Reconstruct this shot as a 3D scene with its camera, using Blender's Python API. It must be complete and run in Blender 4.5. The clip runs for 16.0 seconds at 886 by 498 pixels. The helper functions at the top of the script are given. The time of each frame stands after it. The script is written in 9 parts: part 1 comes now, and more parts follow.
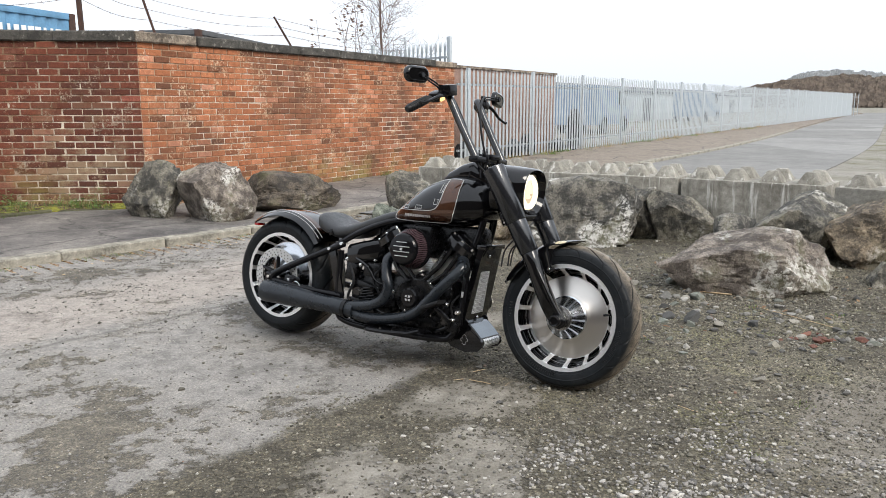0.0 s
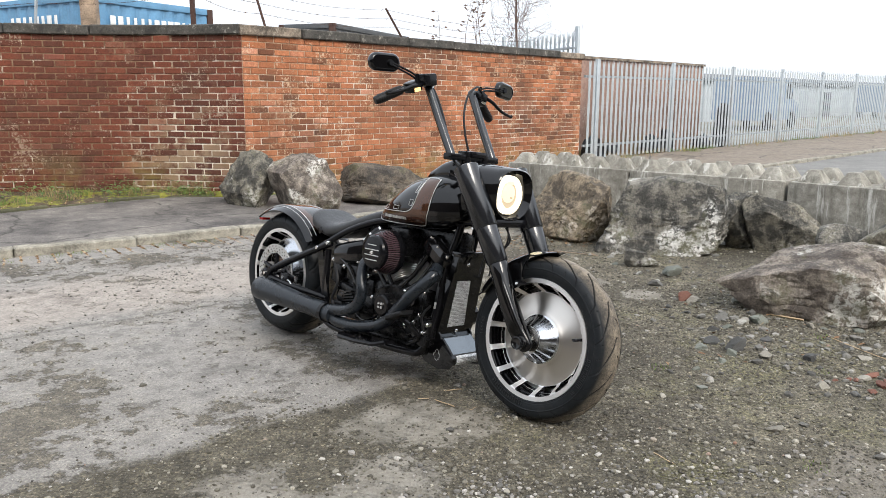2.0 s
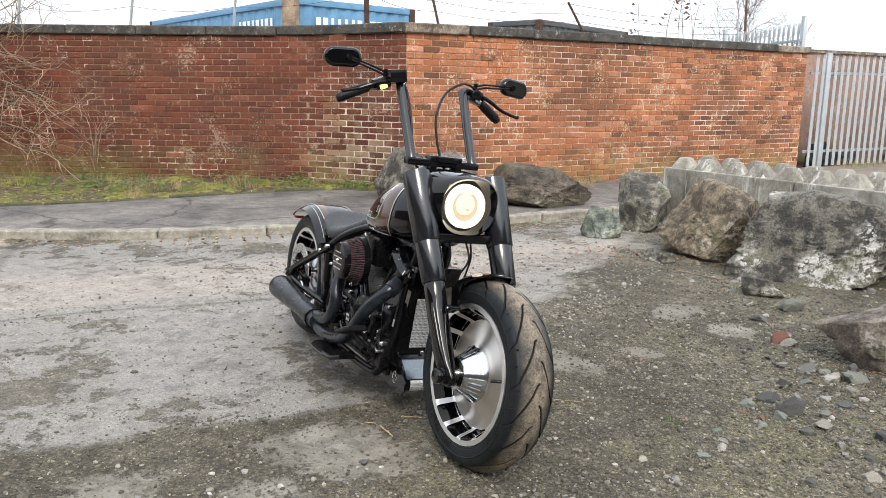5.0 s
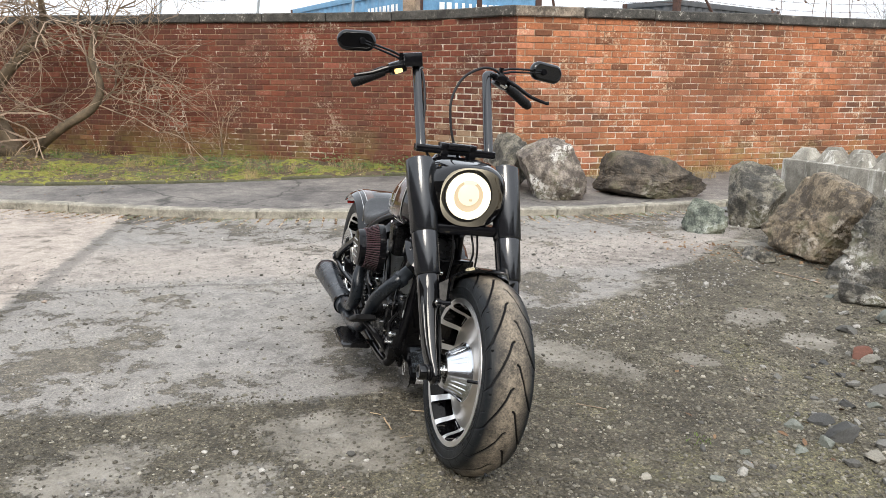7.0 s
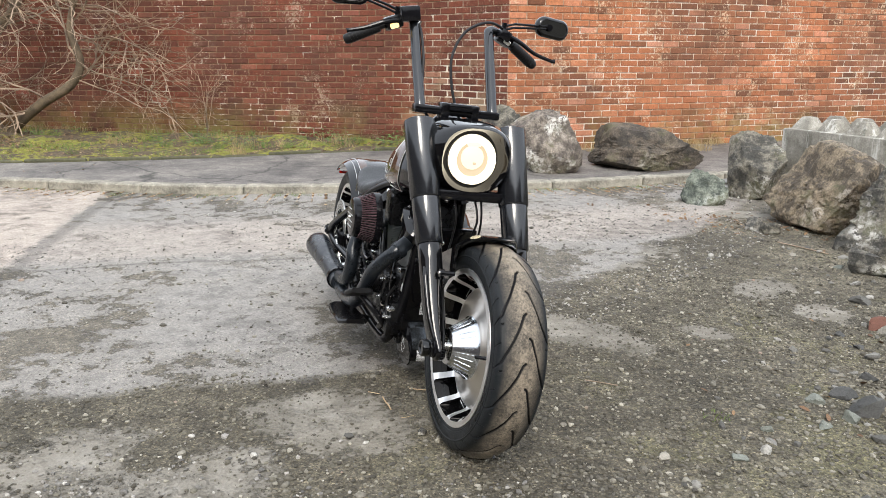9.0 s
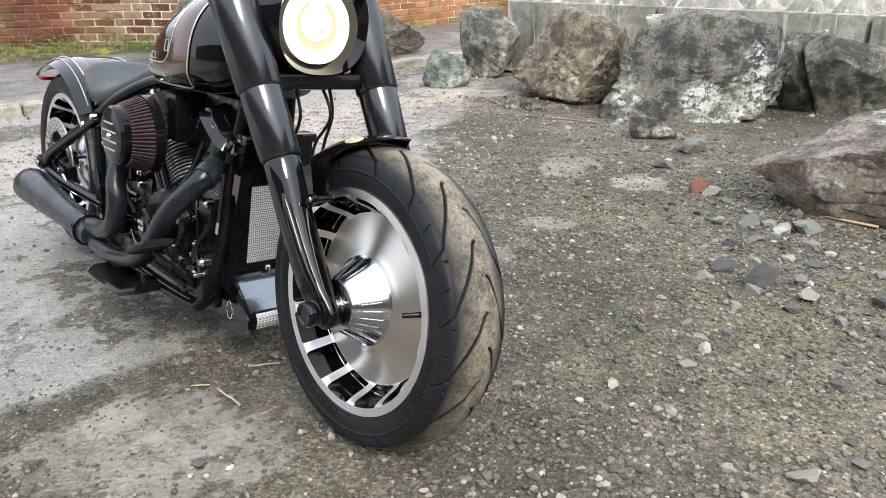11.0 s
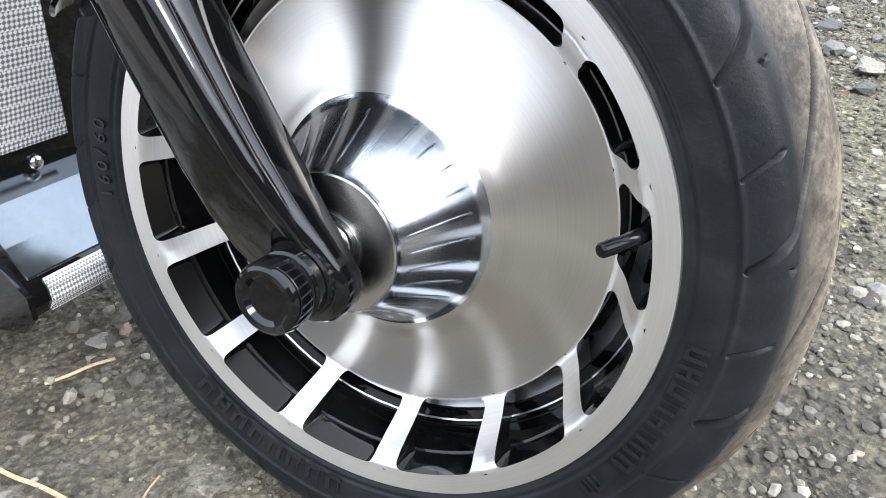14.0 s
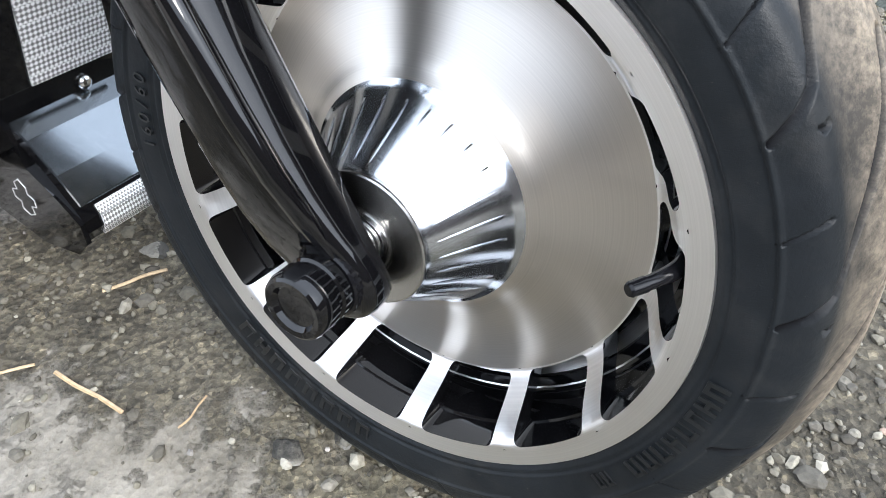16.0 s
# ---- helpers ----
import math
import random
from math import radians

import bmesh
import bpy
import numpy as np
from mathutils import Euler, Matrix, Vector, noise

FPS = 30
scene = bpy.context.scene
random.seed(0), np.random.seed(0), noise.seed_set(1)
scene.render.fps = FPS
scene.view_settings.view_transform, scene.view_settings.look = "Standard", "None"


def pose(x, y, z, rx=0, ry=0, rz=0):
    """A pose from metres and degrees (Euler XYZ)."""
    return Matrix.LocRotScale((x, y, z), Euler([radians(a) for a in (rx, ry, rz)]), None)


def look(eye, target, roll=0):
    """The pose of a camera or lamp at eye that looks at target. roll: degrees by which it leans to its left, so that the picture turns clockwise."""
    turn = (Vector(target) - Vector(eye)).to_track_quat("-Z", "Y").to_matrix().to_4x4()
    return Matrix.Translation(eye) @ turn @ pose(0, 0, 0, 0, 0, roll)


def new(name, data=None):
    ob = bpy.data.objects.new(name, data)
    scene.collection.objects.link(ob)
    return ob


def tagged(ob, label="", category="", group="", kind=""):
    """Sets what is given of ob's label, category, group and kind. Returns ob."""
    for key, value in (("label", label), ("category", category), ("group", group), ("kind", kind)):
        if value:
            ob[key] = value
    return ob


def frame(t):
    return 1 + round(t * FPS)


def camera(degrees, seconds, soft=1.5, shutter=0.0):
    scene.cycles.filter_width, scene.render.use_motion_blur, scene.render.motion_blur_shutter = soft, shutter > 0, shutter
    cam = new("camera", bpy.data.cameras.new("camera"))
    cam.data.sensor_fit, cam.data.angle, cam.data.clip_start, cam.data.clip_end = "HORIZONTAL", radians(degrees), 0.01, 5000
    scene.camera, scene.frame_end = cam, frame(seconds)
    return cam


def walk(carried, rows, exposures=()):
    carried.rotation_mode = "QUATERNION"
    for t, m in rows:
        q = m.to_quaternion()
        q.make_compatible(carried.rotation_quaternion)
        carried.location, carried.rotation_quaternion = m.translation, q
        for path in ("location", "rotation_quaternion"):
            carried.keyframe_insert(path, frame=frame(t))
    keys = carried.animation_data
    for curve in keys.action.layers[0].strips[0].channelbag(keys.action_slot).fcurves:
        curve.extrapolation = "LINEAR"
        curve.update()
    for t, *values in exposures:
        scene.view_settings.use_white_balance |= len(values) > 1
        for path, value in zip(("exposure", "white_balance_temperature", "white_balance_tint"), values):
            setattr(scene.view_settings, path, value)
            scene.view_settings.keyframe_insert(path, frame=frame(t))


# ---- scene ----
cam = camera(59.6, 16.0, soft=0.6)
METRES, EYE, TILT, LEAN, TURN = 5.0, 1.22, -10.4, 0.0, 0.0
ROWS = [
    (0.0, 0.0, 0.0, 0.0, 0.0, 0.0, -0.0),
    (0.5, 0.0419, 0.0149, 0.0035, 2.22, -0.34, -0.47),
    (1.0, 0.086, 0.0313, 0.0074, 5.63, -0.54, -1.18),
    (1.5, 0.1214, 0.0565, 0.0099, 9.2, -0.65, -1.9),
    (2.0, 0.1543, 0.0803, 0.0138, 11.84, -0.75, -2.44),
    (2.5, 0.1922, 0.0979, 0.0161, 14.9, -0.85, -3.09),
    (3.0, 0.2255, 0.1163, 0.0186, 18.47, -1.06, -3.71),
    (3.5, 0.255, 0.1408, 0.0254, 20.89, -1.21, -4.14),
    (4.0, 0.2827, 0.1627, 0.0301, 23.45, -1.41, -4.67),
    (6.5, 0.3986, 0.2854, 0.0551, 39.4, -4.09, -7.24),
    (7.0, 0.4057, 0.2917, 0.0552, 41.03, -4.58, -7.39),
    (7.5, 0.4065, 0.2932, 0.0551, 41.73, -4.85, -7.45),
    (8.0, 0.4076, 0.2936, 0.055, 42.1, -5.02, -7.48),
    (10.5, 0.264, 0.3707, 0.0238, 25.05, -9.6, -3.58),
    (11.0, 0.2225, 0.3876, 0.0244, 16.13, -11.27, -1.75),
    (11.5, 0.1863, 0.4063, 0.0225, 8.6, -12.63, -0.17),
    (12.0, 0.1578, 0.431, 0.0219, 2.94, -14.44, 1.14),
    (12.5, 0.1313, 0.4556, 0.0206, -1.88, -16.72, 2.26),
    (13.0, 0.1132, 0.4885, 0.015, -5.21, -18.93, 2.85),
    (13.5, 0.1099, 0.5314, -0.0026, -5.91, -21.03, 2.65),
    (14.0, 0.1096, 0.563, -0.0164, -4.84, -23.96, 2.21),
    (14.5, 0.112, 0.5769, -0.0219, -3.66, -28.26, 2.22),
    (15.0, 0.1126, 0.5784, -0.0195, -2.74, -32.07, 2.17),
    (15.5, 0.1136, 0.5789, -0.0093, -1.41, -34.5, 1.96),
    (16.0, 0.1146, 0.5747, 0.0025, 0.73, -35.51, 1.33),
]
walk(cam, [(t, pose(0, 0, EYE, TILT, LEAN, TURN) @ pose(METRES * x, METRES * y, METRES * z, 90 + pitch, roll, yaw)) for t, x, y, z, yaw, pitch, roll in ROWS],
     [(0.0, 0.30, 6480, 10), (3.5, 0.47, 6480, 10), (7.0, 0.46, 6520, 10), (8.2, 0.48, 6500, 10), (10.5, 0.77, 6300, 10), (12.0, 0.92, 6180, 10), (13.0, 1.14, 6000, 10), (14.5, 1.50, 5970, 10), (16.0, 1.32, 5990, 10)])

# ---- world and sun: a bright overcast day ----
world = bpy.data.worlds.new("overcast_sky")
scene.world = world
world.use_nodes = True
wn, wl = world.node_tree.nodes, world.node_tree.links
wn.clear()
sky = wn.new("ShaderNodeTexSky")
sky.sky_type = "NISHITA"
sky.sun_disc = False
sky.sun_elevation = radians(38)
sky.sun_rotation = radians(125)
sky.air_density, sky.dust_density = 1.0, 4.0
grey = wn.new("ShaderNodeHueSaturation")
grey.inputs["Saturation"].default_value = 0.12
grey.inputs["Value"].default_value = 0.10
cloud = wn.new("ShaderNodeMixRGB")
cloud.inputs[0].default_value = 0.72
cloud.inputs[2].default_value = (0.89, 0.955, 1.05, 1)
wbg = wn.new("ShaderNodeBackground")
wbg.inputs["Strength"].default_value = 1.0
wout = wn.new("ShaderNodeOutputWorld")
wl.new(sky.outputs[0], grey.inputs["Color"])
wl.new(grey.outputs[0], cloud.inputs[1])
# an overcast sky is brightest overhead
way = wn.new("ShaderNodeTexCoord")
split = wn.new("ShaderNodeSeparateXYZ")
wl.new(way.outputs["Generated"], split.inputs[0])
lift = wn.new("ShaderNodeMapRange")
lift.inputs["To Min"].default_value, lift.inputs["To Max"].default_value = 1.13, 1.68
wl.new(split.outputs["Z"], lift.inputs["Value"])
dome = wn.new("ShaderNodeVectorMath")
dome.operation = "SCALE"
wl.new(cloud.outputs[0], dome.inputs[0])
wl.new(lift.outputs[0], dome.inputs["Scale"])
wl.new(dome.outputs[0], wbg.inputs["Color"])
wl.new(wbg.outputs[0], wout.inputs["Surface"])

sun_data = bpy.data.lights.new("sun", "SUN")
sun_data.energy, sun_data.angle, sun_data.color = 1.8, radians(22), (1.0, 0.925, 0.82)
sun = new("sun", sun_data)
sun.matrix_world = look((6, -5, 9), (0, 3, 0))

# ---- materials ----
def tree(name):
    m = bpy.data.materials.new(name)
    m.use_nodes = True
    n, l = m.node_tree.nodes, m.node_tree.links
    return m, n, l, n["Principled BSDF"]


def rgb(c):
    return (*c, 1) if len(c) == 3 else c


def noise_node(n, l, coord, scale, detail=4, rough=0.6):
    t = n.new("ShaderNodeTexNoise")
    t.inputs["Scale"].default_value, t.inputs["Detail"].default_value, t.inputs["Roughness"].default_value = scale, detail, rough
    l.new(coord, t.inputs["Vector"])
    return t.outputs["Fac"]


def ramp(n, l, fac, stops):
    r = n.new("ShaderNodeValToRGB")
    e = r.color_ramp.elements
    while len(e) < len(stops):
        e.new(0.5)
    for k, (p, c) in zip(e, stops):
        k.position, k.color = p, rgb(c)
    l.new(fac, r.inputs["Fac"])
    return r.outputs["Color"]


def mix(n, l, fac, a, b, how="MIX"):
    x = n.new("ShaderNodeMixRGB")
    x.blend_type = how
    for s, v in zip(x.inputs, (fac, a, b)):
        if isinstance(v, (int, float)):
            s.default_value = v
        elif isinstance(v, tuple):
            s.default_value = rgb(v)
        else:
            l.new(v, s)
    return x.outputs[0]


def bump(n, l, b, height, strength, dist):
    x = n.new("ShaderNodeBump")
    x.inputs["Strength"].default_value, x.inputs["Distance"].default_value = strength, dist
    l.new(height, x.inputs["Height"])
    l.new(x.outputs[0], b.inputs["Normal"])
    return x


def plain(name, col, rough=0.5, metal=0.0, vary=0.25, scale=8.0, fine=120.0, relief=0.15, coat=0.0, rvary=0.12, shine=0.5):
    """A surface with two scales of variation in colour, roughness and relief."""
    m, n, l, b = tree(name)
    co = n.new("ShaderNodeTexCoord").outputs["Object"]
    big, small = noise_node(n, l, co, scale), noise_node(n, l, co, fine, 3)
    lo = tuple(c * (1 - vary) for c in col)
    hi = tuple(min(1, c * (1 + vary)) for c in col)
    c = ramp(n, l, big, [(0.3, lo), (0.7, hi)])
    c = mix(n, l, 0.25, c, ramp(n, l, small, [(0.35, lo), (0.65, hi)]))
    l.new(c, b.inputs["Base Color"])
    r = ramp(n, l, big, [(0.3, (max(0.02, rough - rvary),) * 3), (0.7, (min(1, rough + rvary),) * 3)])
    l.new(r, b.inputs["Roughness"])
    b.inputs["Metallic"].default_value = metal
    b.inputs["Coat Weight"].default_value = coat
    b.inputs["Coat Roughness"].default_value = 0.04
    b.inputs["Specular IOR Level"].default_value = shine if coat == 0 else 0.1
    if relief:
        bump(n, l, b, small, relief, 0.002)
    return m


def glow(name, col, strength):
    m, n, l, b = tree(name)
    b.inputs["Base Color"].default_value = rgb(tuple(c * 0.08 for c in col))
    b.inputs["Emission Color"].default_value = rgb(col)
    b.inputs["Emission Strength"].default_value = strength
    return m


def random_piece(n, l):
    """A number from 0 to 1 that differs from piece to piece, joined or single."""
    a = n.new("ShaderNodeObjectInfo").outputs["Random"]
    g = n.new("ShaderNodeNewGeometry").outputs["Random Per Island"]
    s = n.new("ShaderNodeMath")
    s.operation = "ADD"
    l.new(a, s.inputs[0])
    l.new(g, s.inputs[1])
    f = n.new("ShaderNodeMath")
    f.operation = "FRACT"
    l.new(s.outputs[0], f.inputs[0])
    return f.outputs[0]


def brick_mat(name, stops, pale, pale_amount, bloom=None):
    """Weathered brick; bloom: the middle and reach of a patch of white salts."""
    m, n, l, b = tree(name)
    pos = n.new("ShaderNodeNewGeometry").outputs["Position"]
    c = ramp(n, l, random_piece(n, l), stops)
    grain, med = noise_node(n, l, pos, 110, 6, 0.75), noise_node(n, l, pos, 16, 7, 0.72)
    c = mix(n, l, 0.75, c, ramp(n, l, grain, [(0.32, (0.5, 0.5, 0.5)), (0.68, (1.42, 1.40, 1.36))]), "MULTIPLY")
    c = mix(n, l, 0.55, c, ramp(n, l, med, [(0.34, (0.5, 0.5, 0.52)), (0.66, (1.42, 1.37, 1.32))]), "MULTIPLY")
    soot = mix(n, l, 0.25, noise_node(n, l, pos, 0.75, 8, 0.65), med)
    c = mix(n, l, ramp(n, l, soot, [(0.47, (0, 0, 0)), (0.60, (0.62,) * 3)]), c, (0.060, 0.034, 0.024))
    # chipped and limy spots
    chip = mix(n, l, 0.5, noise_node(n, l, pos, 2.6, 7, 0.7), noise_node(n, l, pos, 34, 6, 0.75))
    c = mix(n, l, ramp(n, l, chip, [(0.56, (0, 0, 0)), (0.59, (0.75,) * 3)]), c, pale)
    stain = mix(n, l, 0.35, noise_node(n, l, pos, 1.1, 7, 0.7), med)
    c = mix(n, l, ramp(n, l, stain, [(0.555, (0, 0, 0)), (0.64, (pale_amount,) * 3)]), c, pale)
    if bloom:
        d = n.new("ShaderNodeVectorMath")
        d.operation = "DISTANCE"
        l.new(pos, d.inputs[0])
        d.inputs[1].default_value = bloom[0]
        near = n.new("ShaderNodeMapRange")
        near.inputs["From Min"].default_value, near.inputs["From Max"].default_value = bloom[1], bloom[1] * 0.25
        l.new(d.outputs["Value"], near.inputs["Value"])
        k = n.new("ShaderNodeMath")
        k.operation = "MULTIPLY"
        l.new(near.outputs[0], k.inputs[0])
        l.new(ramp(n, l, mix(n, l, 0.22, noise_node(n, l, pos, 3.4, 8, 0.75), random_piece(n, l)), [(0.47, (0, 0, 0)), (0.58, (0.6,) * 3)]), k.inputs[1])
        c = mix(n, l, k.outputs[0], c, (0.38, 0.29, 0.185))
    # green growth low on the wall
    sep = n.new("ShaderNodeSeparateXYZ")
    l.new(pos, sep.inputs[0])
    low = n.new("ShaderNodeMapRange")
    low.inputs["From Min"].default_value, low.inputs["From Max"].default_value = 0.62, 0.08
    l.new(sep.outputs["Z"], low.inputs["Value"])
    moss = n.new("ShaderNodeMath")
    moss.operation = "MULTIPLY"
    l.new(low.outputs[0], moss.inputs[0])
    l.new(ramp(n, l, noise_node(n, l, pos, 2.2, 8, 0.7), [(0.44, (0, 0, 0)), (0.60, (0.85,) * 3)]), moss.inputs[1])
    c = mix(n, l, moss.outputs[0], c, (0.19, 0.165, 0.045))
    l.new(c, b.inputs["Base Color"])
    b.inputs["Roughness"].default_value = 0.88
    bump(n, l, b, mix(n, l, 0.5, grain, med), 0.8, 0.010)
    return m


M_BRICK_DARK = brick_mat("sooty_red_brick", [(0.0, (0.105, 0.030, 0.016)), (0.5, (0.150, 0.040, 0.020)), (0.90, (0.178, 0.049, 0.025)), (0.975, (0.21, 0.072, 0.042)), (1.0, (0.29, 0.085, 0.055))], (0.36, 0.27, 0.20), 0.16, ((-4.15, 8.86, 0.5), 0.95))
M_BRICK_RED = brick_mat("orange_red_brick", [(0.0, (0.155, 0.060, 0.029)), (0.12, (0.24, 0.092, 0.042)), (0.28, (0.335, 0.122, 0.054)), (0.6, (0.40, 0.145, 0.063)), (0.85, (0.45, 0.172, 0.078)), (0.95, (0.50, 0.20, 0.105)), (1.0, (0.57, 0.265, 0.165))], (0.62, 0.46, 0.31), 0.38)
M_BRICK_TAN = brick_mat("tan_brick", [(0.0, (0.27, 0.175, 0.145)), (0.5, (0.34, 0.225, 0.185)), (1.0, (0.40, 0.27, 0.22))], (0.42, 0.36, 0.31), 0.3)


def mortar_mat(name, k, bloom=None, g=1.0, lime=0.55):
    m, n, l, b = tree(name)
    pos = n.new("ShaderNodeNewGeometry").outputs["Position"]
    big, med, fine = noise_node(n, l, pos, 1.6, 7, 0.7), noise_node(n, l, pos, 13, 6, 0.7), noise_node(n, l, pos, 120, 4)
    c = ramp(n, l, mix(n, l, 0.5, big, med), [(0.38, (0.19 * k, 0.125 * k * g, 0.088 * k * g * g)), (0.50, (0.36 * k, 0.265 * k * g, 0.19 * k * g * g)), (0.60, (0.52 * k, 0.42 * k * g, 0.32 * k * g * g))])
    # fresh white lime in broken dashes
    dash = mix(n, l, 0.45, noise_node(n, l, pos, 7, 7, 0.75), big)
    c = mix(n, l, ramp(n, l, dash, [(lime - 0.035, (0, 0, 0)), (lime, (0.9,) * 3)]), c, (0.66, 0.60, 0.51))
    c = mix(n, l, 0.5, c, ramp(n, l, fine, [(0.3, (0.5,) * 3), (0.7, (1.3,) * 3)]), "MULTIPLY")
    if bloom:
        d = n.new("ShaderNodeVectorMath")
        d.operation = "DISTANCE"
        l.new(pos, d.inputs[0])
        d.inputs[1].default_value = bloom[0]
        near = n.new("ShaderNodeMapRange")
        near.inputs["From Min"].default_value, near.inputs["From Max"].default_value = bloom[1], bloom[1] * 0.3
        l.new(d.outputs["Value"], near.inputs["Value"])
        k2 = n.new("ShaderNodeMath")
        k2.operation = "MULTIPLY"
        l.new(near.outputs[0], k2.inputs[0])
        l.new(ramp(n, l, noise_node(n, l, pos, 5, 6, 0.75), [(0.40, (0, 0, 0)), (0.55, (1, 1, 1))]), k2.inputs[1])
        c = mix(n, l, k2.outputs[0], c, (0.72, 0.66, 0.55))
    l.new(c, b.inputs["Base Color"])
    b.inputs["Roughness"].default_value = 0.95
    bump(n, l, b, fine, 0.6, 0.006)
    return m


M_MORTAR = mortar_mat("old_lime_mortar", 1.08, None, 0.92, 0.545)
M_MORTAR_DARK = mortar_mat("sooty_mortar", 0.58, ((-3.9, 8.87, 0.75), 1.25), 0.84, 0.585)
def coping_mat(name, dark, mid, spots):
    """Old stone with lichen: blotches at two scales and pale round spots."""
    m, n, l, b = tree(name)
    pos = n.new("ShaderNodeNewGeometry").outputs["Position"]
    big, med, fine = noise_node(n, l, pos, 4.5, 7, 0.7), noise_node(n, l, pos, 22, 6, 0.75), noise_node(n, l, pos, 120, 4, 0.7)
    c = ramp(n, l, mix(n, l, 0.4, big, med), [(0.42, dark), (0.58, mid)])
    c = mix(n, l, ramp(n, l, mix(n, l, 0.6, noise_node(n, l, pos, 9, 5, 0.6), med), [(spots, (0, 0, 0)), (spots + 0.03, (0.75,) * 3)]), c, (0.36, 0.34, 0.29))
    c = mix(n, l, 0.7, c, ramp(n, l, fine, [(0.3, (0.4,) * 3), (0.7, (1.5,) * 3)]), "MULTIPLY")
    l.new(c, b.inputs["Base Color"])
    b.inputs["Roughness"].default_value = 0.92
    bump(n, l, b, mix(n, l, 0.5, med, fine), 0.9, 0.010)
    return m


M_COPING = coping_mat("weathered_coping_stone", (0.035, 0.033, 0.029), (0.10, 0.092, 0.080), 0.57)
M_COPING_PALE = coping_mat("pale_coping_stone", (0.085, 0.070, 0.055), (0.36, 0.29, 0.22), 0.56)
M_KERB = plain("kerb_stone", (0.25, 0.232, 0.19), 0.9, vary=0.8, scale=7, fine=60, relief=0.9)
M_GALV = plain("galvanised_steel", (0.42, 0.455, 0.475), 0.5, 0.3, vary=0.15, scale=9, fine=60, relief=0.05)
M_RUST = plain("rusty_steel", (0.075, 0.04, 0.03), 0.85, 0.2, vary=0.5, scale=12, fine=80, relief=0.3)
M_BARK = plain("grey_brown_bark", (0.125, 0.093, 0.060), 0.95, vary=0.5, scale=9, fine=60, relief=0.8)
M_TWIG = plain("pale_bare_twigs", (0.29, 0.215, 0.152), 0.9, vary=0.8, scale=5, fine=60, relief=0.2)
M_TWIG_FAR = plain("far_bare_twigs", (0.15, 0.10, 0.08), 0.9, vary=0.4, scale=5, fine=60, relief=0.0)
M_BLUE = plain("faded_blue_container_paint", (0.13, 0.29, 0.46), 0.6, vary=0.25, scale=3, fine=30, relief=0.1)
M_WHITE = plain("white_paint", (0.78, 0.78, 0.76), 0.6, vary=0.1, scale=5)


def concrete_mat():
    """Cast concrete with rain streaks of white lime and dark grime down its face."""
    m, n, l, b = tree("weathered_concrete")
    pos = n.new("ShaderNodeNewGeometry").outputs["Position"]
    def stretched(k, z):
        q = n.new("ShaderNodeMapping")
        q.inputs["Scale"].default_value = (k, k, z)
        l.new(pos, q.inputs["Vector"])
        return q.outputs[0]
    lime = noise_node(n, l, stretched(9, 0.7), 1.0, 7, 0.68)
    grime = noise_node(n, l, stretched(5, 0.5), 1.0, 7, 0.7)
    big, med, fine = noise_node(n, l, pos, 2.5, 6, 0.65), noise_node(n, l, pos, 16, 8, 0.75), noise_node(n, l, pos, 110, 4, 0.7)
    c = ramp(n, l, mix(n, l, 0.5, big, med), [(0.38, (0.15, 0.138, 0.115)), (0.50, (0.25, 0.235, 0.20)), (0.62, (0.40, 0.38, 0.33))])
    c = mix(n, l, ramp(n, l, grime, [(0.54, (0, 0, 0)), (0.64, (0.65,) * 3)]), c, (0.10, 0.095, 0.078))
    c = mix(n, l, ramp(n, l, lime, [(0.57, (0, 0, 0)), (0.63, (0.8,) * 3)]), c, (0.58, 0.565, 0.52))
    c = mix(n, l, 0.5, c, ramp(n, l, fine, [(0.32, (0.5, 0.5, 0.5)), (0.68, (1.4, 1.4, 1.4))]), "MULTIPLY")
    l.new(c, b.inputs["Base Color"])
    b.inputs["Roughness"].default_value = 0.92
    bump(n, l, b, mix(n, l, 0.5, fine, med), 0.5, 0.006)
    return m


M_CONC = concrete_mat()


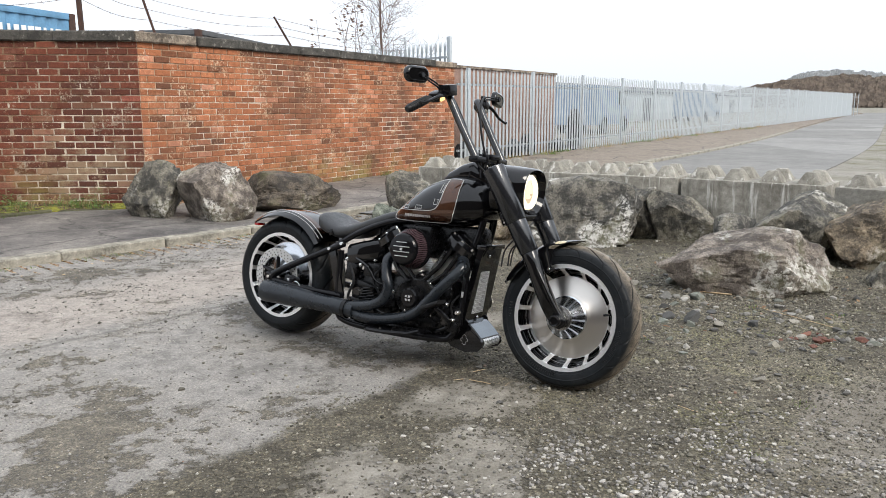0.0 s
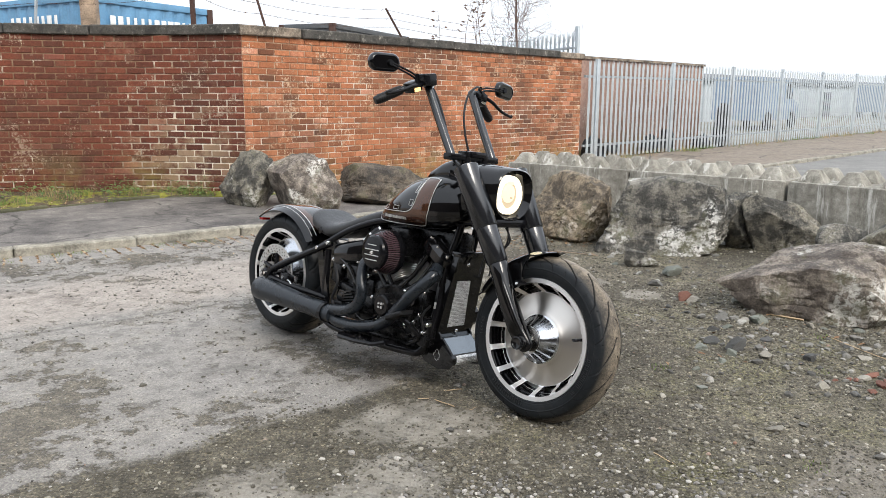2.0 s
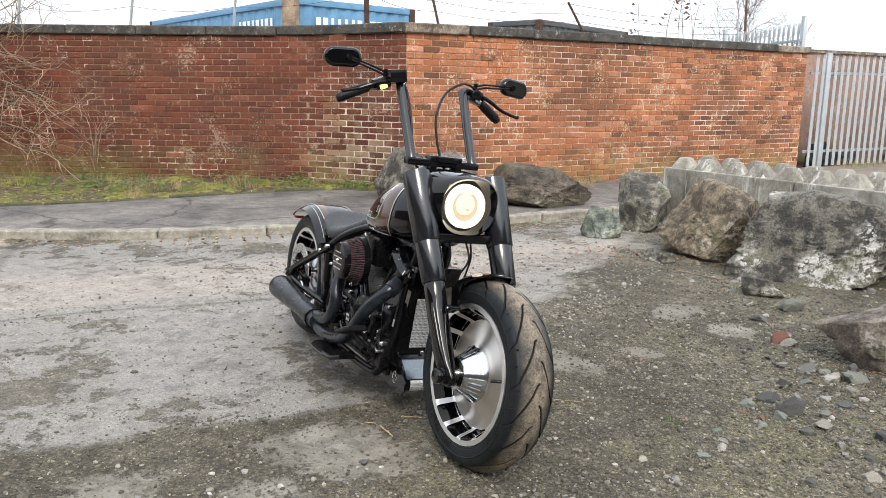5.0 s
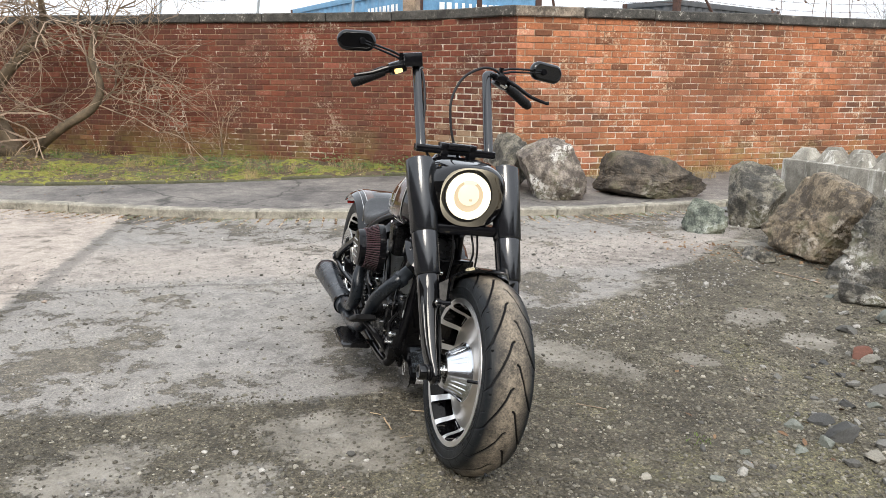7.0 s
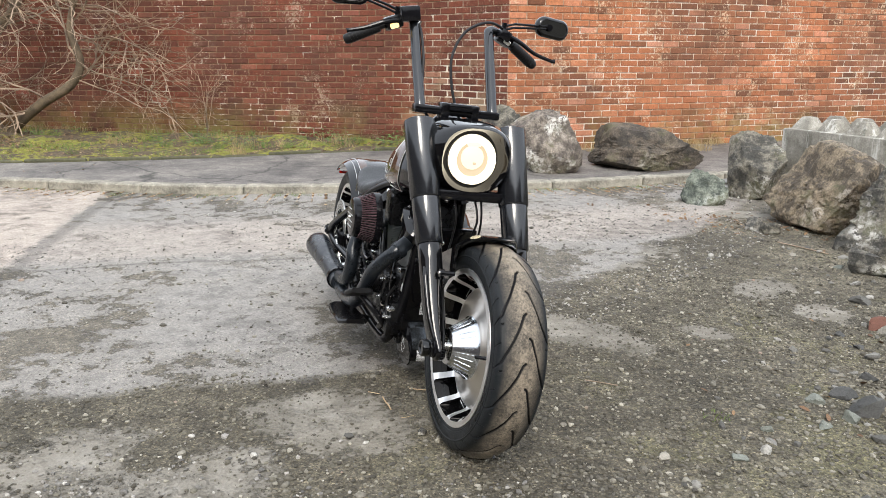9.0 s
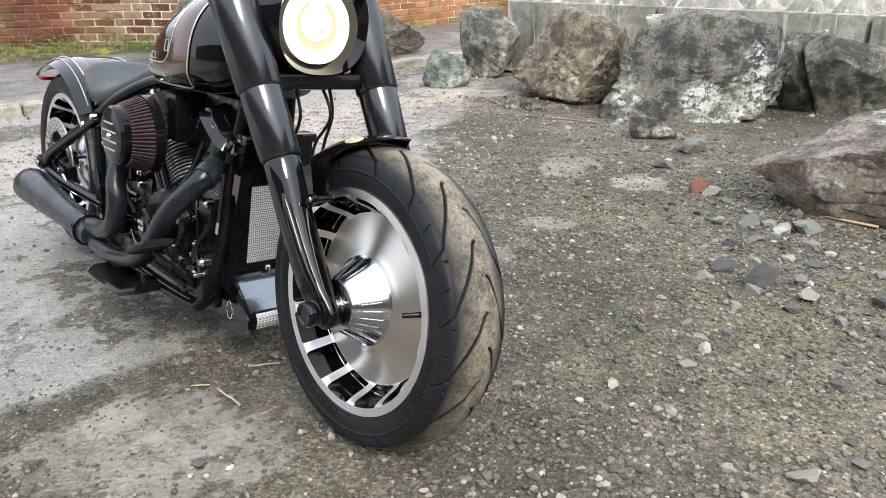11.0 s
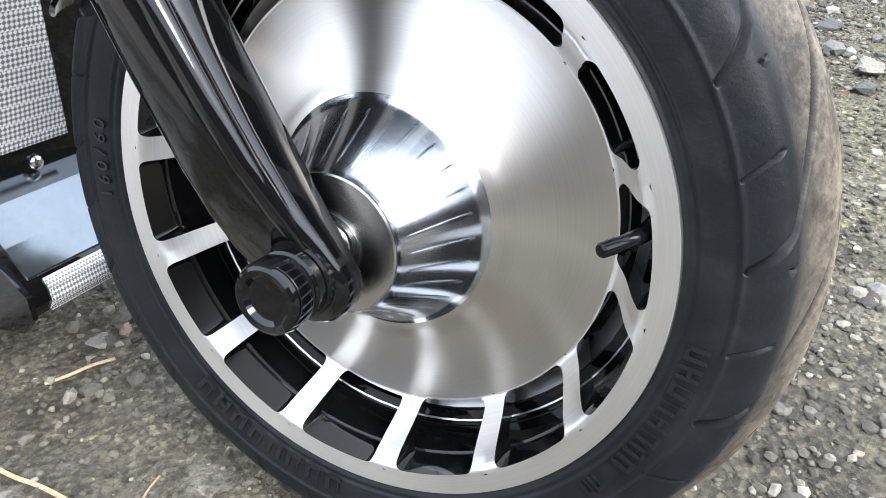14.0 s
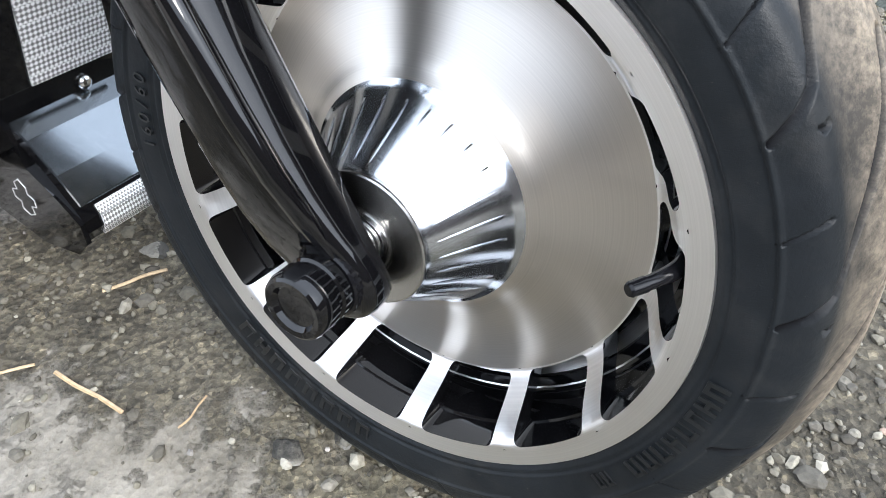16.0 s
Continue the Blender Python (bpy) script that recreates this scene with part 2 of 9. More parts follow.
def rock_mat(name, dark, mid, pale, white):
    """Broken stone; white: where in the noise the bright crystalline patches begin."""
    m, n, l, b = tree(name)
    co = n.new("ShaderNodeTexCoord").outputs["Object"]
    big, med, fine = noise_node(n, l, co, 3.0, 9, 0.7), noise_node(n, l, co, 13, 9, 0.78), noise_node(n, l, co, 80, 6, 0.8)
    rid = n.new("ShaderNodeTexNoise")
    rid.noise_type = "RIDGED_MULTIFRACTAL"
    rid.inputs["Scale"].default_value, rid.inputs["Detail"].default_value = 5.5, 9
    l.new(co, rid.inputs["Vector"])
    c = ramp(n, l, mix(n, l, 0.5, med, big), [(0.38, tuple(v * 0.8 for v in dark)), (0.46, tuple(v * 1.3 for v in dark)), (0.51, tuple(v * 1.15 for v in mid)), (0.62, tuple(v * 2.0 for v in mid))])
    c = mix(n, l, 0.85, c, ramp(n, l, fine, [(0.36, (0.35, 0.34, 0.33)), (0.64, (1.6, 1.58, 1.54))]), "MULTIPLY")
    cluster = ramp(n, l, noise_node(n, l, co, 2.3, 5, 0.6), [(white, (0, 0, 0)), (white + 0.07, (1, 1, 1))])
    speck = ramp(n, l, noise_node(n, l, co, 24, 8, 0.8), [(0.485, (0, 0, 0)), (0.52, (0.95,) * 3)])
    c = mix(n, l, mix(n, l, 1.0, cluster, speck, "MULTIPLY"), c, pale)
    # thin pale veins and scuffs
    vein = n.new("ShaderNodeTexNoise")
    vein.noise_type = "RIDGED_MULTIFRACTAL"
    vein.inputs["Scale"].default_value, vein.inputs["Detail"].default_value = 3.2, 6
    l.new(co, vein.inputs["Vector"])
    c = mix(n, l, mix(n, l, 1.0, ramp(n, l, vein.outputs["Fac"], [(0.86, (0, 0, 0)), (0.95, (0.55,) * 3)]), ramp(n, l, big, [(0.48, (0, 0, 0)), (0.56, (1, 1, 1))]), "MULTIPLY"), c, pale)
    moss = noise_node(n, l, co, 2.7, 8, 0.75)
    c = mix(n, l, ramp(n, l, moss, [(0.53, (0, 0, 0)), (0.60, (0.6,) * 3)]), c, (0.10, 0.10, 0.045))
    l.new(c, b.inputs["Base Color"])
    b.inputs["Roughness"].default_value = 0.72
    h = mix(n, l, 0.3, mix(n, l, 0.35, med, rid.outputs["Fac"]), fine)
    bump(n, l, b, h, 1.0, 0.028)
    return m


M_ROCK = rock_mat("grey_boulder", (0.045, 0.043, 0.037), (0.145, 0.134, 0.109), (0.56, 0.54, 0.49), 0.53)
M_ROCK_PALE = rock_mat("white_veined_boulder", (0.042, 0.041, 0.037), (0.140, 0.131, 0.112), (0.68, 0.665, 0.63), 0.51)
M_ROCK_BROWN = rock_mat("brown_boulder", (0.065, 0.052, 0.037), (0.185, 0.148, 0.103), (0.52, 0.46, 0.39), 0.55)
M_ROCK_DARK = rock_mat("dark_brown_boulder", (0.035, 0.029, 0.023), (0.085, 0.069, 0.052), (0.34, 0.31, 0.27), 0.60)
M_ROCK_GREEN = rock_mat("greenish_boulder", (0.05, 0.06, 0.05), (0.13, 0.145, 0.12), (0.44, 0.46, 0.42), 0.53)
M_ROCK_RED = rock_mat("purple_brown_boulder", (0.075, 0.062, 0.052), (0.185, 0.160, 0.135), (0.66, 0.64, 0.59), 0.51)


def n_warp(n, l, pos):
    t = n.new("ShaderNodeTexNoise")
    t.inputs["Scale"].default_value, t.inputs["Detail"].default_value = 1.7, 4
    l.new(pos, t.inputs["Vector"])
    return t.outputs["Color"]


def math_node(n, l, how, *values):
    x = n.new("ShaderNodeMath")
    x.operation = how
    for s, v in zip(x.inputs, values):
        if isinstance(v, (int, float)):
            s.default_value = v
        else:
            l.new(v, s)
    return x.outputs[0]


def span(n, l, value, lo, hi, top=1.0):
    """0 at lo, top at hi."""
    r = n.new("ShaderNodeMapRange")
    r.inputs["From Min"].default_value, r.inputs["From Max"].default_value = lo, hi
    r.inputs["To Max"].default_value = top
    l.new(value, r.inputs["Value"])
    return r.outputs[0]


def across(n, l, x, y, a, b, c):
    return math_node(n, l, "ADD", math_node(n, l, "MULTIPLY_ADD", x, a, c), math_node(n, l, "MULTIPLY", y, b))


# pools of dried silt on the dirt: place, half width, half length
SILT = ((0.20, 4.36, 0.36, 0.17), (-0.24, 5.66, 0.30, 0.40), (0.66, 5.52, 0.13, 0.24), (1.02, 5.27, 0.17, 0.15), (0.70, 4.72, 0.13, 0.08),
        (-0.28, 2.40, 0.20, 0.26), (0.13, 3.12, 0.34, 0.25), (0.12, 2.55, 0.20, 0.32), (-0.35, 7.45, 0.50, 0.22))


def ground_mat():
    m, n, l, b = tree("worn_asphalt_and_gravel")
    pos = n.new("ShaderNodeNewGeometry").outputs["Position"]
    flow = mix(n, l, 0.16, pos, n_warp(n, l, pos))
    big = noise_node(n, l, pos, 0.9, 8, 0.62)
    patch = noise_node(n, l, flow, 1.5, 12, 0.72)
    med = noise_node(n, l, pos, 9, 8, 0.74)
    fine = noise_node(n, l, pos, 75, 6, 0.78)
    grit, chips = n.new("ShaderNodeTexVoronoi"), n.new("ShaderNodeTexVoronoi")
    for v, s in ((grit, 95), (chips, 190)):
        v.inputs["Scale"].default_value = s
        l.new(pos, v.inputs["Vector"])
    sep = n.new("ShaderNodeSeparateXYZ")
    l.new(pos, sep.inputs[0])
    x, y = sep.outputs["X"], sep.outputs["Y"]
    wob = math_node(n, l, "MULTIPLY_ADD", med, 0.16, -0.08)
    # smooth old tarmac, bluish grey, with two older slabs of a warmer tint
    a = ramp(n, l, mix(n, l, 0.4, patch, med), [(0.40, (0.160, 0.150, 0.139)), (0.50, (0.310, 0.293, 0.272)), (0.60, (0.49, 0.464, 0.432))])
    warm = ramp(n, l, mix(n, l, 0.4, patch, med), [(0.40, (0.17, 0.147, 0.128)), (0.50, (0.315, 0.277, 0.244)), (0.60, (0.50, 0.447, 0.40))])
    west = math_node(n, l, "ADD", across(n, l, x, y, -0.635, -0.772, 0.727), wob)
    behind = math_node(n, l, "ADD", across(n, l, x, y, -0.785, 0.62, -3.987), math_node(n, l, "MULTIPLY", wob, 0.4))
    blob = math_node(n, l, "MULTIPLY", span(n, l, behind, 0.05, 0.25), span(n, l, math_node(n, l, "ADD", behind, wob), 1.35, 1.0))
    a = mix(n, l, math_node(n, l, "MULTIPLY", blob, 0.8), a, warm)
    a = mix(n, l, span(n, l, west, -0.02, 0.05), a, mix(n, l, 1.0, warm, (1.22, 1.2, 1.18), "MULTIPLY"))
    joint = math_node(n, l, "MAXIMUM", span(n, l, math_node(n, l, "ABSOLUTE", behind), 0.028, 0.006, 0.6), span(n, l, math_node(n, l, "ABSOLUTE", math_node(n, l, "ADD", west, 0.05)), 0.075, 0.03, 0.5))
    a = mix(n, l, math_node(n, l, "MULTIPLY", joint, span(n, l, x, -0.9, -1.3)), a, (0.10, 0.094, 0.086))
    a = mix(n, l, 0.35, a, ramp(n, l, chips.outputs["Color"], [(0.2, (0.5,) * 3), (0.5, (1.0,) * 3), (0.85, (1.5, 1.48, 1.45))]), "MULTIPLY")
    a = mix(n, l, 0.4, a, ramp(n, l, fine, [(0.36, (0.45,) * 3), (0.64, (1.55, 1.54, 1.5))]), "MULTIPLY")
    # loose dark grit lies in ragged drifts over it, less on the older slabs
    thick = math_node(n, l, "SUBTRACT", mix(n, l, 0.22, patch, med), math_node(n, l, "MULTIPLY", math_node(n, l, "MAXIMUM", span(n, l, west, -0.02, 0.1), blob), 0.055))
    drift = math_node(n, l, "MAXIMUM", span(n, l, thick, 0.512, 0.534, 0.88), span(n, l, thick, 0.44, 0.52, 0.35))
    scab = span(n, l, noise_node(n, l, flow, 6, 9, 0.74), 0.56, 0.60, 0.5)
    loose = math_node(n, l, "MAXIMUM", drift, scab)
    # brown grey soil full of broken chips
    g = ramp(n, l, mix(n, l, 0.5, big, med), [(0.40, (0.054, 0.047, 0.034)), (0.50, (0.116, 0.102, 0.074)), (0.60, (0.205, 0.183, 0.137))])
    moss = math_node(n, l, "MULTIPLY", span(n, l, noise_node(n, l, flow, 2.1, 8, 0.7), 0.51, 0.60, 0.40), span(n, l, x, 0.3, 0.8))
    g = mix(n, l, moss, g, (0.125, 0.122, 0.042))
    g = mix(n, l, 0.6, g, ramp(n, l, grit.outputs["Color"], [(0.2, (0.42, 0.41, 0.40)), (0.45, (0.9, 0.9, 0.89)), (0.70, (1.05, 1.04, 1.02)), (0.84, (1.7, 1.67, 1.6)), (0.97, (2.5, 2.45, 2.3))]), "MULTIPLY")
    g = mix(n, l, 0.55, g, ramp(n, l, chips.outputs["Color"], [(0.2, (0.4,) * 3), (0.5, (0.95,) * 3), (0.74, (1.15,) * 3), (0.88, (2.3, 2.25, 2.15))]), "MULTIPLY")
    g = mix(n, l, 0.6, g, ramp(n, l, fine, [(0.36, (0.45,) * 3), (0.64, (1.6, 1.58, 1.54))]), "MULTIPLY")
    a = mix(n, l, loose, a, mix(n, l, 1.0, g, (0.80, 0.785, 0.78), "MULTIPLY"))
    # smooth pools of dried silt
    pool = None
    for px, py, rx, ry in SILT:
        d = across(n, l, math_node(n, l, "POWER", math_node(n, l, "ABSOLUTE", math_node(n, l, "SUBTRACT", x, px)), 2.0), math_node(n, l, "POWER", math_node(n, l, "ABSOLUTE", math_node(n, l, "SUBTRACT", y, py)), 2.0), 1 / rx ** 2, 1 / ry ** 2, 0.0)
        d = span(n, l, d, 1.9, 0.0)
        pool = d if pool is None else math_node(n, l, "MAXIMUM", pool, d)
    ragged = math_node(n, l, "ADD", math_node(n, l, "MULTIPLY", pool, 0.22), mix(n, l, 0.45, patch, med))
    silt = span(n, l, ragged, 0.605, 0.645, 0.86)
    dust = ramp(n, l, mix(n, l, 0.35, noise_node(n, l, pos, 5, 7, 0.7), fine), [(0.38, (0.150, 0.135, 0.108)), (0.5, (0.235, 0.214, 0.178)), (0.62, (0.330, 0.306, 0.265))])
    # soil towards the boulders, from a ragged line that passes under the motorcycle
    line = across(n, l, x, math_node(n, l, "MINIMUM", y, 3.6), 0.797, -0.604, 2.183)
    line = math_node(n, l, "ADD", line, math_node(n, l, "MULTIPLY", math_node(n, l, "MAXIMUM", math_node(n, l, "SUBTRACT", y, 3.6), 0.0), 0.06))
    line = math_node(n, l, "MULTIPLY_ADD", patch, 0.5, math_node(n, l, "SUBTRACT", line, 0.25))
    zone = math_node(n, l, "MULTIPLY", span(n, l, line, -0.02, 0.05), span(n, l, y, 9.0, 7.5))
    c = mix(n, l, zone, a, g)
    c = mix(n, l, math_node(n, l, "MULTIPLY", silt, zone), c, dust)
    # a broken slab of paler hard ground in front
    slab = math_node(n, l, "ADD", across(n, l, x, y, 0.818, -0.576, 0.521), wob)
    slab = math_node(n, l, "MULTIPLY", span(n, l, slab, -0.02, 0.03), span(n, l, math_node(n, l, "MULTIPLY_ADD", patch, 2.2, y), 4.5, 4.25))
    slab = math_node(n, l, "MULTIPLY", slab, span(n, l, mix(n, l, 0.5, patch, med), 0.56, 0.50, 0.82))
    c = mix(n, l, slab, c, mix(n, l, 1.0, dust, (0.93, 0.91, 0.90), "MULTIPLY"))
    # rough grass and moss beyond the barrier
    c = mix(n, l, span(n, l, y, 9.0, 11.0), c, ramp(n, l, big, [(0.38, (0.135, 0.132, 0.07)), (0.44, (0.18, 0.168, 0.125)), (0.52, (0.215, 0.20, 0.165)), (0.66, (0.27, 0.25, 0.215))]))
    l.new(c, b.inputs["Base Color"])
    b.inputs["Roughness"].default_value = 0.85
    rough = math_node(n, l, "MAXIMUM", math_node(n, l, "MULTIPLY", zone, math_node(n, l, "SUBTRACT", 1.0, silt)), loose)
    h = mix(n, l, 0.5, fine, grit.outputs["Distance"])
    h = math_node(n, l, "MULTIPLY", h, math_node(n, l, "MULTIPLY_ADD", rough, 0.8, 0.2))
    bump(n, l, b, h, 1.0, 0.016)
    return m


M_GROUND = ground_mat()


def pave_mat():
    m, n, l, b = tree("cracked_dark_tarmac")
    pos = n.new("ShaderNodeNewGeometry").outputs["Position"]
    big, med, fine = noise_node(n, l, pos, 1.3, 7, 0.65), noise_node(n, l, pos, 8, 6, 0.7), noise_node(n, l, pos, 90, 4, 0.7)
    c = ramp(n, l, mix(n, l, 0.3, big, med), [(0.38, (0.075, 0.069, 0.065)), (0.50, (0.15, 0.137, 0.125)), (0.64, (0.235, 0.215, 0.19))])
    c = mix(n, l, 0.45, c, ramp(n, l, med, [(0.3, (0.55,) * 3), (0.7, (1.3,) * 3)]), "MULTIPLY")
    c = mix(n, l, 0.75, c, ramp(n, l, fine, [(0.34, (0.35,) * 3), (0.66, (1.6,) * 3)]), "MULTIPLY")
    sep = n.new("ShaderNodeSeparateXYZ")
    l.new(pos, sep.inputs[0])
    out = n.new("ShaderNodeMapRange")
    out.inputs["From Min"].default_value, out.inputs["From Max"].default_value = 10.5, 14.0
    out.inputs["To Max"].default_value = 0.75
    l.new(sep.outputs["Y"], out.inputs["Value"])
    c = mix(n, l, out.outputs[0], c, ramp(n, l, med, [(0.3, (0.13, 0.10, 0.07)), (0.7, (0.29, 0.23, 0.17))]))
    warp = mix(n, l, 0.35, pos, noise_node(n, l, pos, 1.4, 5))
    v = n.new("ShaderNodeTexVoronoi")
    v.feature = "DISTANCE_TO_EDGE"
    v.inputs["Scale"].default_value = 1.1
    l.new(warp, v.inputs["Vector"])
    crack = ramp(n, l, v.outputs["Distance"], [(0.0, (0.9,) * 3), (0.014, (0, 0, 0))])
    c = mix(n, l, crack, c, (0.025, 0.024, 0.02))
    l.new(c, b.inputs["Base Color"])
    b.inputs["Roughness"].default_value = 0.72
    bump(n, l, b, mix(n, l, 0.4, fine, med), 0.6, 0.008)
    return m


M_PAVE = pave_mat()


def road_mat():
    m, n, l, b = tree("patched_grey_asphalt")
    pos = n.new("ShaderNodeNewGeometry").outputs["Position"]
    big, med, fine = noise_node(n, l, pos, 0.35, 6, 0.6), noise_node(n, l, pos, 3, 7, 0.7), noise_node(n, l, pos, 40, 4, 0.7)
    cell = n.new("ShaderNodeTexVoronoi")
    cell.inputs["Scale"].default_value = 0.22
    cell.distance = "CHEBYCHEV"
    l.new(mix(n, l, 0.05, pos, noise_node(n, l, pos, 0.8, 4)), cell.inputs["Vector"])
    c = ramp(n, l, cell.outputs["Color"], [(0.2, (0.185, 0.18, 0.17)), (0.5, (0.21, 0.205, 0.195)), (0.8, (0.245, 0.238, 0.226))])
    c = mix(n, l, 0.5, c, ramp(n, l, mix(n, l, 0.5, big, med), [(0.38, (0.5,) * 3), (0.62, (1.3, 1.29, 1.26))]), "MULTIPLY")
    c = mix(n, l, 0.5, c, ramp(n, l, fine, [(0.3, (0.5,) * 3), (0.7, (1.4,) * 3)]), "MULTIPLY")
    l.new(c, b.inputs["Base Color"])
    b.inputs["Roughness"].default_value = 0.85
    return m


M_ROAD = road_mat()


def verge_mat():
    m, n, l, b = tree("mossy_soil_and_litter")
    pos = n.new("ShaderNodeNewGeometry").outputs["Position"]
    big, med, fine = noise_node(n, l, pos, 1.5, 6, 0.65), noise_node(n, l, pos, 12, 6, 0.7), noise_node(n, l, pos, 80, 5, 0.7)
    c = ramp(n, l, med, [(0.3, (0.05, 0.036, 0.022)), (0.6, (0.15, 0.11, 0.07)), (0.75, (0.26, 0.20, 0.13))])
    c = mix(n, l, ramp(n, l, mix(n, l, 0.3, big, med), [(0.48, (0, 0, 0)), (0.53, (0.95,) * 3)]), c, ramp(n, l, med, [(0.3, (0.08, 0.09, 0.013)), (0.7, (0.32, 0.31, 0.05))]))
    c = mix(n, l, 0.6, c, ramp(n, l, fine, [(0.3, (0.35,) * 3), (0.7, (1.5,) * 3)]), "MULTIPLY")
    l.new(c, b.inputs["Base Color"])
    b.inputs["Roughness"].default_value = 0.95
    bump(n, l, b, mix(n, l, 0.5, med, fine), 1.0, 0.03)
    return m


M_VERGE = verge_mat()
M_IVY = plain("green_weed_leaves", (0.10, 0.17, 0.045), 0.6, vary=0.4, scale=6, fine=40, relief=0)
M_GRASS = plain("rough_grass", (0.14, 0.20, 0.05), 0.8, vary=0.5, scale=3, fine=40, relief=0)
M_DRY = plain("dry_grass", (0.36, 0.27, 0.14), 0.8, vary=0.4, scale=3, fine=40, relief=0)

# the motorcycle
M_GLOSS = plain("gloss_black_paint", (0.003, 0.003, 0.0035), 0.09, vary=0.3, coat=0.8, relief=0.0, rvary=0.02)
M_SHROUD = plain("satin_black_enamel", (0.008, 0.009, 0.011), 0.17, vary=0.3, scale=30, relief=0.015, rvary=0.03, shine=0.8)
M_SATIN = plain("satin_black_coating", (0.005, 0.005, 0.006), 0.13, vary=0.3, scale=30, relief=0.02, rvary=0.04, shine=0.25)
M_PIPE = plain("matt_black_ceramic", (0.012, 0.015, 0.019), 0.30, 0.1, vary=0.3, scale=14, fine=160, relief=0.1, shine=0.42)
M_ENGINE = plain("black_engine_casting", (0.004, 0.004, 0.0045), 0.27, 0.0, vary=0.4, scale=40, fine=220, relief=0.2, shine=0.3)
M_RUBBER = plain("tyre_rubber", (0.010, 0.010, 0.011), 0.5, vary=0.35, scale=10, fine=160, relief=0.2, shine=0.3)
M_LEATHER = plain("black_seat_leather", (0.026, 0.027, 0.029), 0.42, vary=0.25, scale=40, fine=260, relief=0.4)
M_CHROME = plain("bright_steel", (0.75, 0.75, 0.74), 0.16, 1.0, vary=0.06, relief=0.0, rvary=0.05)
M_BROWN = plain("root_beer_brown_paint", (0.062, 0.026, 0.013), 0.12, 0.35, vary=0.25, coat=1.0, relief=0.0, rvary=0.03)
M_STRAWGOLD = plain("pale_gold_enamel", (0.62, 0.54, 0.36), 0.3, 0.3, vary=0.4, scale=90, relief=0)
M_SILVERLINE = plain("silver_pinstripe", (0.55, 0.55, 0.55), 0.35, 0.4, vary=0.05, relief=0.0)


def brushed(name, col, rough, stretch):
    """Turned aluminium: fine rings round the axle, which lies along y in the part's own space; stretch: how far they smear a reflection outwards."""
    m, n, l, b = tree(name)
    co = n.new("ShaderNodeTexCoord").outputs["Object"]
    big = noise_node(n, l, co, 9, 4)
    flat = n.new("ShaderNodeVectorMath")
    flat.operation = "MULTIPLY"
    flat.inputs[1].default_value = (1, 0, 1)
    l.new(co, flat.inputs[0])
    far = n.new("ShaderNodeVectorMath")
    far.operation = "LENGTH"
    l.new(flat.outputs[0], far.inputs[0])
    rings = n.new("ShaderNodeTexNoise")
    rings.noise_dimensions = "1D"
    rings.inputs["Scale"].default_value, rings.inputs["Detail"].default_value = 900, 2
    l.new(far.outputs["Value"], rings.inputs["W"])
    l.new(ramp(n, l, rings.outputs["Fac"], [(0.3, tuple(c * 0.93 for c in col)), (0.7, col)]), b.inputs["Base Color"])
    l.new(ramp(n, l, mix(n, l, 0.4, big, rings.outputs["Fac"]), [(0.3, (rough - 0.02,) * 3), (0.7, (rough + 0.02,) * 3)]), b.inputs["Roughness"])
    b.inputs["Metallic"].default_value = 1.0
    b.inputs["Anisotropic"].default_value = stretch
    b.inputs["Anisotropic Rotation"].default_value = 0.25
    tan = n.new("ShaderNodeTangent")
    tan.direction_type, tan.axis = "RADIAL", "Y"
    l.new(tan.outputs[0], b.inputs["Tangent"])
    return m


M_ALLOY = brushed("machined_alloy", (0.86, 0.845, 0.83), 0.38, 0.45)
M_TURNED = brushed("turned_satin_alloy", (0.70, 0.66, 0.61), 0.36, 0.75)
M_POLISH = brushed("polished_alloy", (0.61, 0.635, 0.67), 0.18, 0.55)
M_FLANGE = brushed("turned_steel", (0.55, 0.545, 0.53), 0.24, 0.7)

# ---- mesh tools ----
def link(name, bm, material, smooth=30):
    me = bpy.data.meshes.new(name)
    bm.normal_update()
    bm.to_mesh(me)
    bm.free()
    me.materials.append(material)
    if smooth:
        me.polygons.foreach_set("use_smooth", [True] * len(me.polygons))
        me.set_sharp_from_angle(angle=radians(smooth))
    return new(name, me)


def part(name, bm, material, parent, label="", smooth=30):
    ob = link(name, bm, material, smooth)
    ob.parent = parent
    return tagged(ob, label)


def share(name, me, parent, m):
    """One more piece on a shared mesh."""
    ob = new(name, me)
    ob.parent = parent
    ob.matrix_basis = m
    return ob


def empty(name, m=None):
    e = new(name)
    e.empty_display_size = 0.1
    if m is not None:
        e.matrix_basis = m
    return e


def box(bm, c, s, bevel=0.0, rot=None, taper=None):
    """A block with its centre c and size s; taper narrows the top in x and y."""
    r = bmesh.ops.create_cube(bm, size=1)
    vs = r["verts"]
    for v in vs:
        k = taper if taper and v.co.z > 0 else (1, 1)
        v.co = Vector((v.co.x * s[0] * k[0], v.co.y * s[1] * k[1], v.co.z * s[2]))
    if bevel:
        es = list({e for v in vs for e in v.link_edges})
        out = bmesh.ops.bevel(bm, geom=es, offset=bevel, segments=2, profile=0.6, affect="EDGES")
        vs = list({v for f in out["faces"] for v in f.verts} | {v for v in vs if v.is_valid})
    for v in vs:
        co = v.co
        if rot is not None:
            co = rot @ co
        v.co = co + Vector(c)
    return bm


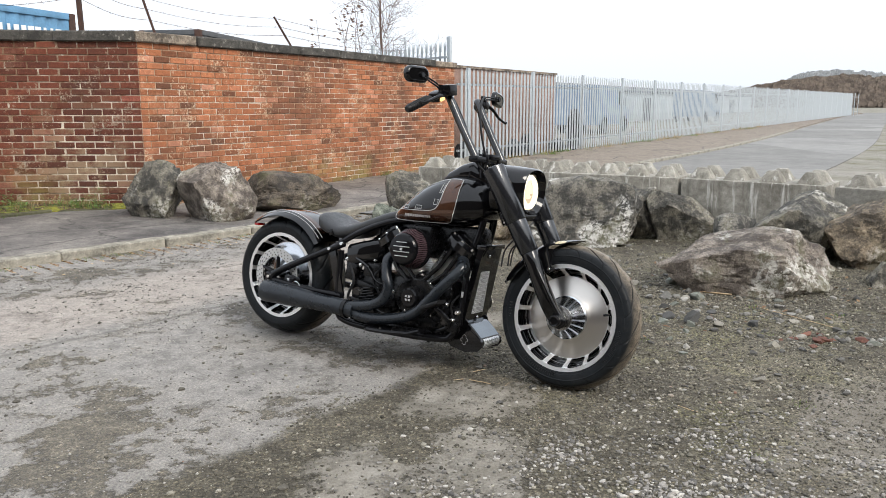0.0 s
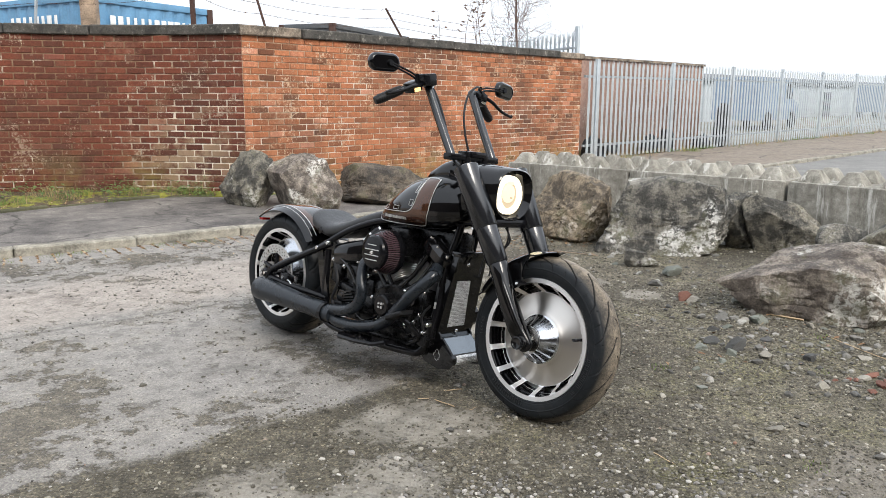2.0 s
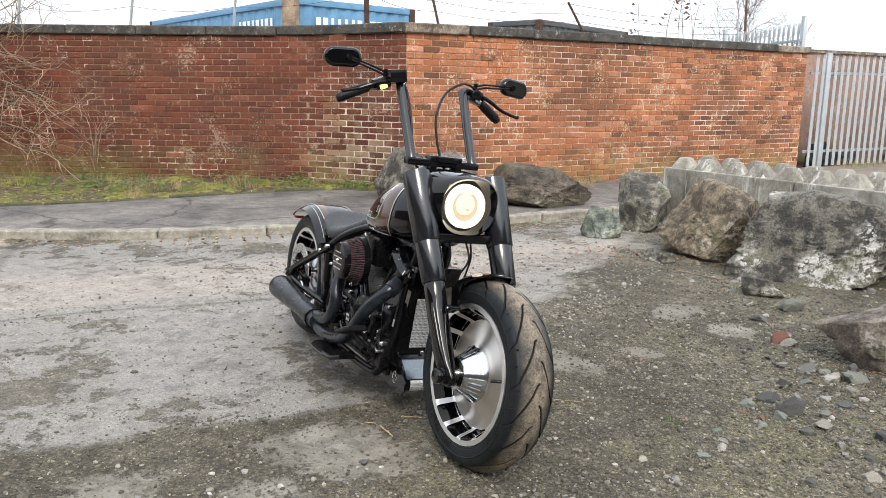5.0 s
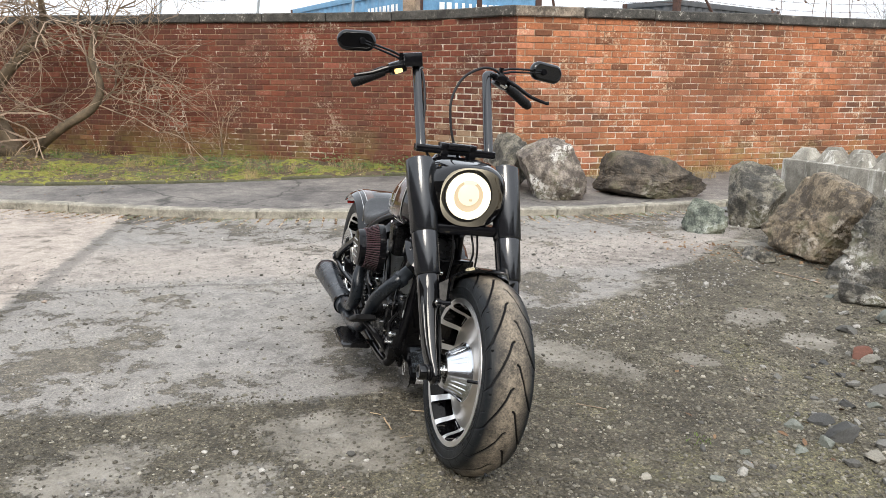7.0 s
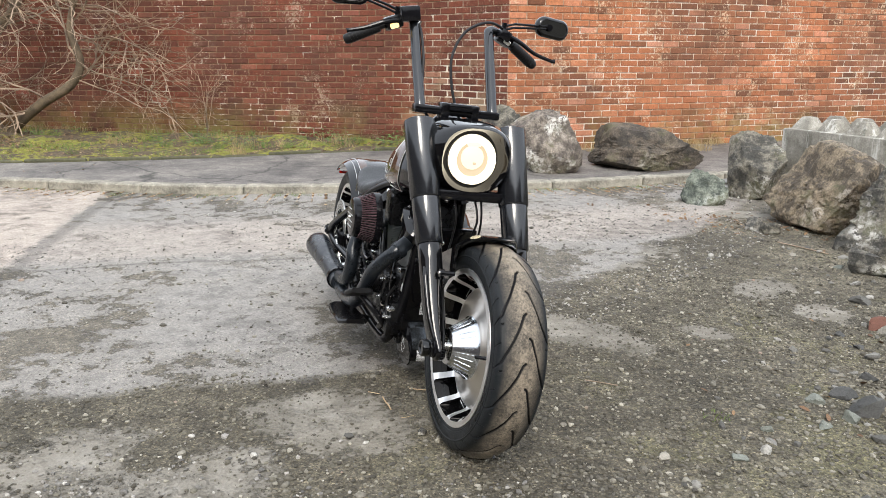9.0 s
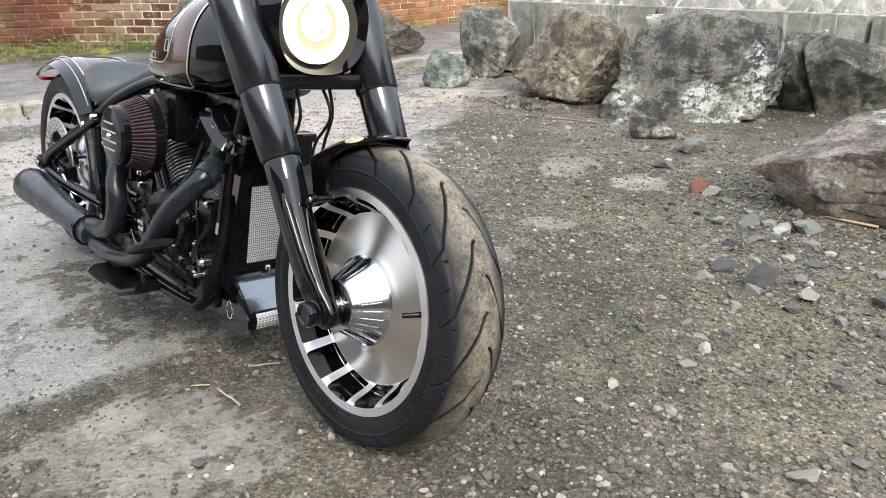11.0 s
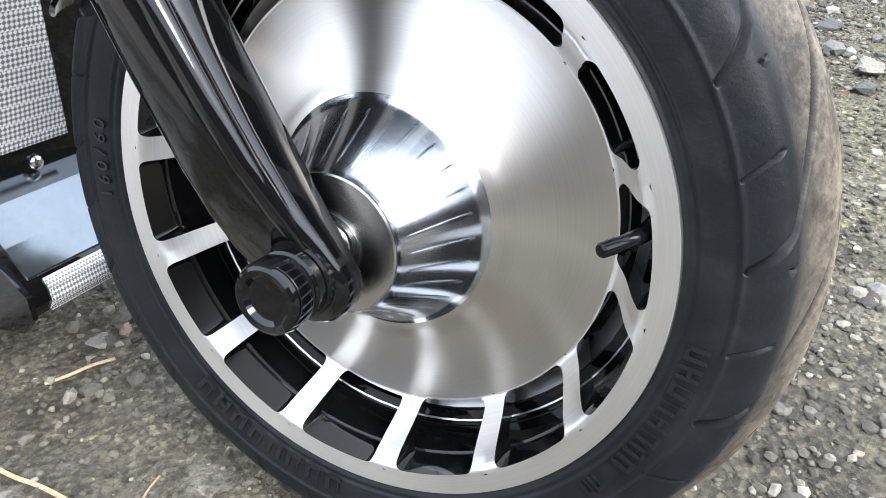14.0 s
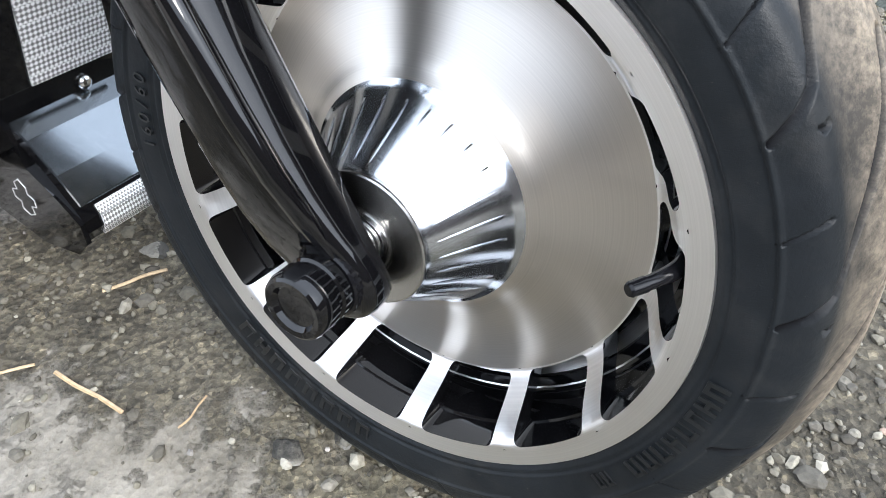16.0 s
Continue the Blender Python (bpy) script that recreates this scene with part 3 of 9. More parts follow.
def spline(pts, sub=6):
    """A smooth line through points (Catmull-Rom)."""
    p = [Vector(q) for q in pts]
    if len(p) < 3:
        return p
    p = [2 * p[0] - p[1]] + p + [2 * p[-1] - p[-2]]
    out = []
    for i in range(1, len(p) - 2):
        a, b, c, d = p[i - 1:i + 3]
        for j in range(sub):
            t = j / sub
            out.append(0.5 * ((2 * b) + (c - a) * t + (2 * a - 5 * b + 4 * c - d) * t * t + (3 * b - a - 3 * c + d) * t ** 3))
    out.append(p[-2])
    return out


def tube(bm, pts, radii, seg=14, caps=True):
    """A round bar along the points; radii: one number or one for each point."""
    pts = [Vector(p) for p in pts]
    if isinstance(radii, (int, float)):
        radii = [radii] * len(pts)
    up, rings = None, []
    for i, p in enumerate(pts):
        d = (pts[min(i + 1, len(pts) - 1)] - pts[max(i - 1, 0)]).normalized()
        if up is None:
            up = d.orthogonal().normalized()
        up = (up - d * up.dot(d)).normalized()
        side = d.cross(up)
        rings.append([bm.verts.new(p + radii[i] * (math.cos(a) * up + math.sin(a) * side)) for a in [2 * math.pi * k / seg for k in range(seg)]])
    for a, b in zip(rings, rings[1:]):
        for k in range(seg):
            bm.faces.new((a[k], a[(k + 1) % seg], b[(k + 1) % seg], b[k]))
    if caps:
        bm.faces.new(rings[0][::-1])
        bm.faces.new(rings[-1])
    return bm


def lerp_list(vals, n):
    """n numbers spread evenly along the given ones."""
    out = []
    for i in range(n):
        x = i / (n - 1) * (len(vals) - 1)
        k = min(int(x), len(vals) - 2)
        out.append(vals[k] + (vals[k + 1] - vals[k]) * (x - k))
    return out


def pipe(bm, pts, radii, seg=14, sub=6):
    s = spline(pts, sub)
    if not isinstance(radii, (int, float)):
        radii = lerp_list(radii, len(s))
    return tube(bm, s, radii, seg)


def lathe(bm, profile, seg=64, c=(0, 0, 0), closed=False, a0=0.0, a1=2 * math.pi):
    """Turns (radius, y) pairs round an axle along y."""
    full = abs(a1 - a0 - 2 * math.pi) < 1e-6
    n = seg if full else seg + 1
    rings = []
    for r, y in profile:
        rings.append([bm.verts.new((c[0] + r * math.cos(a0 + (a1 - a0) * k / seg), c[1] + y, c[2] + r * math.sin(a0 + (a1 - a0) * k / seg))) for k in range(n)])
    pairs = list(zip(rings, rings[1:]))
    if closed:
        pairs.append((rings[-1], rings[0]))
    for a, b in pairs:
        for k in range(seg):
            j = (k + 1) % n
            bm.faces.new((a[k], b[k], b[j], a[j]))
    if not full and closed:
        bm.faces.new([r[0] for r in rings])
        bm.faces.new([r[-1] for r in rings][::-1])
    return bm


def loft(bm, rings, caps=True):
    """Joins rings of equally many points."""
    vs = [[bm.verts.new(p) for p in r] for r in rings]
    n = len(vs[0])
    for a, b in zip(vs, vs[1:]):
        for k in range(n):
            bm.faces.new((a[k], a[(k + 1) % n], b[(k + 1) % n], b[k]))
    if caps:
        bm.faces.new(vs[0][::-1])
        bm.faces.new(vs[-1])
    return bm


def plate(bm, outline, a, b):
    """A flat plate: an outline of points, thickened by the way from a to b."""
    off = Vector(b) - Vector(a)
    lo = [bm.verts.new(Vector(p)) for p in outline]
    hi = [bm.verts.new(Vector(p) + off) for p in outline]
    n = len(lo)
    bm.faces.new(lo[::-1])
    bm.faces.new(hi)
    for k in range(n):
        bm.faces.new((lo[k], lo[(k + 1) % n], hi[(k + 1) % n], hi[k]))
    return bm


def fixed(bm):
    bmesh.ops.recalc_face_normals(bm, faces=bm.faces[:])
    return bm


def fresh():
    return bmesh.new()

# ---- ground, kerb, pavement ----
KERB = [(-14, -0.5), (-9, 2.4), (-7.2, 3.4), (-5.74, 4.21), (-4.91, 4.68), (-4.13, 5.16), (-3.45, 5.74), (-2.87, 6.39), (-2.27, 7.04), (-1.74, 7.71), (-1.35, 8.31), (-0.6, 9.5), (1.2, 12.0), (4.74, 16.8), (10.7, 26.1), (21.5, 44.8), (45, 85)]
BACK = [(-14, 0.8), (-9.3, 3.3), (-7.9, 4.0), (-6.8, 4.65), (-6.1, 5.5), (-5.5, 6.4), (-4.9, 7.6), (-4.3, 8.5), (-3.45, 8.86), (-2.9, 9.72), (-2.3, 10.73), (-1.4, 12.25), (0.22, 14.98), (3.4, 19.7), (9.2, 28.4), (19.8, 45.4), (42, 78.6)]
kerb_line = spline([(x, y, 0) for x, y in KERB], 8)
back_line = spline([(x, y, 0) for x, y in BACK], 8)
CORNER, WALL_END = Vector((-3.41, 8.88, 0)), Vector((0.22, 15.0, 0))
PAVE_Z = 0.045


def rise(y):
    """The land climbs a little into the distance."""
    return 0.008 * max(0.0, y - 9)


def kerb_far(x, y):
    return min((Vector((x, y, 0)) - p).length for p in kerb_line[::2])


def ground_z(x, y, fine=True):
    z = rise(y)
    if -9 < x < 6 and -3 < y < 12:
        if x < 0.2 and y > 2.5 and y - 8.3 > 1.35 * (x + 1.35) - 4:
            z -= 0.010 * math.exp(-(kerb_far(x, y) / 0.8) ** 2)
        z += 0.05 * math.exp(-(((x - 2.4) / 1.5) ** 2 + ((y - 6.0) / 1.3) ** 2))
        if fine:
            z += 0.010 * noise.noise((x * 1.7, y * 1.7, 0)) + 0.0045 * noise.noise((x * 7, y * 7, 3)) + 0.002 * noise.noise((x * 25, y * 25, 5))
    return z


def axis_steps(lo, hi, step, ends, grow=1.35):
    v = list(np.arange(lo, hi + 1e-6, step))
    s, x = step, v[-1]
    while x < ends[1]:
        s *= grow
        x += s
        v.append(x)
    s, x = step, v[0]
    while x > ends[0]:
        s *= grow
        x -= s
        v.insert(0, x)
    return v


def build_ground():
    xs = axis_steps(-5.0, 4.2, 0.07, (-1500, 1500))
    ys = axis_steps(0.4, 8.8, 0.07, (-300, 3000))
    verts = [(x, y, ground_z(x, y)) for y in ys for x in xs]
    w = len(xs)
    faces = [(j * w + i, j * w + i + 1, (j + 1) * w + i + 1, (j + 1) * w + i) for j in range(len(ys) - 1) for i in range(w - 1)]
    me = bpy.data.meshes.new("ground")
    me.from_pydata(verts, [], faces)
    me.materials.append(M_GROUND)
    me.polygons.foreach_set("use_smooth", [True] * len(me.polygons))
    tagged(new("ground", me), "worn grey asphalt broken up into dirt and gravel", "ground", kind="structure")


build_ground()


def strip(name, a, b, za, zb, material, label, category, lumps=0.006, rows=8):
    """A sheet between two lines of equally many points."""
    bm = fresh()
    grid = []
    for p, q in zip(a, b):
        row = []
        for k in range(rows + 1):
            t = k / rows
            c = p.lerp(q, t)
            z = za + (zb - za) * t + rise(c.y) + lumps * noise.noise((c.x * 2, c.y * 2, 7)) * (1 if 0 < k < rows else 0.3)
            row.append(bm.verts.new((c.x, c.y, z)))
        grid.append(row)
    for r, s in zip(grid, grid[1:]):
        for k in range(rows):
            bm.faces.new((r[k], s[k], s[k + 1], r[k + 1]))
    # skirts down into the ground on both sides
    for k, flip in ((0, False), (rows, True)):
        low = [bm.verts.new((r[k].co.x, r[k].co.y, r[k].co.z - 0.15)) for r in grid]
        for i in range(len(grid) - 1):
            f = (grid[i][k], low[i], low[i + 1], grid[i + 1][k])
            bm.faces.new(f if not flip else f[::-1])
    return tagged(link(name, fixed(bm), material), label, category, kind="structure")


def outward(line, d):
    """The line moved sideways to its left by d."""
    out = []
    for i, p in enumerate(line):
        t = (line[min(i + 1, len(line) - 1)] - line[max(i - 1, 0)]).normalized()
        out.append(p + d * Vector((-t.y, t.x, 0)))
    return out


strip("pavement", outward(kerb_line, 0.13), back_line, PAVE_Z, PAVE_Z + 0.03, M_PAVE, "cracked dark tarmac pavement along the brick wall", "pavement")


strip("road", [p for p in kerb_line if p.y > 8.9], outward([p for p in kerb_line if p.y > 8.9], -3.3), 0.012, 0.02, M_ROAD, "patched grey asphalt road beyond the barrier", "road", rows=4)


def along(line, s):
    """The place and direction at s metres along a line."""
    for p, q in zip(line, line[1:]):
        d = (q - p).length
        if s <= d or q is line[-1]:
            return p + (q - p) * (s / d), (q - p).normalized()
        s -= d


def length(line):
    return sum((q - p).length for p, q in zip(line, line[1:]))


# ---- brick walls ----
LEFT_WALL = spline([(x, y, 0) for x, y in [(-3.41, 8.88), (-4.6, 8.86), (-5.5, 8.56), (-6.19, 8.25), (-7.2, 7.75), (-8.4, 7.1), (-10, 6.2), (-12.5, 4.7)]], 6)
RIGHT_WALL = [CORNER, WALL_END]
WALL_TOP, WALL_FOOT, COURSES = 1.94, -0.06, 27


def wall_core(name, line, side, material, label):
    """The mortar body of a wall, one brick thick; side 1: it thickens to the left of the line."""
    bm = fresh()
    front, rear = outward(line, side * 0.006), outward(line, side * 0.225)
    rings = [[Vector((p.x, p.y, WALL_FOOT)), Vector((p.x, p.y, WALL_TOP)), Vector((q.x, q.y, WALL_TOP)), Vector((q.x, q.y, WALL_FOOT))] for p, q in zip(front, rear)]
    loft(bm, rings)
    return tagged(link(name, fixed(bm), material, 0), label, "wall", kind="structure")


wall_left = wall_core("wall_left", LEFT_WALL, -1, M_MORTAR_DARK, "old soot-darkened red brick wall with pale blooms and moss")
wall_right = wall_core("wall_right", RIGHT_WALL, 1, M_MORTAR, "orange-red brick wall with pale mortar joints")


def bar_block(l, w, h, b):
    """A small block with chamfered edges, centred, 26 faces."""
    bm = fresh()
    box(bm, (0, 0, 0), (l, w, h))
    bmesh.ops.bevel(bm, geom=bm.edges[:], offset=b, segments=1, affect="EDGES")
    return bm


def stone_row(name, line, parent, l, w, h, z, gap, material, offset=0.0, jitter=0.004, start=0.0, stop=None, follow=True, pick=None):
    bm = bar_block(l - gap, w, h, 0.012)
    me = bpy.data.meshes.new(name)
    bm.to_mesh(me)
    bm.free()
    me.materials.append(material)
    s, k = start + l / 2, 0
    total = length(line) if stop is None else stop
    while s < total:
        p, d = along(line, s)
        n = Vector((-d.y, d.x, 0))
        c = p + n * offset
        ob = share(name, me, parent, pose(c.x, c.y, z + (rise(c.y) if follow else 0) + random.uniform(-jitter, jitter), random.uniform(-0.8, 0.8), random.uniform(-0.5, 0.5), math.degrees(math.atan2(d.y, d.x)) + random.uniform(-0.5, 0.5)))
        if pick and pick(k):
            ob.data = pick(k)
        s += l
        k += 1


# ---- concrete barrier of stacking blocks ----
def concrete_block(l, teeth):
    e = empty("concrete_block")
    h, w = 0.60, 0.60
    bm = fresh()
    box(bm, (l / 2, w / 2, h / 2 - 0.03), (l - 0.012, w, h), 0.02)
    part("body", fixed(bm), M_CONC, e)
    p = l / teeth
    for row in range(2):
        for k in range(teeth):
            bm = fresh()
            box(bm, (0, 0, 0.045), (0.21, 0.21, 0.11), 0.010, taper=(0.42, 0.42))
            o = part("stud", fixed(bm), M_CONC, e)
            o.location = (p * (k + 0.5), w * (0.25 + 0.5 * row), h - 0.03)
    return tagged(e, "weathered grey concrete block with two rows of studs on top", "concrete block", "barrier of concrete blocks")


BLOCKS = [(2.20, 7.21, 1.43, 5, 150.3), (0.96, 7.92, 1.43, 5, 150.3)]
for x, y, l, teeth, ang in BLOCKS:
    o = concrete_block(l, teeth)
    o.matrix_basis = pose(x, y, 0, 0, 0, ang) @ pose(0, -0.60, 0)
for x, y, l, teeth, ang in [(2.21, 7.20, 1.25, 4, -37.0), (3.24, 6.40, 1.3, 4, -46.0), (4.16, 5.44, 1.3, 4, -46.0)]:
    o = concrete_block(l, teeth)
    o.matrix_basis = pose(x, y, 0, 0, 0, ang)

# ---- palisade fence ----
FENCE = [Vector((0.30, 15.15, 0)), Vector((40.2, 75.0, 0))]
fence_dir = (FENCE[1] - FENCE[0]).normalized()
fence_turn = math.degrees(math.atan2(fence_dir.y, fence_dir.x))


def build_fence():
    e = empty("palisade_fence")
    tagged(e, "grey galvanised palisade fence with pointed pales", "fence")
    pitch, count = 2.75, 25
    post, rail = fresh(), fresh()
    box(post, (0, 0, 0.93), (0.10, 0.055, 1.90), 0.006)
    post_me = link("post", post, M_GALV).data
    bpy.data.objects.remove(bpy.data.objects["post"])
    for k in range(count):
        p = FENCE[0] + fence_dir * (0.35 + pitch * k)
        share("post", post_me, e, pose(p.x, p.y, rise(p.y) + 0.04, 0, 0, fence_turn))
    for z in (0.33, 1.60):
        for k in range(count - 1):
            p, q = FENCE[0] + fence_dir * (0.35 + pitch * k), FENCE[0] + fence_dir * (0.35 + pitch * (k + 1))
            if k == 0:
                p = FENCE[0]
            bm = fresh()
            n = Vector((fence_dir.y, -fence_dir.x, 0)) * 0.035
            tube(bm, [p - n + Vector((0, 0, z + rise(p.y))), q - n + Vector((0, 0, z + rise(q.y)))], 0.028, 4)
            part("rail", bm, M_GALV, e, smooth=0)
    # one pale: a bent strip with a split point
    prof = [(-0.034, 0), (-0.022, 0.014), (-0.008, 0.004), (0.008, 0.004), (0.022, 0.014), (0.034, 0)]

    def pale(bm, m):
        lo, hi = [bm.verts.new(m @ Vector((x, -y, 0.05))) for x, y in prof], [bm.verts.new(m @ Vector((x, -y, 1.78))) for x, y in prof]
        for k in range(5):
            bm.faces.new((lo[k], lo[k + 1], hi[k + 1], hi[k]))
        for a, b, c in ((0, 2, -0.028), (3, 5, 0.028), (2, 3, 0.0)):
            t = bm.verts.new(m @ Vector((c, -0.012, 1.87)))
            for k in range(a, b):
                bm.faces.new((hi[k], hi[k + 1], t))
    bm = fresh()
    pale(bm, Matrix())
    pale_ob = link("pale", bm, M_GALV, 0)
    pale_me = pale_ob.data
    bpy.data.objects.remove(pale_ob)
    total, k = 62.0, 0
    rest = fresh()
    s = 0.08
    while s < total:
        p = FENCE[0] + fence_dir * s + Vector((fence_dir.y, -fence_dir.x, 0)) * 0.012
        m = pose(p.x, p.y, rise(p.y) + 0.04, 0, random.uniform(-0.4, 0.4), fence_turn)
        if k < 200:
            share("pale", pale_me, e, m)
        else:
            pale(rest, m)
        s += 0.152
        k += 1
    o = part("far_pales", rest, M_GALV, e, smooth=0)
    tagged(o, kind="stuff")


build_fence()

# ---- things behind the walls ----
def wall_plain(name, a, b, h, material, label, thick=0.25, z0=-0.1):
    a, b = Vector(a), Vector(b)
    d = (b - a).normalized()
    n = Vector((-d.y, d.x, 0)) * thick
    bm = fresh()
    loft(bm, [[p + Vector((0, 0, z0)), p + Vector((0, 0, h)), p + n + Vector((0, 0, h)), p + n + Vector((0, 0, z0))] for p in (a, b)])
    return tagged(link(name, fixed(bm), material, 0), label, "wall", kind="structure")


yard_a = FENCE[0] + Vector((-0.67, 0.44, 0))
yard_b = yard_a + fence_dir * 5.95
wall_yard = wall_plain("wall_yard", tuple(yard_a), tuple(yard_b), 2.03, M_BRICK_TAN, "tan brick yard wall seen through the fence")
bm = fresh()
side = Vector((-fence_dir.y, fence_dir.x, 0))
loft(bm, [[p - side * 0.04 + Vector((0, 0, 2.03)), p - side * 0.04 + Vector((0, 0, 2.08)), p + side * 0.29 + Vector((0, 0, 2.10)), p + side * 0.29 + Vector((0, 0, 2.03))] for p in (yard_a, yard_b)])
part("coping", fixed(bm), M_COPING_PALE, wall_yard, smooth=0)

# plain unseen walls added behind the camera, to darken what the bike reflects
M_BACKDROP = plain("dark_backdrop", (0.10, 0.085, 0.075), 0.9, vary=0.4, scale=1.2, fine=30, relief=0.2)
wall_plain("backdrop_behind", (15, -8, 0), (-26, -8, 0), 5.2, M_BACKDROP, "unseen dark wall added behind to darken reflections")
wall_plain("backdrop_side", (15, 6, 0), (15, -8, 0), 4.6, M_BACKDROP, "unseen dark wall added at the side to darken reflections")
# ---- boulders ----
def rock_mesh(name, size, material, seed, sub=5, planes=14, rough=0.045, deep=0.07):
    """A broken stone: a ball cut by random planes, with uneven faces."""
    rng = random.Random(seed)
    cuts = []
    for k in range(planes + 8):
        d = Vector((rng.gauss(0, 1), rng.gauss(0, 1), rng.gauss(0, 0.8))).normalized()
        cuts.append((d, rng.uniform(0.55, 0.80) - deep if k < planes * 0.6 else rng.uniform(0.78, 0.95)))
    cuts.append((Vector((0, 0, -1)), 0.6))
    bm = fresh()
    bmesh.ops.create_icosphere(bm, subdivisions=sub, radius=1)
    off = Vector((rng.uniform(-50, 50), rng.uniform(-50, 50), rng.uniform(-50, 50)))
    lo, hi = Vector((9, 9, 9)), Vector((-9, -9, -9))
    for v in bm.verts:
        d = v.co.normalized()
        r = 1.12
        for n, h in cuts:
            c = n.dot(d)
            if c > 0.05:
                r = min(r, h / c)
        # broken ledges, then finer unevenness
        ledge = noise.noise(d * 2.2 + off) * 3.2
        ledge = (math.floor(ledge) + min(1.0, (ledge - math.floor(ledge)) * 5)) / 3.2
        r *= 1 + rough * (1.6 * noise.noise(d * 1.6 + off) + 1.5 * ledge + 1.3 * (0.3 - abs(noise.noise(d * 4.5 + off))) + 0.9 * (0.3 - abs(noise.noise(d * 10 + off))) + 0.6 * noise.noise(d * 22 + off) + 0.35 * noise.noise(d * 45 + off))
        v.co = d * r
        lo = Vector(map(min, lo, v.co))
        hi = Vector(map(max, hi, v.co))
    for v in bm.verts:
        v.co = Vector(((v.co[i] - (lo[i] + hi[i]) / 2) / (hi[i] - lo[i]) * size[i] for i in range(3)))
        v.co.z += size[2] / 2
    return link(name, bm, material, 26)


def boulder(x, y, size, turn, material, seed, label, sink=0.04, tilt=0.0, z=None):
    ob = rock_mesh("boulder", (size[0], size[1], size[2] + sink), material, seed)
    ob.matrix_basis = pose(x, y, (ground_z(x, y, False) if z is None else z) - sink, tilt, 0, turn)
    return tagged(ob, label, "boulder", "row of boulders")


PAVED = PAVE_Z + 0.01
boulder(-3.12, 8.32, (0.68, 0.62, 0.62), 10, M_ROCK, 11, "rough grey boulder at the corner of the brick wall", z=PAVED)
boulder(-2.42, 8.12, (0.86, 0.62, 0.60), -20, M_ROCK_RED, 22, "angular pale purple-grey boulder on the pavement edge", z=PAVED)
boulder(-1.72, 8.92, (1.16, 0.62, 0.45), 15, M_ROCK_DARK, 33, "long low dark brown boulder on the pavement", z=PAVED)
boulder(-0.58, 7.75, (0.36, 0.34, 0.27), 30, M_ROCK_GREEN, 44, "small greenish grey boulder on the road edge")
boulder(-0.36, 8.32, (0.54, 0.5, 0.56), 0, M_ROCK, 55, "upright grey boulder at the end of the concrete blocks")
boulder(0.46, 7.46, (0.92, 0.80, 0.60), -25, M_ROCK_BROWN, 66, "large brown boulder with pale scuffs")
boulder(1.25, 6.90, (1.06, 0.80, 0.62), -15, M_ROCK_PALE, 77, "largest boulder, dark grey with bright white patches")
boulder(1.84, 7.16, (0.55, 0.42, 0.47), 30, M_ROCK, 88, "dark grey boulder wedged beside the barrier")
boulder(2.16, 6.98, (0.62, 0.46, 0.46), -20, M_ROCK, 99, "squat grey boulder against the concrete blocks")
boulder(2.04, 5.14, (1.18, 0.74, 0.41), -12, M_ROCK_RED, 110, "wide slanting purple-grey boulder on the gravel")
boulder(2.40, 6.35, (0.45, 0.4, 0.32), 40, M_ROCK_PALE, 121, "pale boulder behind a larger one")
boulder(2.78, 6.02, (0.85, 0.6, 0.52), 20, M_ROCK, 132, "dark grey boulder beside the barrier")
boulder(3.22, 5.78, (0.8, 0.6, 0.52), -30, M_ROCK_BROWN, 143, "brown grey boulder at the barrier's foot")
boulder(3.0, 5.15, (0.24, 0.2, 0.16), 0, M_ROCK, 154, "small dark boulder on the mud")
boulder(3.55, 5.2, (0.7, 0.6, 0.5), 60, M_ROCK, 165, "grey boulder at the far end of the row")

# ---- motorcycle ----
BIKE = pose(-0.81, 4.10, 0, 0, 0, -32.1) @ pose(0, 0, 0, -7.0, 0, 0)
bike = empty("motorcycle", BIKE)
tagged(bike, "black custom cruiser motorcycle with tall handlebars leaning on its stand", "motorcycle")
FRONT, REAR = Vector((1.5823, 0.0139, 0.3125)), Vector((-0.04, 0, 0.322))
# the front wheel leans a little further than the frame, and is turned a little
STEER = Matrix.LocRotScale(FRONT, Euler((radians(-3.39), 0, radians(0.90))), None)
FRONT_SIZE = 1.027


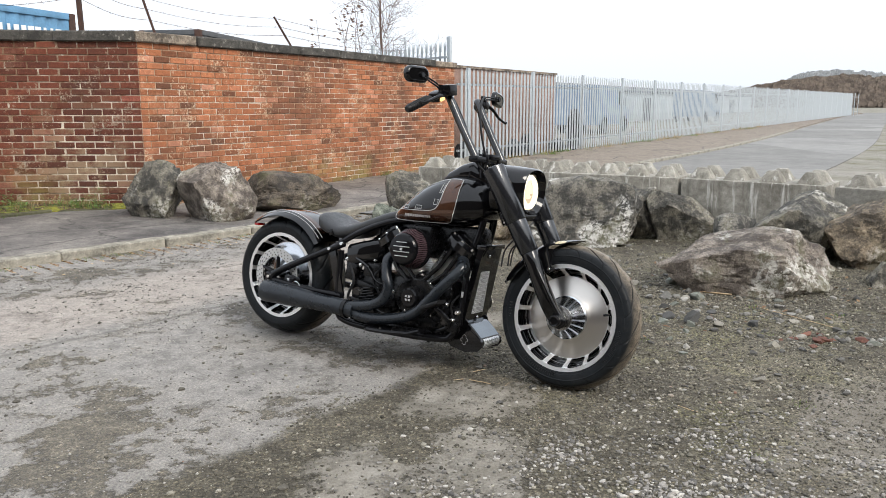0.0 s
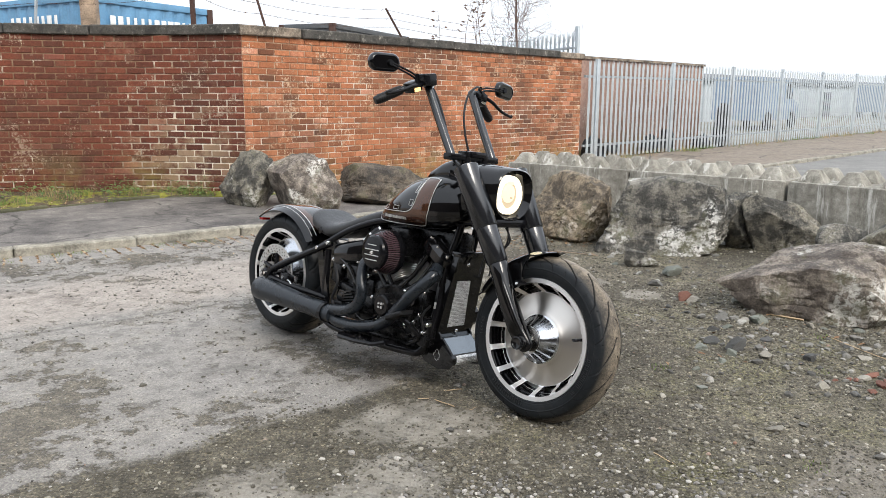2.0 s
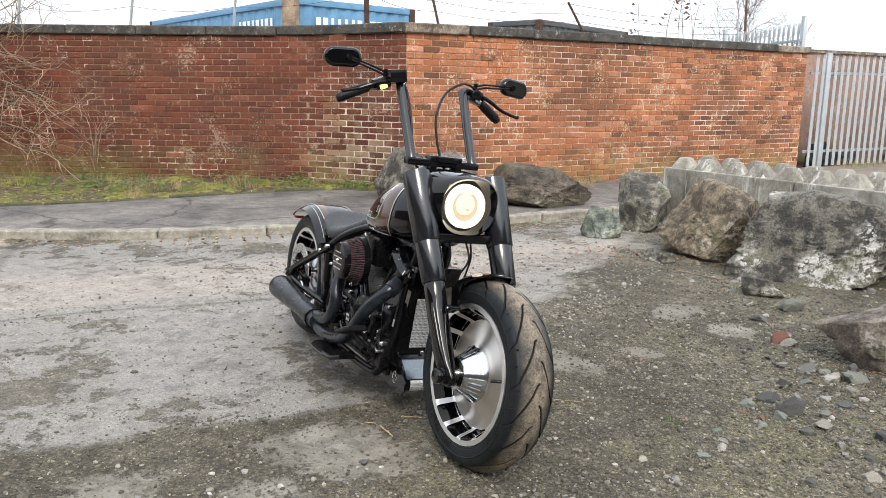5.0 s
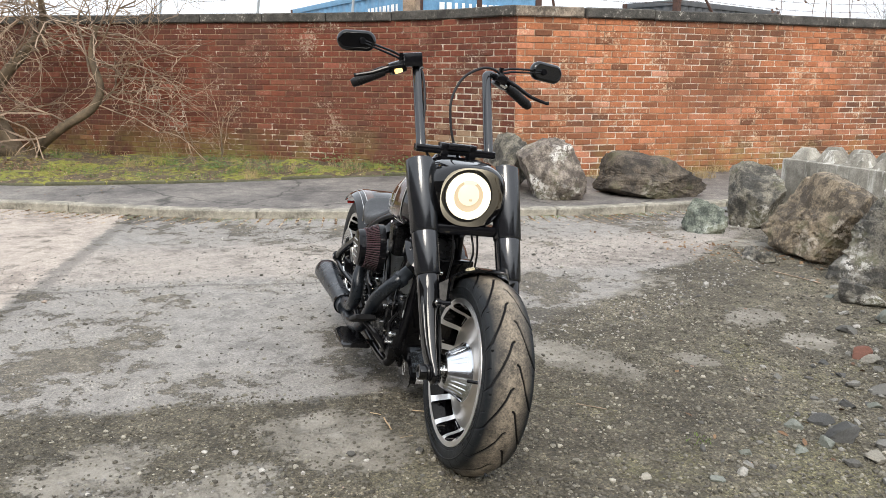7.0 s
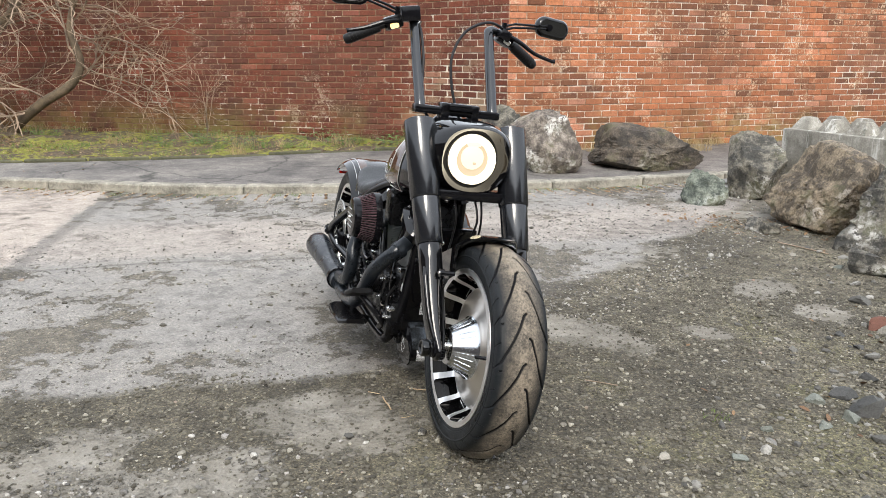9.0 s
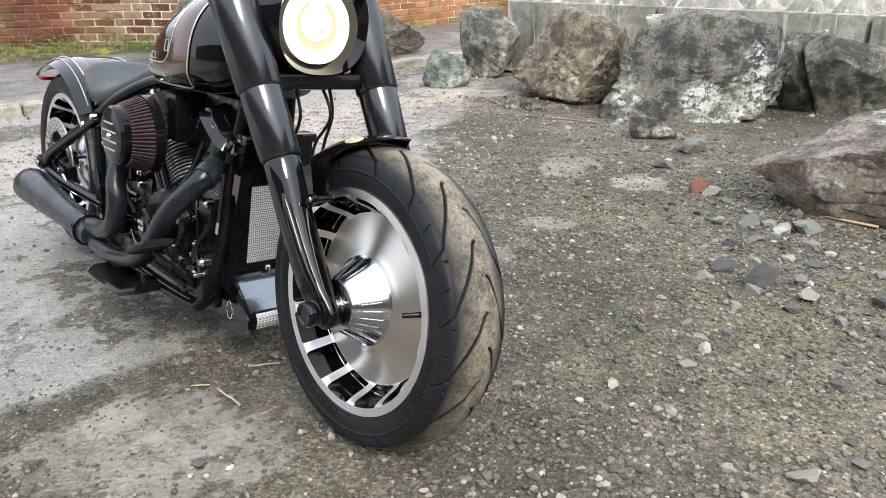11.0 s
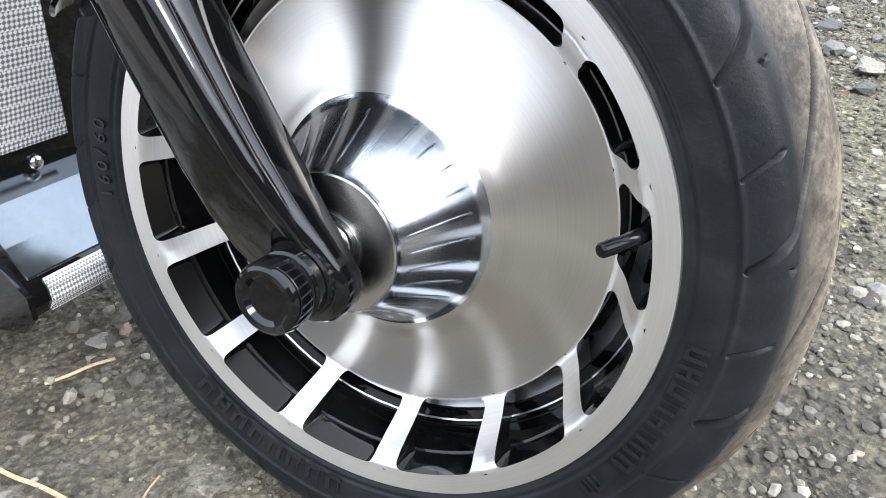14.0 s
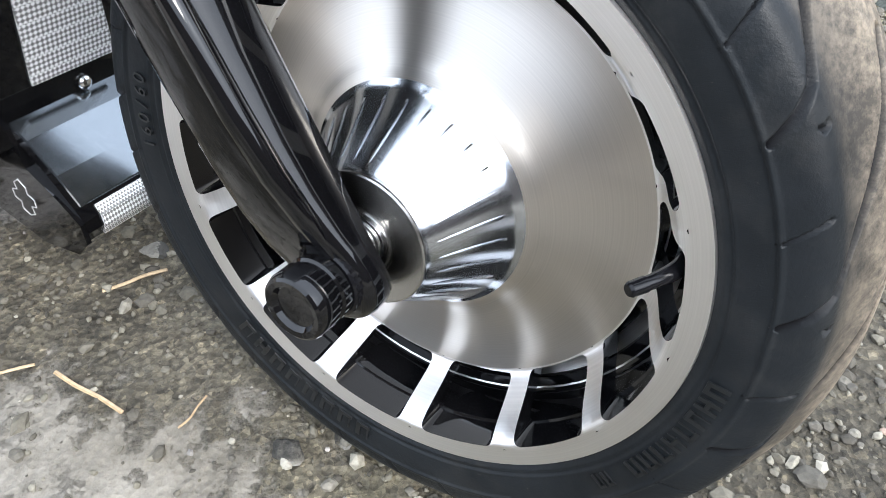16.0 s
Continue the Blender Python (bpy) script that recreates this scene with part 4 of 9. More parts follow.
def tyre_mat():
    """Rubber with pale dust on the running band, and shade painted into the tread grooves."""
    m, n, l, b = tree("dusty_tyre_rubber")
    co = n.new("ShaderNodeTexCoord").outputs["Object"]
    sep = n.new("ShaderNodeSeparateXYZ")
    l.new(co, sep.inputs[0])
    ab = n.new("ShaderNodeMath")
    ab.operation = "ABSOLUTE"
    l.new(sep.outputs["Y"], ab.inputs[0])
    band = n.new("ShaderNodeMapRange")
    band.inputs["From Min"].default_value, band.inputs["From Max"].default_value = 0.060, 0.018
    l.new(ab.outputs[0], band.inputs["Value"])
    med, fine = noise_node(n, l, co, 9, 6, 0.7), noise_node(n, l, co, 170, 4, 0.7)
    k = n.new("ShaderNodeMath")
    k.operation = "MULTIPLY"
    l.new(band.outputs[0], k.inputs[0])
    l.new(ramp(n, l, mix(n, l, 0.35, mix(n, l, 0.6, med, noise_node(n, l, co, 38, 8, 0.75)), fine), [(0.42, (0.22,) * 3), (0.49, (0.55,) * 3), (0.56, (0.95,) * 3)]), k.inputs[1])
    c = ramp(n, l, med, [(0.3, (0.007, 0.0083, 0.0095)), (0.7, (0.014, 0.0162, 0.0184))])
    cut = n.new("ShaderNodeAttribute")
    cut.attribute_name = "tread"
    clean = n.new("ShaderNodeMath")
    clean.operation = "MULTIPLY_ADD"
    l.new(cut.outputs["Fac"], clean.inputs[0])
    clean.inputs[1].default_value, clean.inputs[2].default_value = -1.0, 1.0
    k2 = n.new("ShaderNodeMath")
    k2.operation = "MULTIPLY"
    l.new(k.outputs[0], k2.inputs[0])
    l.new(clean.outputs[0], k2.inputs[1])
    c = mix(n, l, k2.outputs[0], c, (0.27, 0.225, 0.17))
    c = mix(n, l, ramp(n, l, fine, [(0.70, (0, 0, 0)), (0.78, (0.5,) * 3)]), c, (0.16, 0.14, 0.115))
    smear = noise_node(n, l, co, 22, 9, 0.75)
    c = mix(n, l, ramp(n, l, smear, [(0.48, (0, 0, 0)), (0.66, (0.045,) * 3)]), c, (0.20, 0.185, 0.16))
    # near black painted into the grooves, in place of their shade
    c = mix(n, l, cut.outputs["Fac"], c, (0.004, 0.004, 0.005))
    l.new(c, b.inputs["Base Color"])
    l.new(ramp(n, l, smear, [(0.36, (0.34,) * 3), (0.62, (0.54,) * 3)]), b.inputs["Roughness"])
    b.inputs["Specular IOR Level"].default_value = 0.17
    bump(n, l, b, mix(n, l, 0.5, fine, smear), 0.35, 0.003)
    return m


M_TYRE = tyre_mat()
M_LETTER = plain("raised_rubber_lettering", (0.007, 0.008, 0.009), 0.42, vary=0.2, relief=0)
M_DARKCHROME = plain("dark_mirror_finish", (0.19, 0.21, 0.228), 0.13, 0.95, vary=0.1, relief=0, rvary=0.04)
M_LAMP = glow("lit_lamp_ring", (1.0, 0.88, 0.66), 1.5)
M_LAMP_MID = glow("lit_lamp_inner_ring", (1.0, 0.82, 0.56), 1.0)
M_LAMP_CORE = glow("lit_lamp_core", (1.0, 0.78, 0.50), 0.55)
M_AMBER = glow("lit_indicator", (1.0, 0.62, 0.22), 1.7)
M_FILTER = plain("pink_filter_gauze", (0.11, 0.058, 0.07), 0.8, vary=0.2, relief=0.3)
M_RED = plain("red_reflector", (0.4, 0.01, 0.01), 0.2, coat=1.0, relief=0)
M_GUN = plain("gunmetal_fins", (0.55, 0.55, 0.54), 0.3, 0.8, vary=0.15, relief=0.1)


def mesh_mat():
    """Woven wire: bright lozenges over dark gaps."""
    m, n, l, b = tree("bright_wire_mesh")
    co = n.new("ShaderNodeTexCoord").outputs["Object"]
    rot = n.new("ShaderNodeMapping")
    rot.inputs["Rotation"].default_value = (radians(45), 0, 0)
    l.new(co, rot.inputs["Vector"])
    ck = n.new("ShaderNodeTexChecker")
    ck.inputs["Scale"].default_value = 260
    ck.inputs["Color1"].default_value, ck.inputs["Color2"].default_value = (0.9, 0.9, 0.91, 1), (0.22, 0.22, 0.22, 1)
    l.new(rot.outputs[0], ck.inputs["Vector"])
    l.new(ck.outputs["Color"], b.inputs["Base Color"])
    b.inputs["Metallic"].default_value = 0.25
    b.inputs["Roughness"].default_value = 0.4
    return m


M_WIRE = mesh_mat()


def tyre_mesh(name, half, radius, bead, pitch_count, material):
    """A tyre with its tread grooves pressed into the running band; the axle lies along y."""
    na, nv = (1800, 230) if half < 0.1 else (540, 72)
    prof = spline([(bead, -half * 0.86, 0), (bead + 0.012, -half * 0.93, 0), (bead + 0.036, -half * 0.955, 0), (bead + 0.058, -half * 0.87, 0), (radius - 0.016, -half * 0.59, 0), (radius - 0.003, -half * 0.28, 0), (radius, 0, 0)], 12)
    prof = [(p.x, p.y) for p in prof]
    prof += [(r, -y) for r, y in prof[-2::-1]]
    cum = [0.0]
    for (r0, y0), (r1, y1) in zip(prof, prof[1:]):
        cum.append(cum[-1] + math.hypot(r1 - r0, y1 - y0))
    mid = cum[-1] / 2
    t = np.linspace(0, cum[-1], nv)
    R, Y = np.interp(t, cum, [p[0] for p in prof]), np.interp(t, cum, [p[1] for p in prof])
    V = t - mid
    ang = np.linspace(0, 2 * np.pi, na, endpoint=False)
    A, VV = np.meshgrid(ang, V, indexing="ij")
    RR, YY = np.tile(R, (na, 1)), np.tile(Y, (na, 1))
    pitch = 2 * np.pi * radius / pitch_count
    groove = np.full(A.shape, 9.0)
    lines = [([(-0.004, 0.004), (0.002, 0.011), (0.030, 0.021), (0.070, 0.040), (0.104, 0.058), (0.128, 0.069)], 0.0030), ([(0.128, 0.069), (0.141, 0.082), (0.152, 0.096)], 0.0026), ([(0.075, 0.074), (0.088, 0.098)], 0.0011), ([(0.020, 0.066), (0.023, 0.067), (0.024, 0.070), (0.021, 0.072)], 0.0012)]
    k = half / 0.08
    for side in (1, -1):
        u = (-A * radius + (0 if side > 0 else pitch / 2)) % pitch
        for pts, w in lines:
            for (u0, v0), (u1, v1) in zip(pts, pts[1:]):
                for sh in (-pitch, 0, pitch):
                    pu, pv = u - (u0 + sh), VV * side - v0 * k
                    du, dv = u1 - u0, (v1 - v0) * k
                    s = np.clip((pu * du + pv * dv) / (du * du + dv * dv), 0, 1)
                    groove = np.minimum(groove, np.hypot(pu - s * du, pv - s * dv) / w)
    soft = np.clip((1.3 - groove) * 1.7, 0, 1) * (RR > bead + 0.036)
    depth = 0.0055 * soft * soft * (3 - 2 * soft)
    # moulded rings on the sidewall: a groove by the rim and a ridge under the shoulder
    ring = 0.0014 * np.exp(-((RR - bead - 0.0355) / 0.0016) ** 2) - 0.0016 * np.exp(-((RR - bead - 0.0090) / 0.0018) ** 2) - 0.0006 * (RR > bead + 0.012) * (RR < bead + 0.033)
    YY = YY + np.sign(YY) * ring * (np.abs(YY) > half * 0.6)
    RR = RR - depth
    X, Z = RR * np.cos(A), RR * np.sin(A)
    verts = np.stack([X, YY, Z], -1).reshape(-1, 3).tolist()
    faces = [(i * nv + j, i * nv + j + 1, ((i + 1) % na) * nv + j + 1, ((i + 1) % na) * nv + j) for i in range(na) for j in range(nv - 1)]
    me = bpy.data.meshes.new(name)
    me.from_pydata(verts, [], faces)
    me.materials.append(material)
    me.polygons.foreach_set("use_smooth", [True] * len(me.polygons))
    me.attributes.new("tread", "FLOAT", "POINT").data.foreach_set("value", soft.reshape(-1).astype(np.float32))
    return me


def face_y(r, yo, yi):
    """Height of the machined wheel face at radius r: flat rim, a drop through the windows, a shallow dish."""
    t = max(0.0, min(1.0, (r - 0.176) / (0.2105 - 0.176)))
    return yi + (yo - yi) * t * t * (3 - 2 * t)


def face_at(r, a, yo, yi):
    return Vector((r * math.cos(a), face_y(r, yo, yi), r * math.sin(a)))


def rim_segment(a0, pitch, yo, yi):
    """One fourteenth of the rim face with its rounded window and the window's black walls."""
    bm = fresh()
    r0, r1, c0, c1 = 0.1768, 0.2105, 0.1750, 0.2135
    wa, corner = pitch * 0.385, 0.0066
    rm, hw, hr = (r0 + r1) / 2, 0.0, (r1 - r0) / 2
    hw = wa * rm
    n = 12
    loop = []
    # the window's outline, from one corner round to the next
    for sx, sy, start in ((1, 1, 0), (-1, 1, 90), (-1, -1, 180), (1, -1, 270)):
        for k in range(7):
            q = radians(start + 15 * k)
            loop.append((sx * (hw - corner) + corner * math.cos(q), sy * (hr - corner) + corner * math.sin(q)))
    dense = []
    for (x0, y0), (x1, y1) in zip(loop, loop[1:] + loop[:1]):
        m = max(1, int(math.hypot(x1 - x0, y1 - y0) / 0.004))
        dense += [(x0 + (x1 - x0) * i / m, y0 + (y1 - y0) * i / m) for i in range(m)]
    rings = []
    for t in (0.0, 0.04, 0.3, 0.65, 1.0):
        ring = []
        for x, y in dense:
            # the same direction, pushed out to the segment's border
            ux, uy = x / hw, y / hr
            k = max(abs(ux), abs(uy))
            bx, by = ux / k * pitch / 2, uy / k
            da = x / rm * (1 - t) + bx * t
            rr = (rm + y) * (1 - t) + (((c1 + c0) / 2) + by * (c1 - c0) / 2) * t
            ring.append(bm.verts.new(face_at(rr, a0 + da, yo, yi)))
        rings.append(ring)
    m = len(dense)
    for r, q in zip(rings, rings[1:]):
        for i in range(m):
            bm.faces.new((r[i], r[(i + 1) % m], q[(i + 1) % m], q[i]))
    deep = [bm.verts.new(v.co + Vector((0, 0.030, 0))) for v in rings[0]]
    for i in range(m):
        f = bm.faces.new((rings[0][i], deep[i], deep[(i + 1) % m], rings[0][(i + 1) % m]))
        f.material_index = 1
    return bm


def wheel(name, at, half, label, right_cone):
    """A wheel with a rim of fourteen windows; k stretches its width."""
    k = half / 0.08
    yo, yi = -0.070 * k, (-0.012 if right_cone else -0.027 * k)
    bm = fresh()
    lathe(bm, [(0.2134, yo), (0.2275, yo - 0.0005), (0.2285, yo + 0.004), (0.226, yo + 0.02)], 280)
    ob = part(name, bm, M_ALLOY, bike, label, smooth=40)
    ob.matrix_basis = at
    # black barrel with a step
    bm = fresh()
    lathe(bm, [(0.2285, yo + 0.006), (0.2165, yo + 0.010), (0.2125, yo + 0.028), (0.2085, yo + 0.030), (0.2075, 0.0), (0.196, 0.003), (0.195, 0.014), (0.172, 0.018), (0.170, yi + 0.008)], 112)
    part("barrel", bm, M_GLOSS, ob, "gloss black inner barrel", smooth=40)
    bm = fresh()
    lathe(bm, [(0.2285, -yo), (0.2135, -yo), (0.205, 0.0), (0.18, 0.02), (0.174, -yi), (0.05, -yi - 0.01), (0.03, -yi)], 80)
    part("far_face", bm, M_ALLOY, ob, smooth=40)
    for i in range(14):
        a = 2 * math.pi * (i + 0.5) / 14 + radians(20.4)
        o = part("rim_segment", fixed(rim_segment(a, 2 * math.pi / 14, yo, yi)), M_ALLOY, ob, smooth=40)
        o.data.materials.append(M_GLOSS)
    # polished disc
    if right_cone:
        bm = fresh()
        dish = spline([(0.1752, face_y(0.1752, yo, yi), 0), (0.165, yi - 0.0016, 0), (0.150, yi - 0.0052, 0), (0.125, yi - 0.0130, 0), (0.108, yi - 0.0190, 0), (0.0985, yi - 0.0238, 0), (0.0920, -0.0385, 0)], 6)
        lathe(bm, [(p.x, p.y) for p in dish], 280)
        part("wheel_disc", bm, M_TURNED, ob, "satin turned alloy wheel disc", smooth=50)
        cone = spline([(0.0920, -0.0385, 0), (0.0875, -0.0422, 0), (0.0835, -0.0476, 0), (0.074, -0.0628, 0), (0.0605, -0.0860, 0), (0.0535, -0.0990, 0), (0.0516, -0.1035, 0)], 5)
        bm = fresh()
        lathe(bm, [(p.x, p.y) for p in cone], 144)
        part("hub_cover", bm, M_POLISH, ob, "polished cone-shaped hub with raised ribs", smooth=50)
        for i in range(28):
            a = 2 * math.pi * i / 28 + 0.05
            c, s = Vector((math.cos(a), 0, math.sin(a))), Vector((-math.sin(a), 0, math.cos(a)))
            n = Vector((0, -1, 0)) * 0.485 + c * 0.875
            bm = fresh()
            rings = []
            for r, y, w, h in ((0.0860, -0.0440, 0.0008, -0.0026), (0.0825, -0.0492, 0.0012, 0.0002), (0.0785, -0.0555, 0.0013, 0.0011), (0.070, -0.0698, 0.0012, 0.0012), (0.062, -0.0835, 0.0010, 0.0010), (0.0560, -0.0945, 0.0008, 0.0001)):
                p = c * r + Vector((0, y, 0))
                rings.append([p - s * w - n * 0.003, p - s * w * 0.7 + n * h, p + s * w * 0.7 + n * h, p + s * w - n * 0.003])
            loft(bm, rings)
            part("fin", fixed(bm), M_POLISH, ob, smooth=50)
        # flat flange at the cone's end, with a turned groove round the axle
        bm = fresh()
        lathe(bm, [(0.0514, -0.1034), (0.0512, -0.1048), (0.0500, -0.1056), (0.0265, -0.1056), (0.0258, -0.1040), (0.0238, -0.1040), (0.0230, -0.1062), (0.0185, -0.1062), (0.0175, -0.1050)], 144)
        part("flange", bm, M_FLANGE, ob, "flat turned steel flange", smooth=30)
        bm = fresh()
        lathe(bm, [(0.0165, -0.100), (0.0165, -0.1085), (0.0150, -0.1095), (0.0150, -0.142), (0.0, -0.142)], 40)
        part("axle", bm, M_CHROME, ob, "bright steel axle", smooth=35)
    else:
        bm = fresh()
        lathe(bm, [(0.1752, face_y(0.1752, yo, yi)), (0.165, yi), (0.150, yi - 0.004), (0.120, yi - 0.018), (0.06, yi - 0.03), (0.03, yi - 0.035)], 96)
        part("wheel_disc", bm, M_POLISH, ob, "polished alloy wheel disc", smooth=60)
    bm = fresh()
    a = radians(11.5 if right_cone else 13)
    c = Vector((math.cos(a), 0, math.sin(a)))
    pipe(bm, [c * 0.206 + Vector((0, yo + 0.028, 0)), c * 0.2035 + Vector((0, yo + 0.010, 0)), c * 0.197 + Vector((0, yo - 0.004, 0)), c * 0.1905 + Vector((0, yo - 0.014, 0))], [0.0062, 0.0058, 0.0050, 0.0046], 14, 3)
    tube(bm, [c * 0.1915 + Vector((0, yo - 0.0125, 0)), c * 0.1855 + Vector((0, yo - 0.0215, 0)), c * 0.1845 + Vector((0, yo - 0.0230, 0))], [0.0053, 0.0050, 0.0038], 14)
    part("valve", bm, M_SATIN, ob, "black valve with its cap")
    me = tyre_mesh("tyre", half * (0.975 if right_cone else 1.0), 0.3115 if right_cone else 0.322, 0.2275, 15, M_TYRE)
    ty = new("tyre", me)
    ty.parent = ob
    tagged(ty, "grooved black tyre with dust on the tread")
    return ob, ty


front_wheel, front_tyre = wheel("front_wheel", STEER @ Matrix.Scale(FRONT_SIZE, 4), 0.080, "machined alloy rim with black windows", True)
rear_wheel, rear_tyre = wheel("rear_wheel", Matrix.Translation(REAR), 0.118, "machined alloy rim with black windows", False)


def sidewall_bars(owner, r, y, a0, a1, count, height, rng):
    """Raised marks round a sidewall: bars for writing that is no more than a maker's name."""
    for i in range(count):
        a = a0 + (a1 - a0) * (i + 0.5) / count
        w = abs(a1 - a0) / count * 0.36
        bm = fresh()
        for rr, hh, da0, ww in ((r, height, -w * 0.7, w * 0.28), (r + height * 0.40 * rng.choice((-1, 0, 1)), height * 0.2, 0.0, w), (r, height, w * 0.7, w * 0.28 * rng.choice((0.3, 1)))):
            pts = []
            for da, dr in ((-ww, -hh / 2), (ww, -hh / 2), (ww, hh / 2), (-ww, hh / 2)):
                q = rr + dr
                pts.append(Vector((q * math.cos(a + da0 + da), y, q * math.sin(a + da0 + da))))
            plate(bm, pts, (0, 0, 0), (0, -0.0014, 0))
        part("sidewall_mark", fixed(bm), M_LETTER, owner, smooth=0)


rng = random.Random(5)
sidewall_bars(front_tyre, 0.2475, -0.0742, radians(-31), radians(-4), 8, 0.015, rng)
sidewall_bars(front_tyre, 0.2475, -0.0742, radians(-39), radians(-35), 2, 0.013, rng)
sidewall_bars(front_tyre, 0.2440, -0.0742, radians(-131), radians(-92), 8, 0.017, rng)


def on_sidewall(owner, text, r, y, a, size):
    """Readable moulded figures on a sidewall, running round the tyre."""
    for i, ch in enumerate(text):
        cu = bpy.data.curves.new("figures", "FONT")
        cu.body, cu.size, cu.extrude, cu.align_x, cu.align_y = ch, size, 0.0009, "CENTER", "CENTER"
        tmp = new("figures", cu)
        me = bpy.data.meshes.new_from_object(tmp.evaluated_get(bpy.context.evaluated_depsgraph_get()))
        bpy.data.objects.remove(tmp)
        me.materials.clear()
        me.materials.append(M_LETTER)
        b = a - i * size * 0.68 / r
        o = new("sidewall_figure", me)
        o.parent = owner
        o.matrix_basis = Matrix.Translation((r * math.cos(b), y, r * math.sin(b))) @ pose(0, 0, 0, 0, -math.degrees(b) + 90, 0) @ pose(0, 0, 0, 90, 0, 0)


on_sidewall(front_tyre, "160/60", 0.2465, -0.0745, radians(186), 0.018)

# fork, axle clamps
FORK_TOP = Vector((1.243, 0, 0.944))


# the fork's ends sit a little lower on the axle than the hub's middle
AXLE = Matrix.Translation((0.003, 0, -0.008)) @ STEER


def axle_point(y):
    return AXLE @ Vector((0, y, 0))


def fork_at(t, s):
    a, b = FORK_TOP + Vector((0, s * 0.156, 0)), axle_point(s * 0.134)
    return a.lerp(b, t)


def on_axle(bm):
    """Moves what was turned round its own y axis onto the front axle."""
    for v in bm.verts:
        v.co = AXLE @ v.co
    return bm


for s in (-1, 1):
    down = (fork_at(1, s) - fork_at(0, s)).normalized()
    thick = Vector((0, 1, 0))
    thick = (thick - down * thick.dot(down)).normalized()
    ahead = thick.cross(down).normalized()
    if ahead.x < 0:
        ahead = -ahead
    bm = fresh()
    tube(bm, [fork_at(t, s) for t in (0.0, 0.005, 0.355, 0.36)], [0.045, 0.050, 0.048, 0.045], 32)
    fork = part("fork_leg", bm, M_SHROUD, bike, "satin black upper fork shroud", smooth=40)
    bm = fresh()
    tube(bm, [fork_at(t, s) for t in (0.358, 0.362, 0.555, 0.56)], [0.042, 0.0445, 0.0415, 0.039], 32)
    part("fork_cover", bm, M_SHROUD, fork, smooth=40)
    # slider: round above, flattening to a rounded tongue that holds the axle
    bm = fresh()
    rings = []
    full = (fork_at(1, s) - fork_at(0, s)).length
    for t, back, w, h, k in ((0.555, 0.0, 0.034, 0.034, 2.0), (0.57, 0.0, 0.037, 0.037, 2.0), (0.63, 0.003, 0.0355, 0.036, 2.1), (0.70, 0.007, 0.0340, 0.035, 2.3), (0.78, 0.010, 0.0335, 0.034, 2.5), (0.86, 0.011, 0.0340, 0.032, 2.7), (0.91, 0.0105, 0.0345, 0.029, 2.9), (0.95, 0.0085, 0.0345, 0.0240, 3.2), (0.975, 0.006, 0.0340, 0.0185, 3.6), (1.0, 0.003, 0.0330, 0.016, 3.8), (1.018, 0.001, 0.0310, 0.016, 3.8), (1.034, 0.0, 0.0260, 0.0155, 3.6), (1.044, 0.0, 0.0185, 0.0145, 3.0), (1.050, 0.0, 0.009, 0.010, 2.5)):
        c = fork_at(0, s) + down * full * t - ahead * back
        ring = []
        for i in range(36):
            a = 2 * math.pi * i / 36
            ca, sa = math.cos(a), math.sin(a)
            ring.append(c + ahead * math.copysign(abs(ca) ** (2 / k), ca) * w + thick * math.copysign(abs(sa) ** (2 / k), sa) * h)
        rings.append(ring)
    loft(bm, rings)
    part("fork_slider", fixed(bm), M_GLOSS, fork, "gloss black fork slider with a flat tongue at the axle", smooth=50)
    # raised rib down the slider's outer side
    bm = fresh()
    out = 1 if thick.y * s > 0 else -1
    tube(bm, [fork_at(t, s) + thick * (0.026 - 0.012 * max(0.0, (t - 0.86) / 0.12)) * out + ahead * 0.0155 for t in (0.66, 0.70, 0.76, 0.82, 0.88, 0.93, 0.98)], [0.004, 0.0085, 0.0095, 0.0095, 0.009, 0.008, 0.004], 12)
    part("slider_rib", bm, M_GLOSS, fork, smooth=60)
    # axle collar with knurled edge, and the cap outside it
    bm = fresh()
    lathe(bm, [(0.020, s * 0.144), (0.0265, s * 0.144), (0.0270, s * 0.146), (0.0270, s * 0.1530), (0.0250, s * 0.1545), (0.020, s * 0.1545)], 64)
    for v in bm.verts:
        r = math.hypot(v.co.x, v.co.z)
        if r > 0.0264 and int(round(math.atan2(v.co.z, v.co.x) / (2 * math.pi) * 64)) % 2:
            v.co.x, v.co.z = v.co.x * 0.972, v.co.z * 0.972
    collar = part("axle_clamp", on_axle(bm), M_SATIN, fork, "knurled black axle collar", smooth=20)
    bm = fresh()
    lathe(bm, [(0.020, s * 0.155), (0.0245, s * 0.156), (0.0248, s * 0.163), (0.0228, s * 0.1645), (0.0228, s * 0.168), (0.0250, s * 0.1695), (0.0252, s * 0.182), (0.0238, s * 0.1865), (0.0215, s * 0.1880), (0.0175, s * 0.1875), (0.0150, s * 0.1840), (0.0, s * 0.1835)], 44)
    part("axle_cap", on_axle(bm), M_GLOSS, fork, "stepped gloss black axle cap", smooth=25)
    bm = fresh()
    p = fork_at(0.335, s) - ahead * 0.044 + thick * out * 0.018
    lathe(bm, [(0.0, -0.006), (0.0055, -0.006), (0.0065, -0.004), (0.0065, 0.004), (0.0055, 0.006), (0, 0.006)], 14, p)
    part("bolt", bm, M_CHROME, fork)

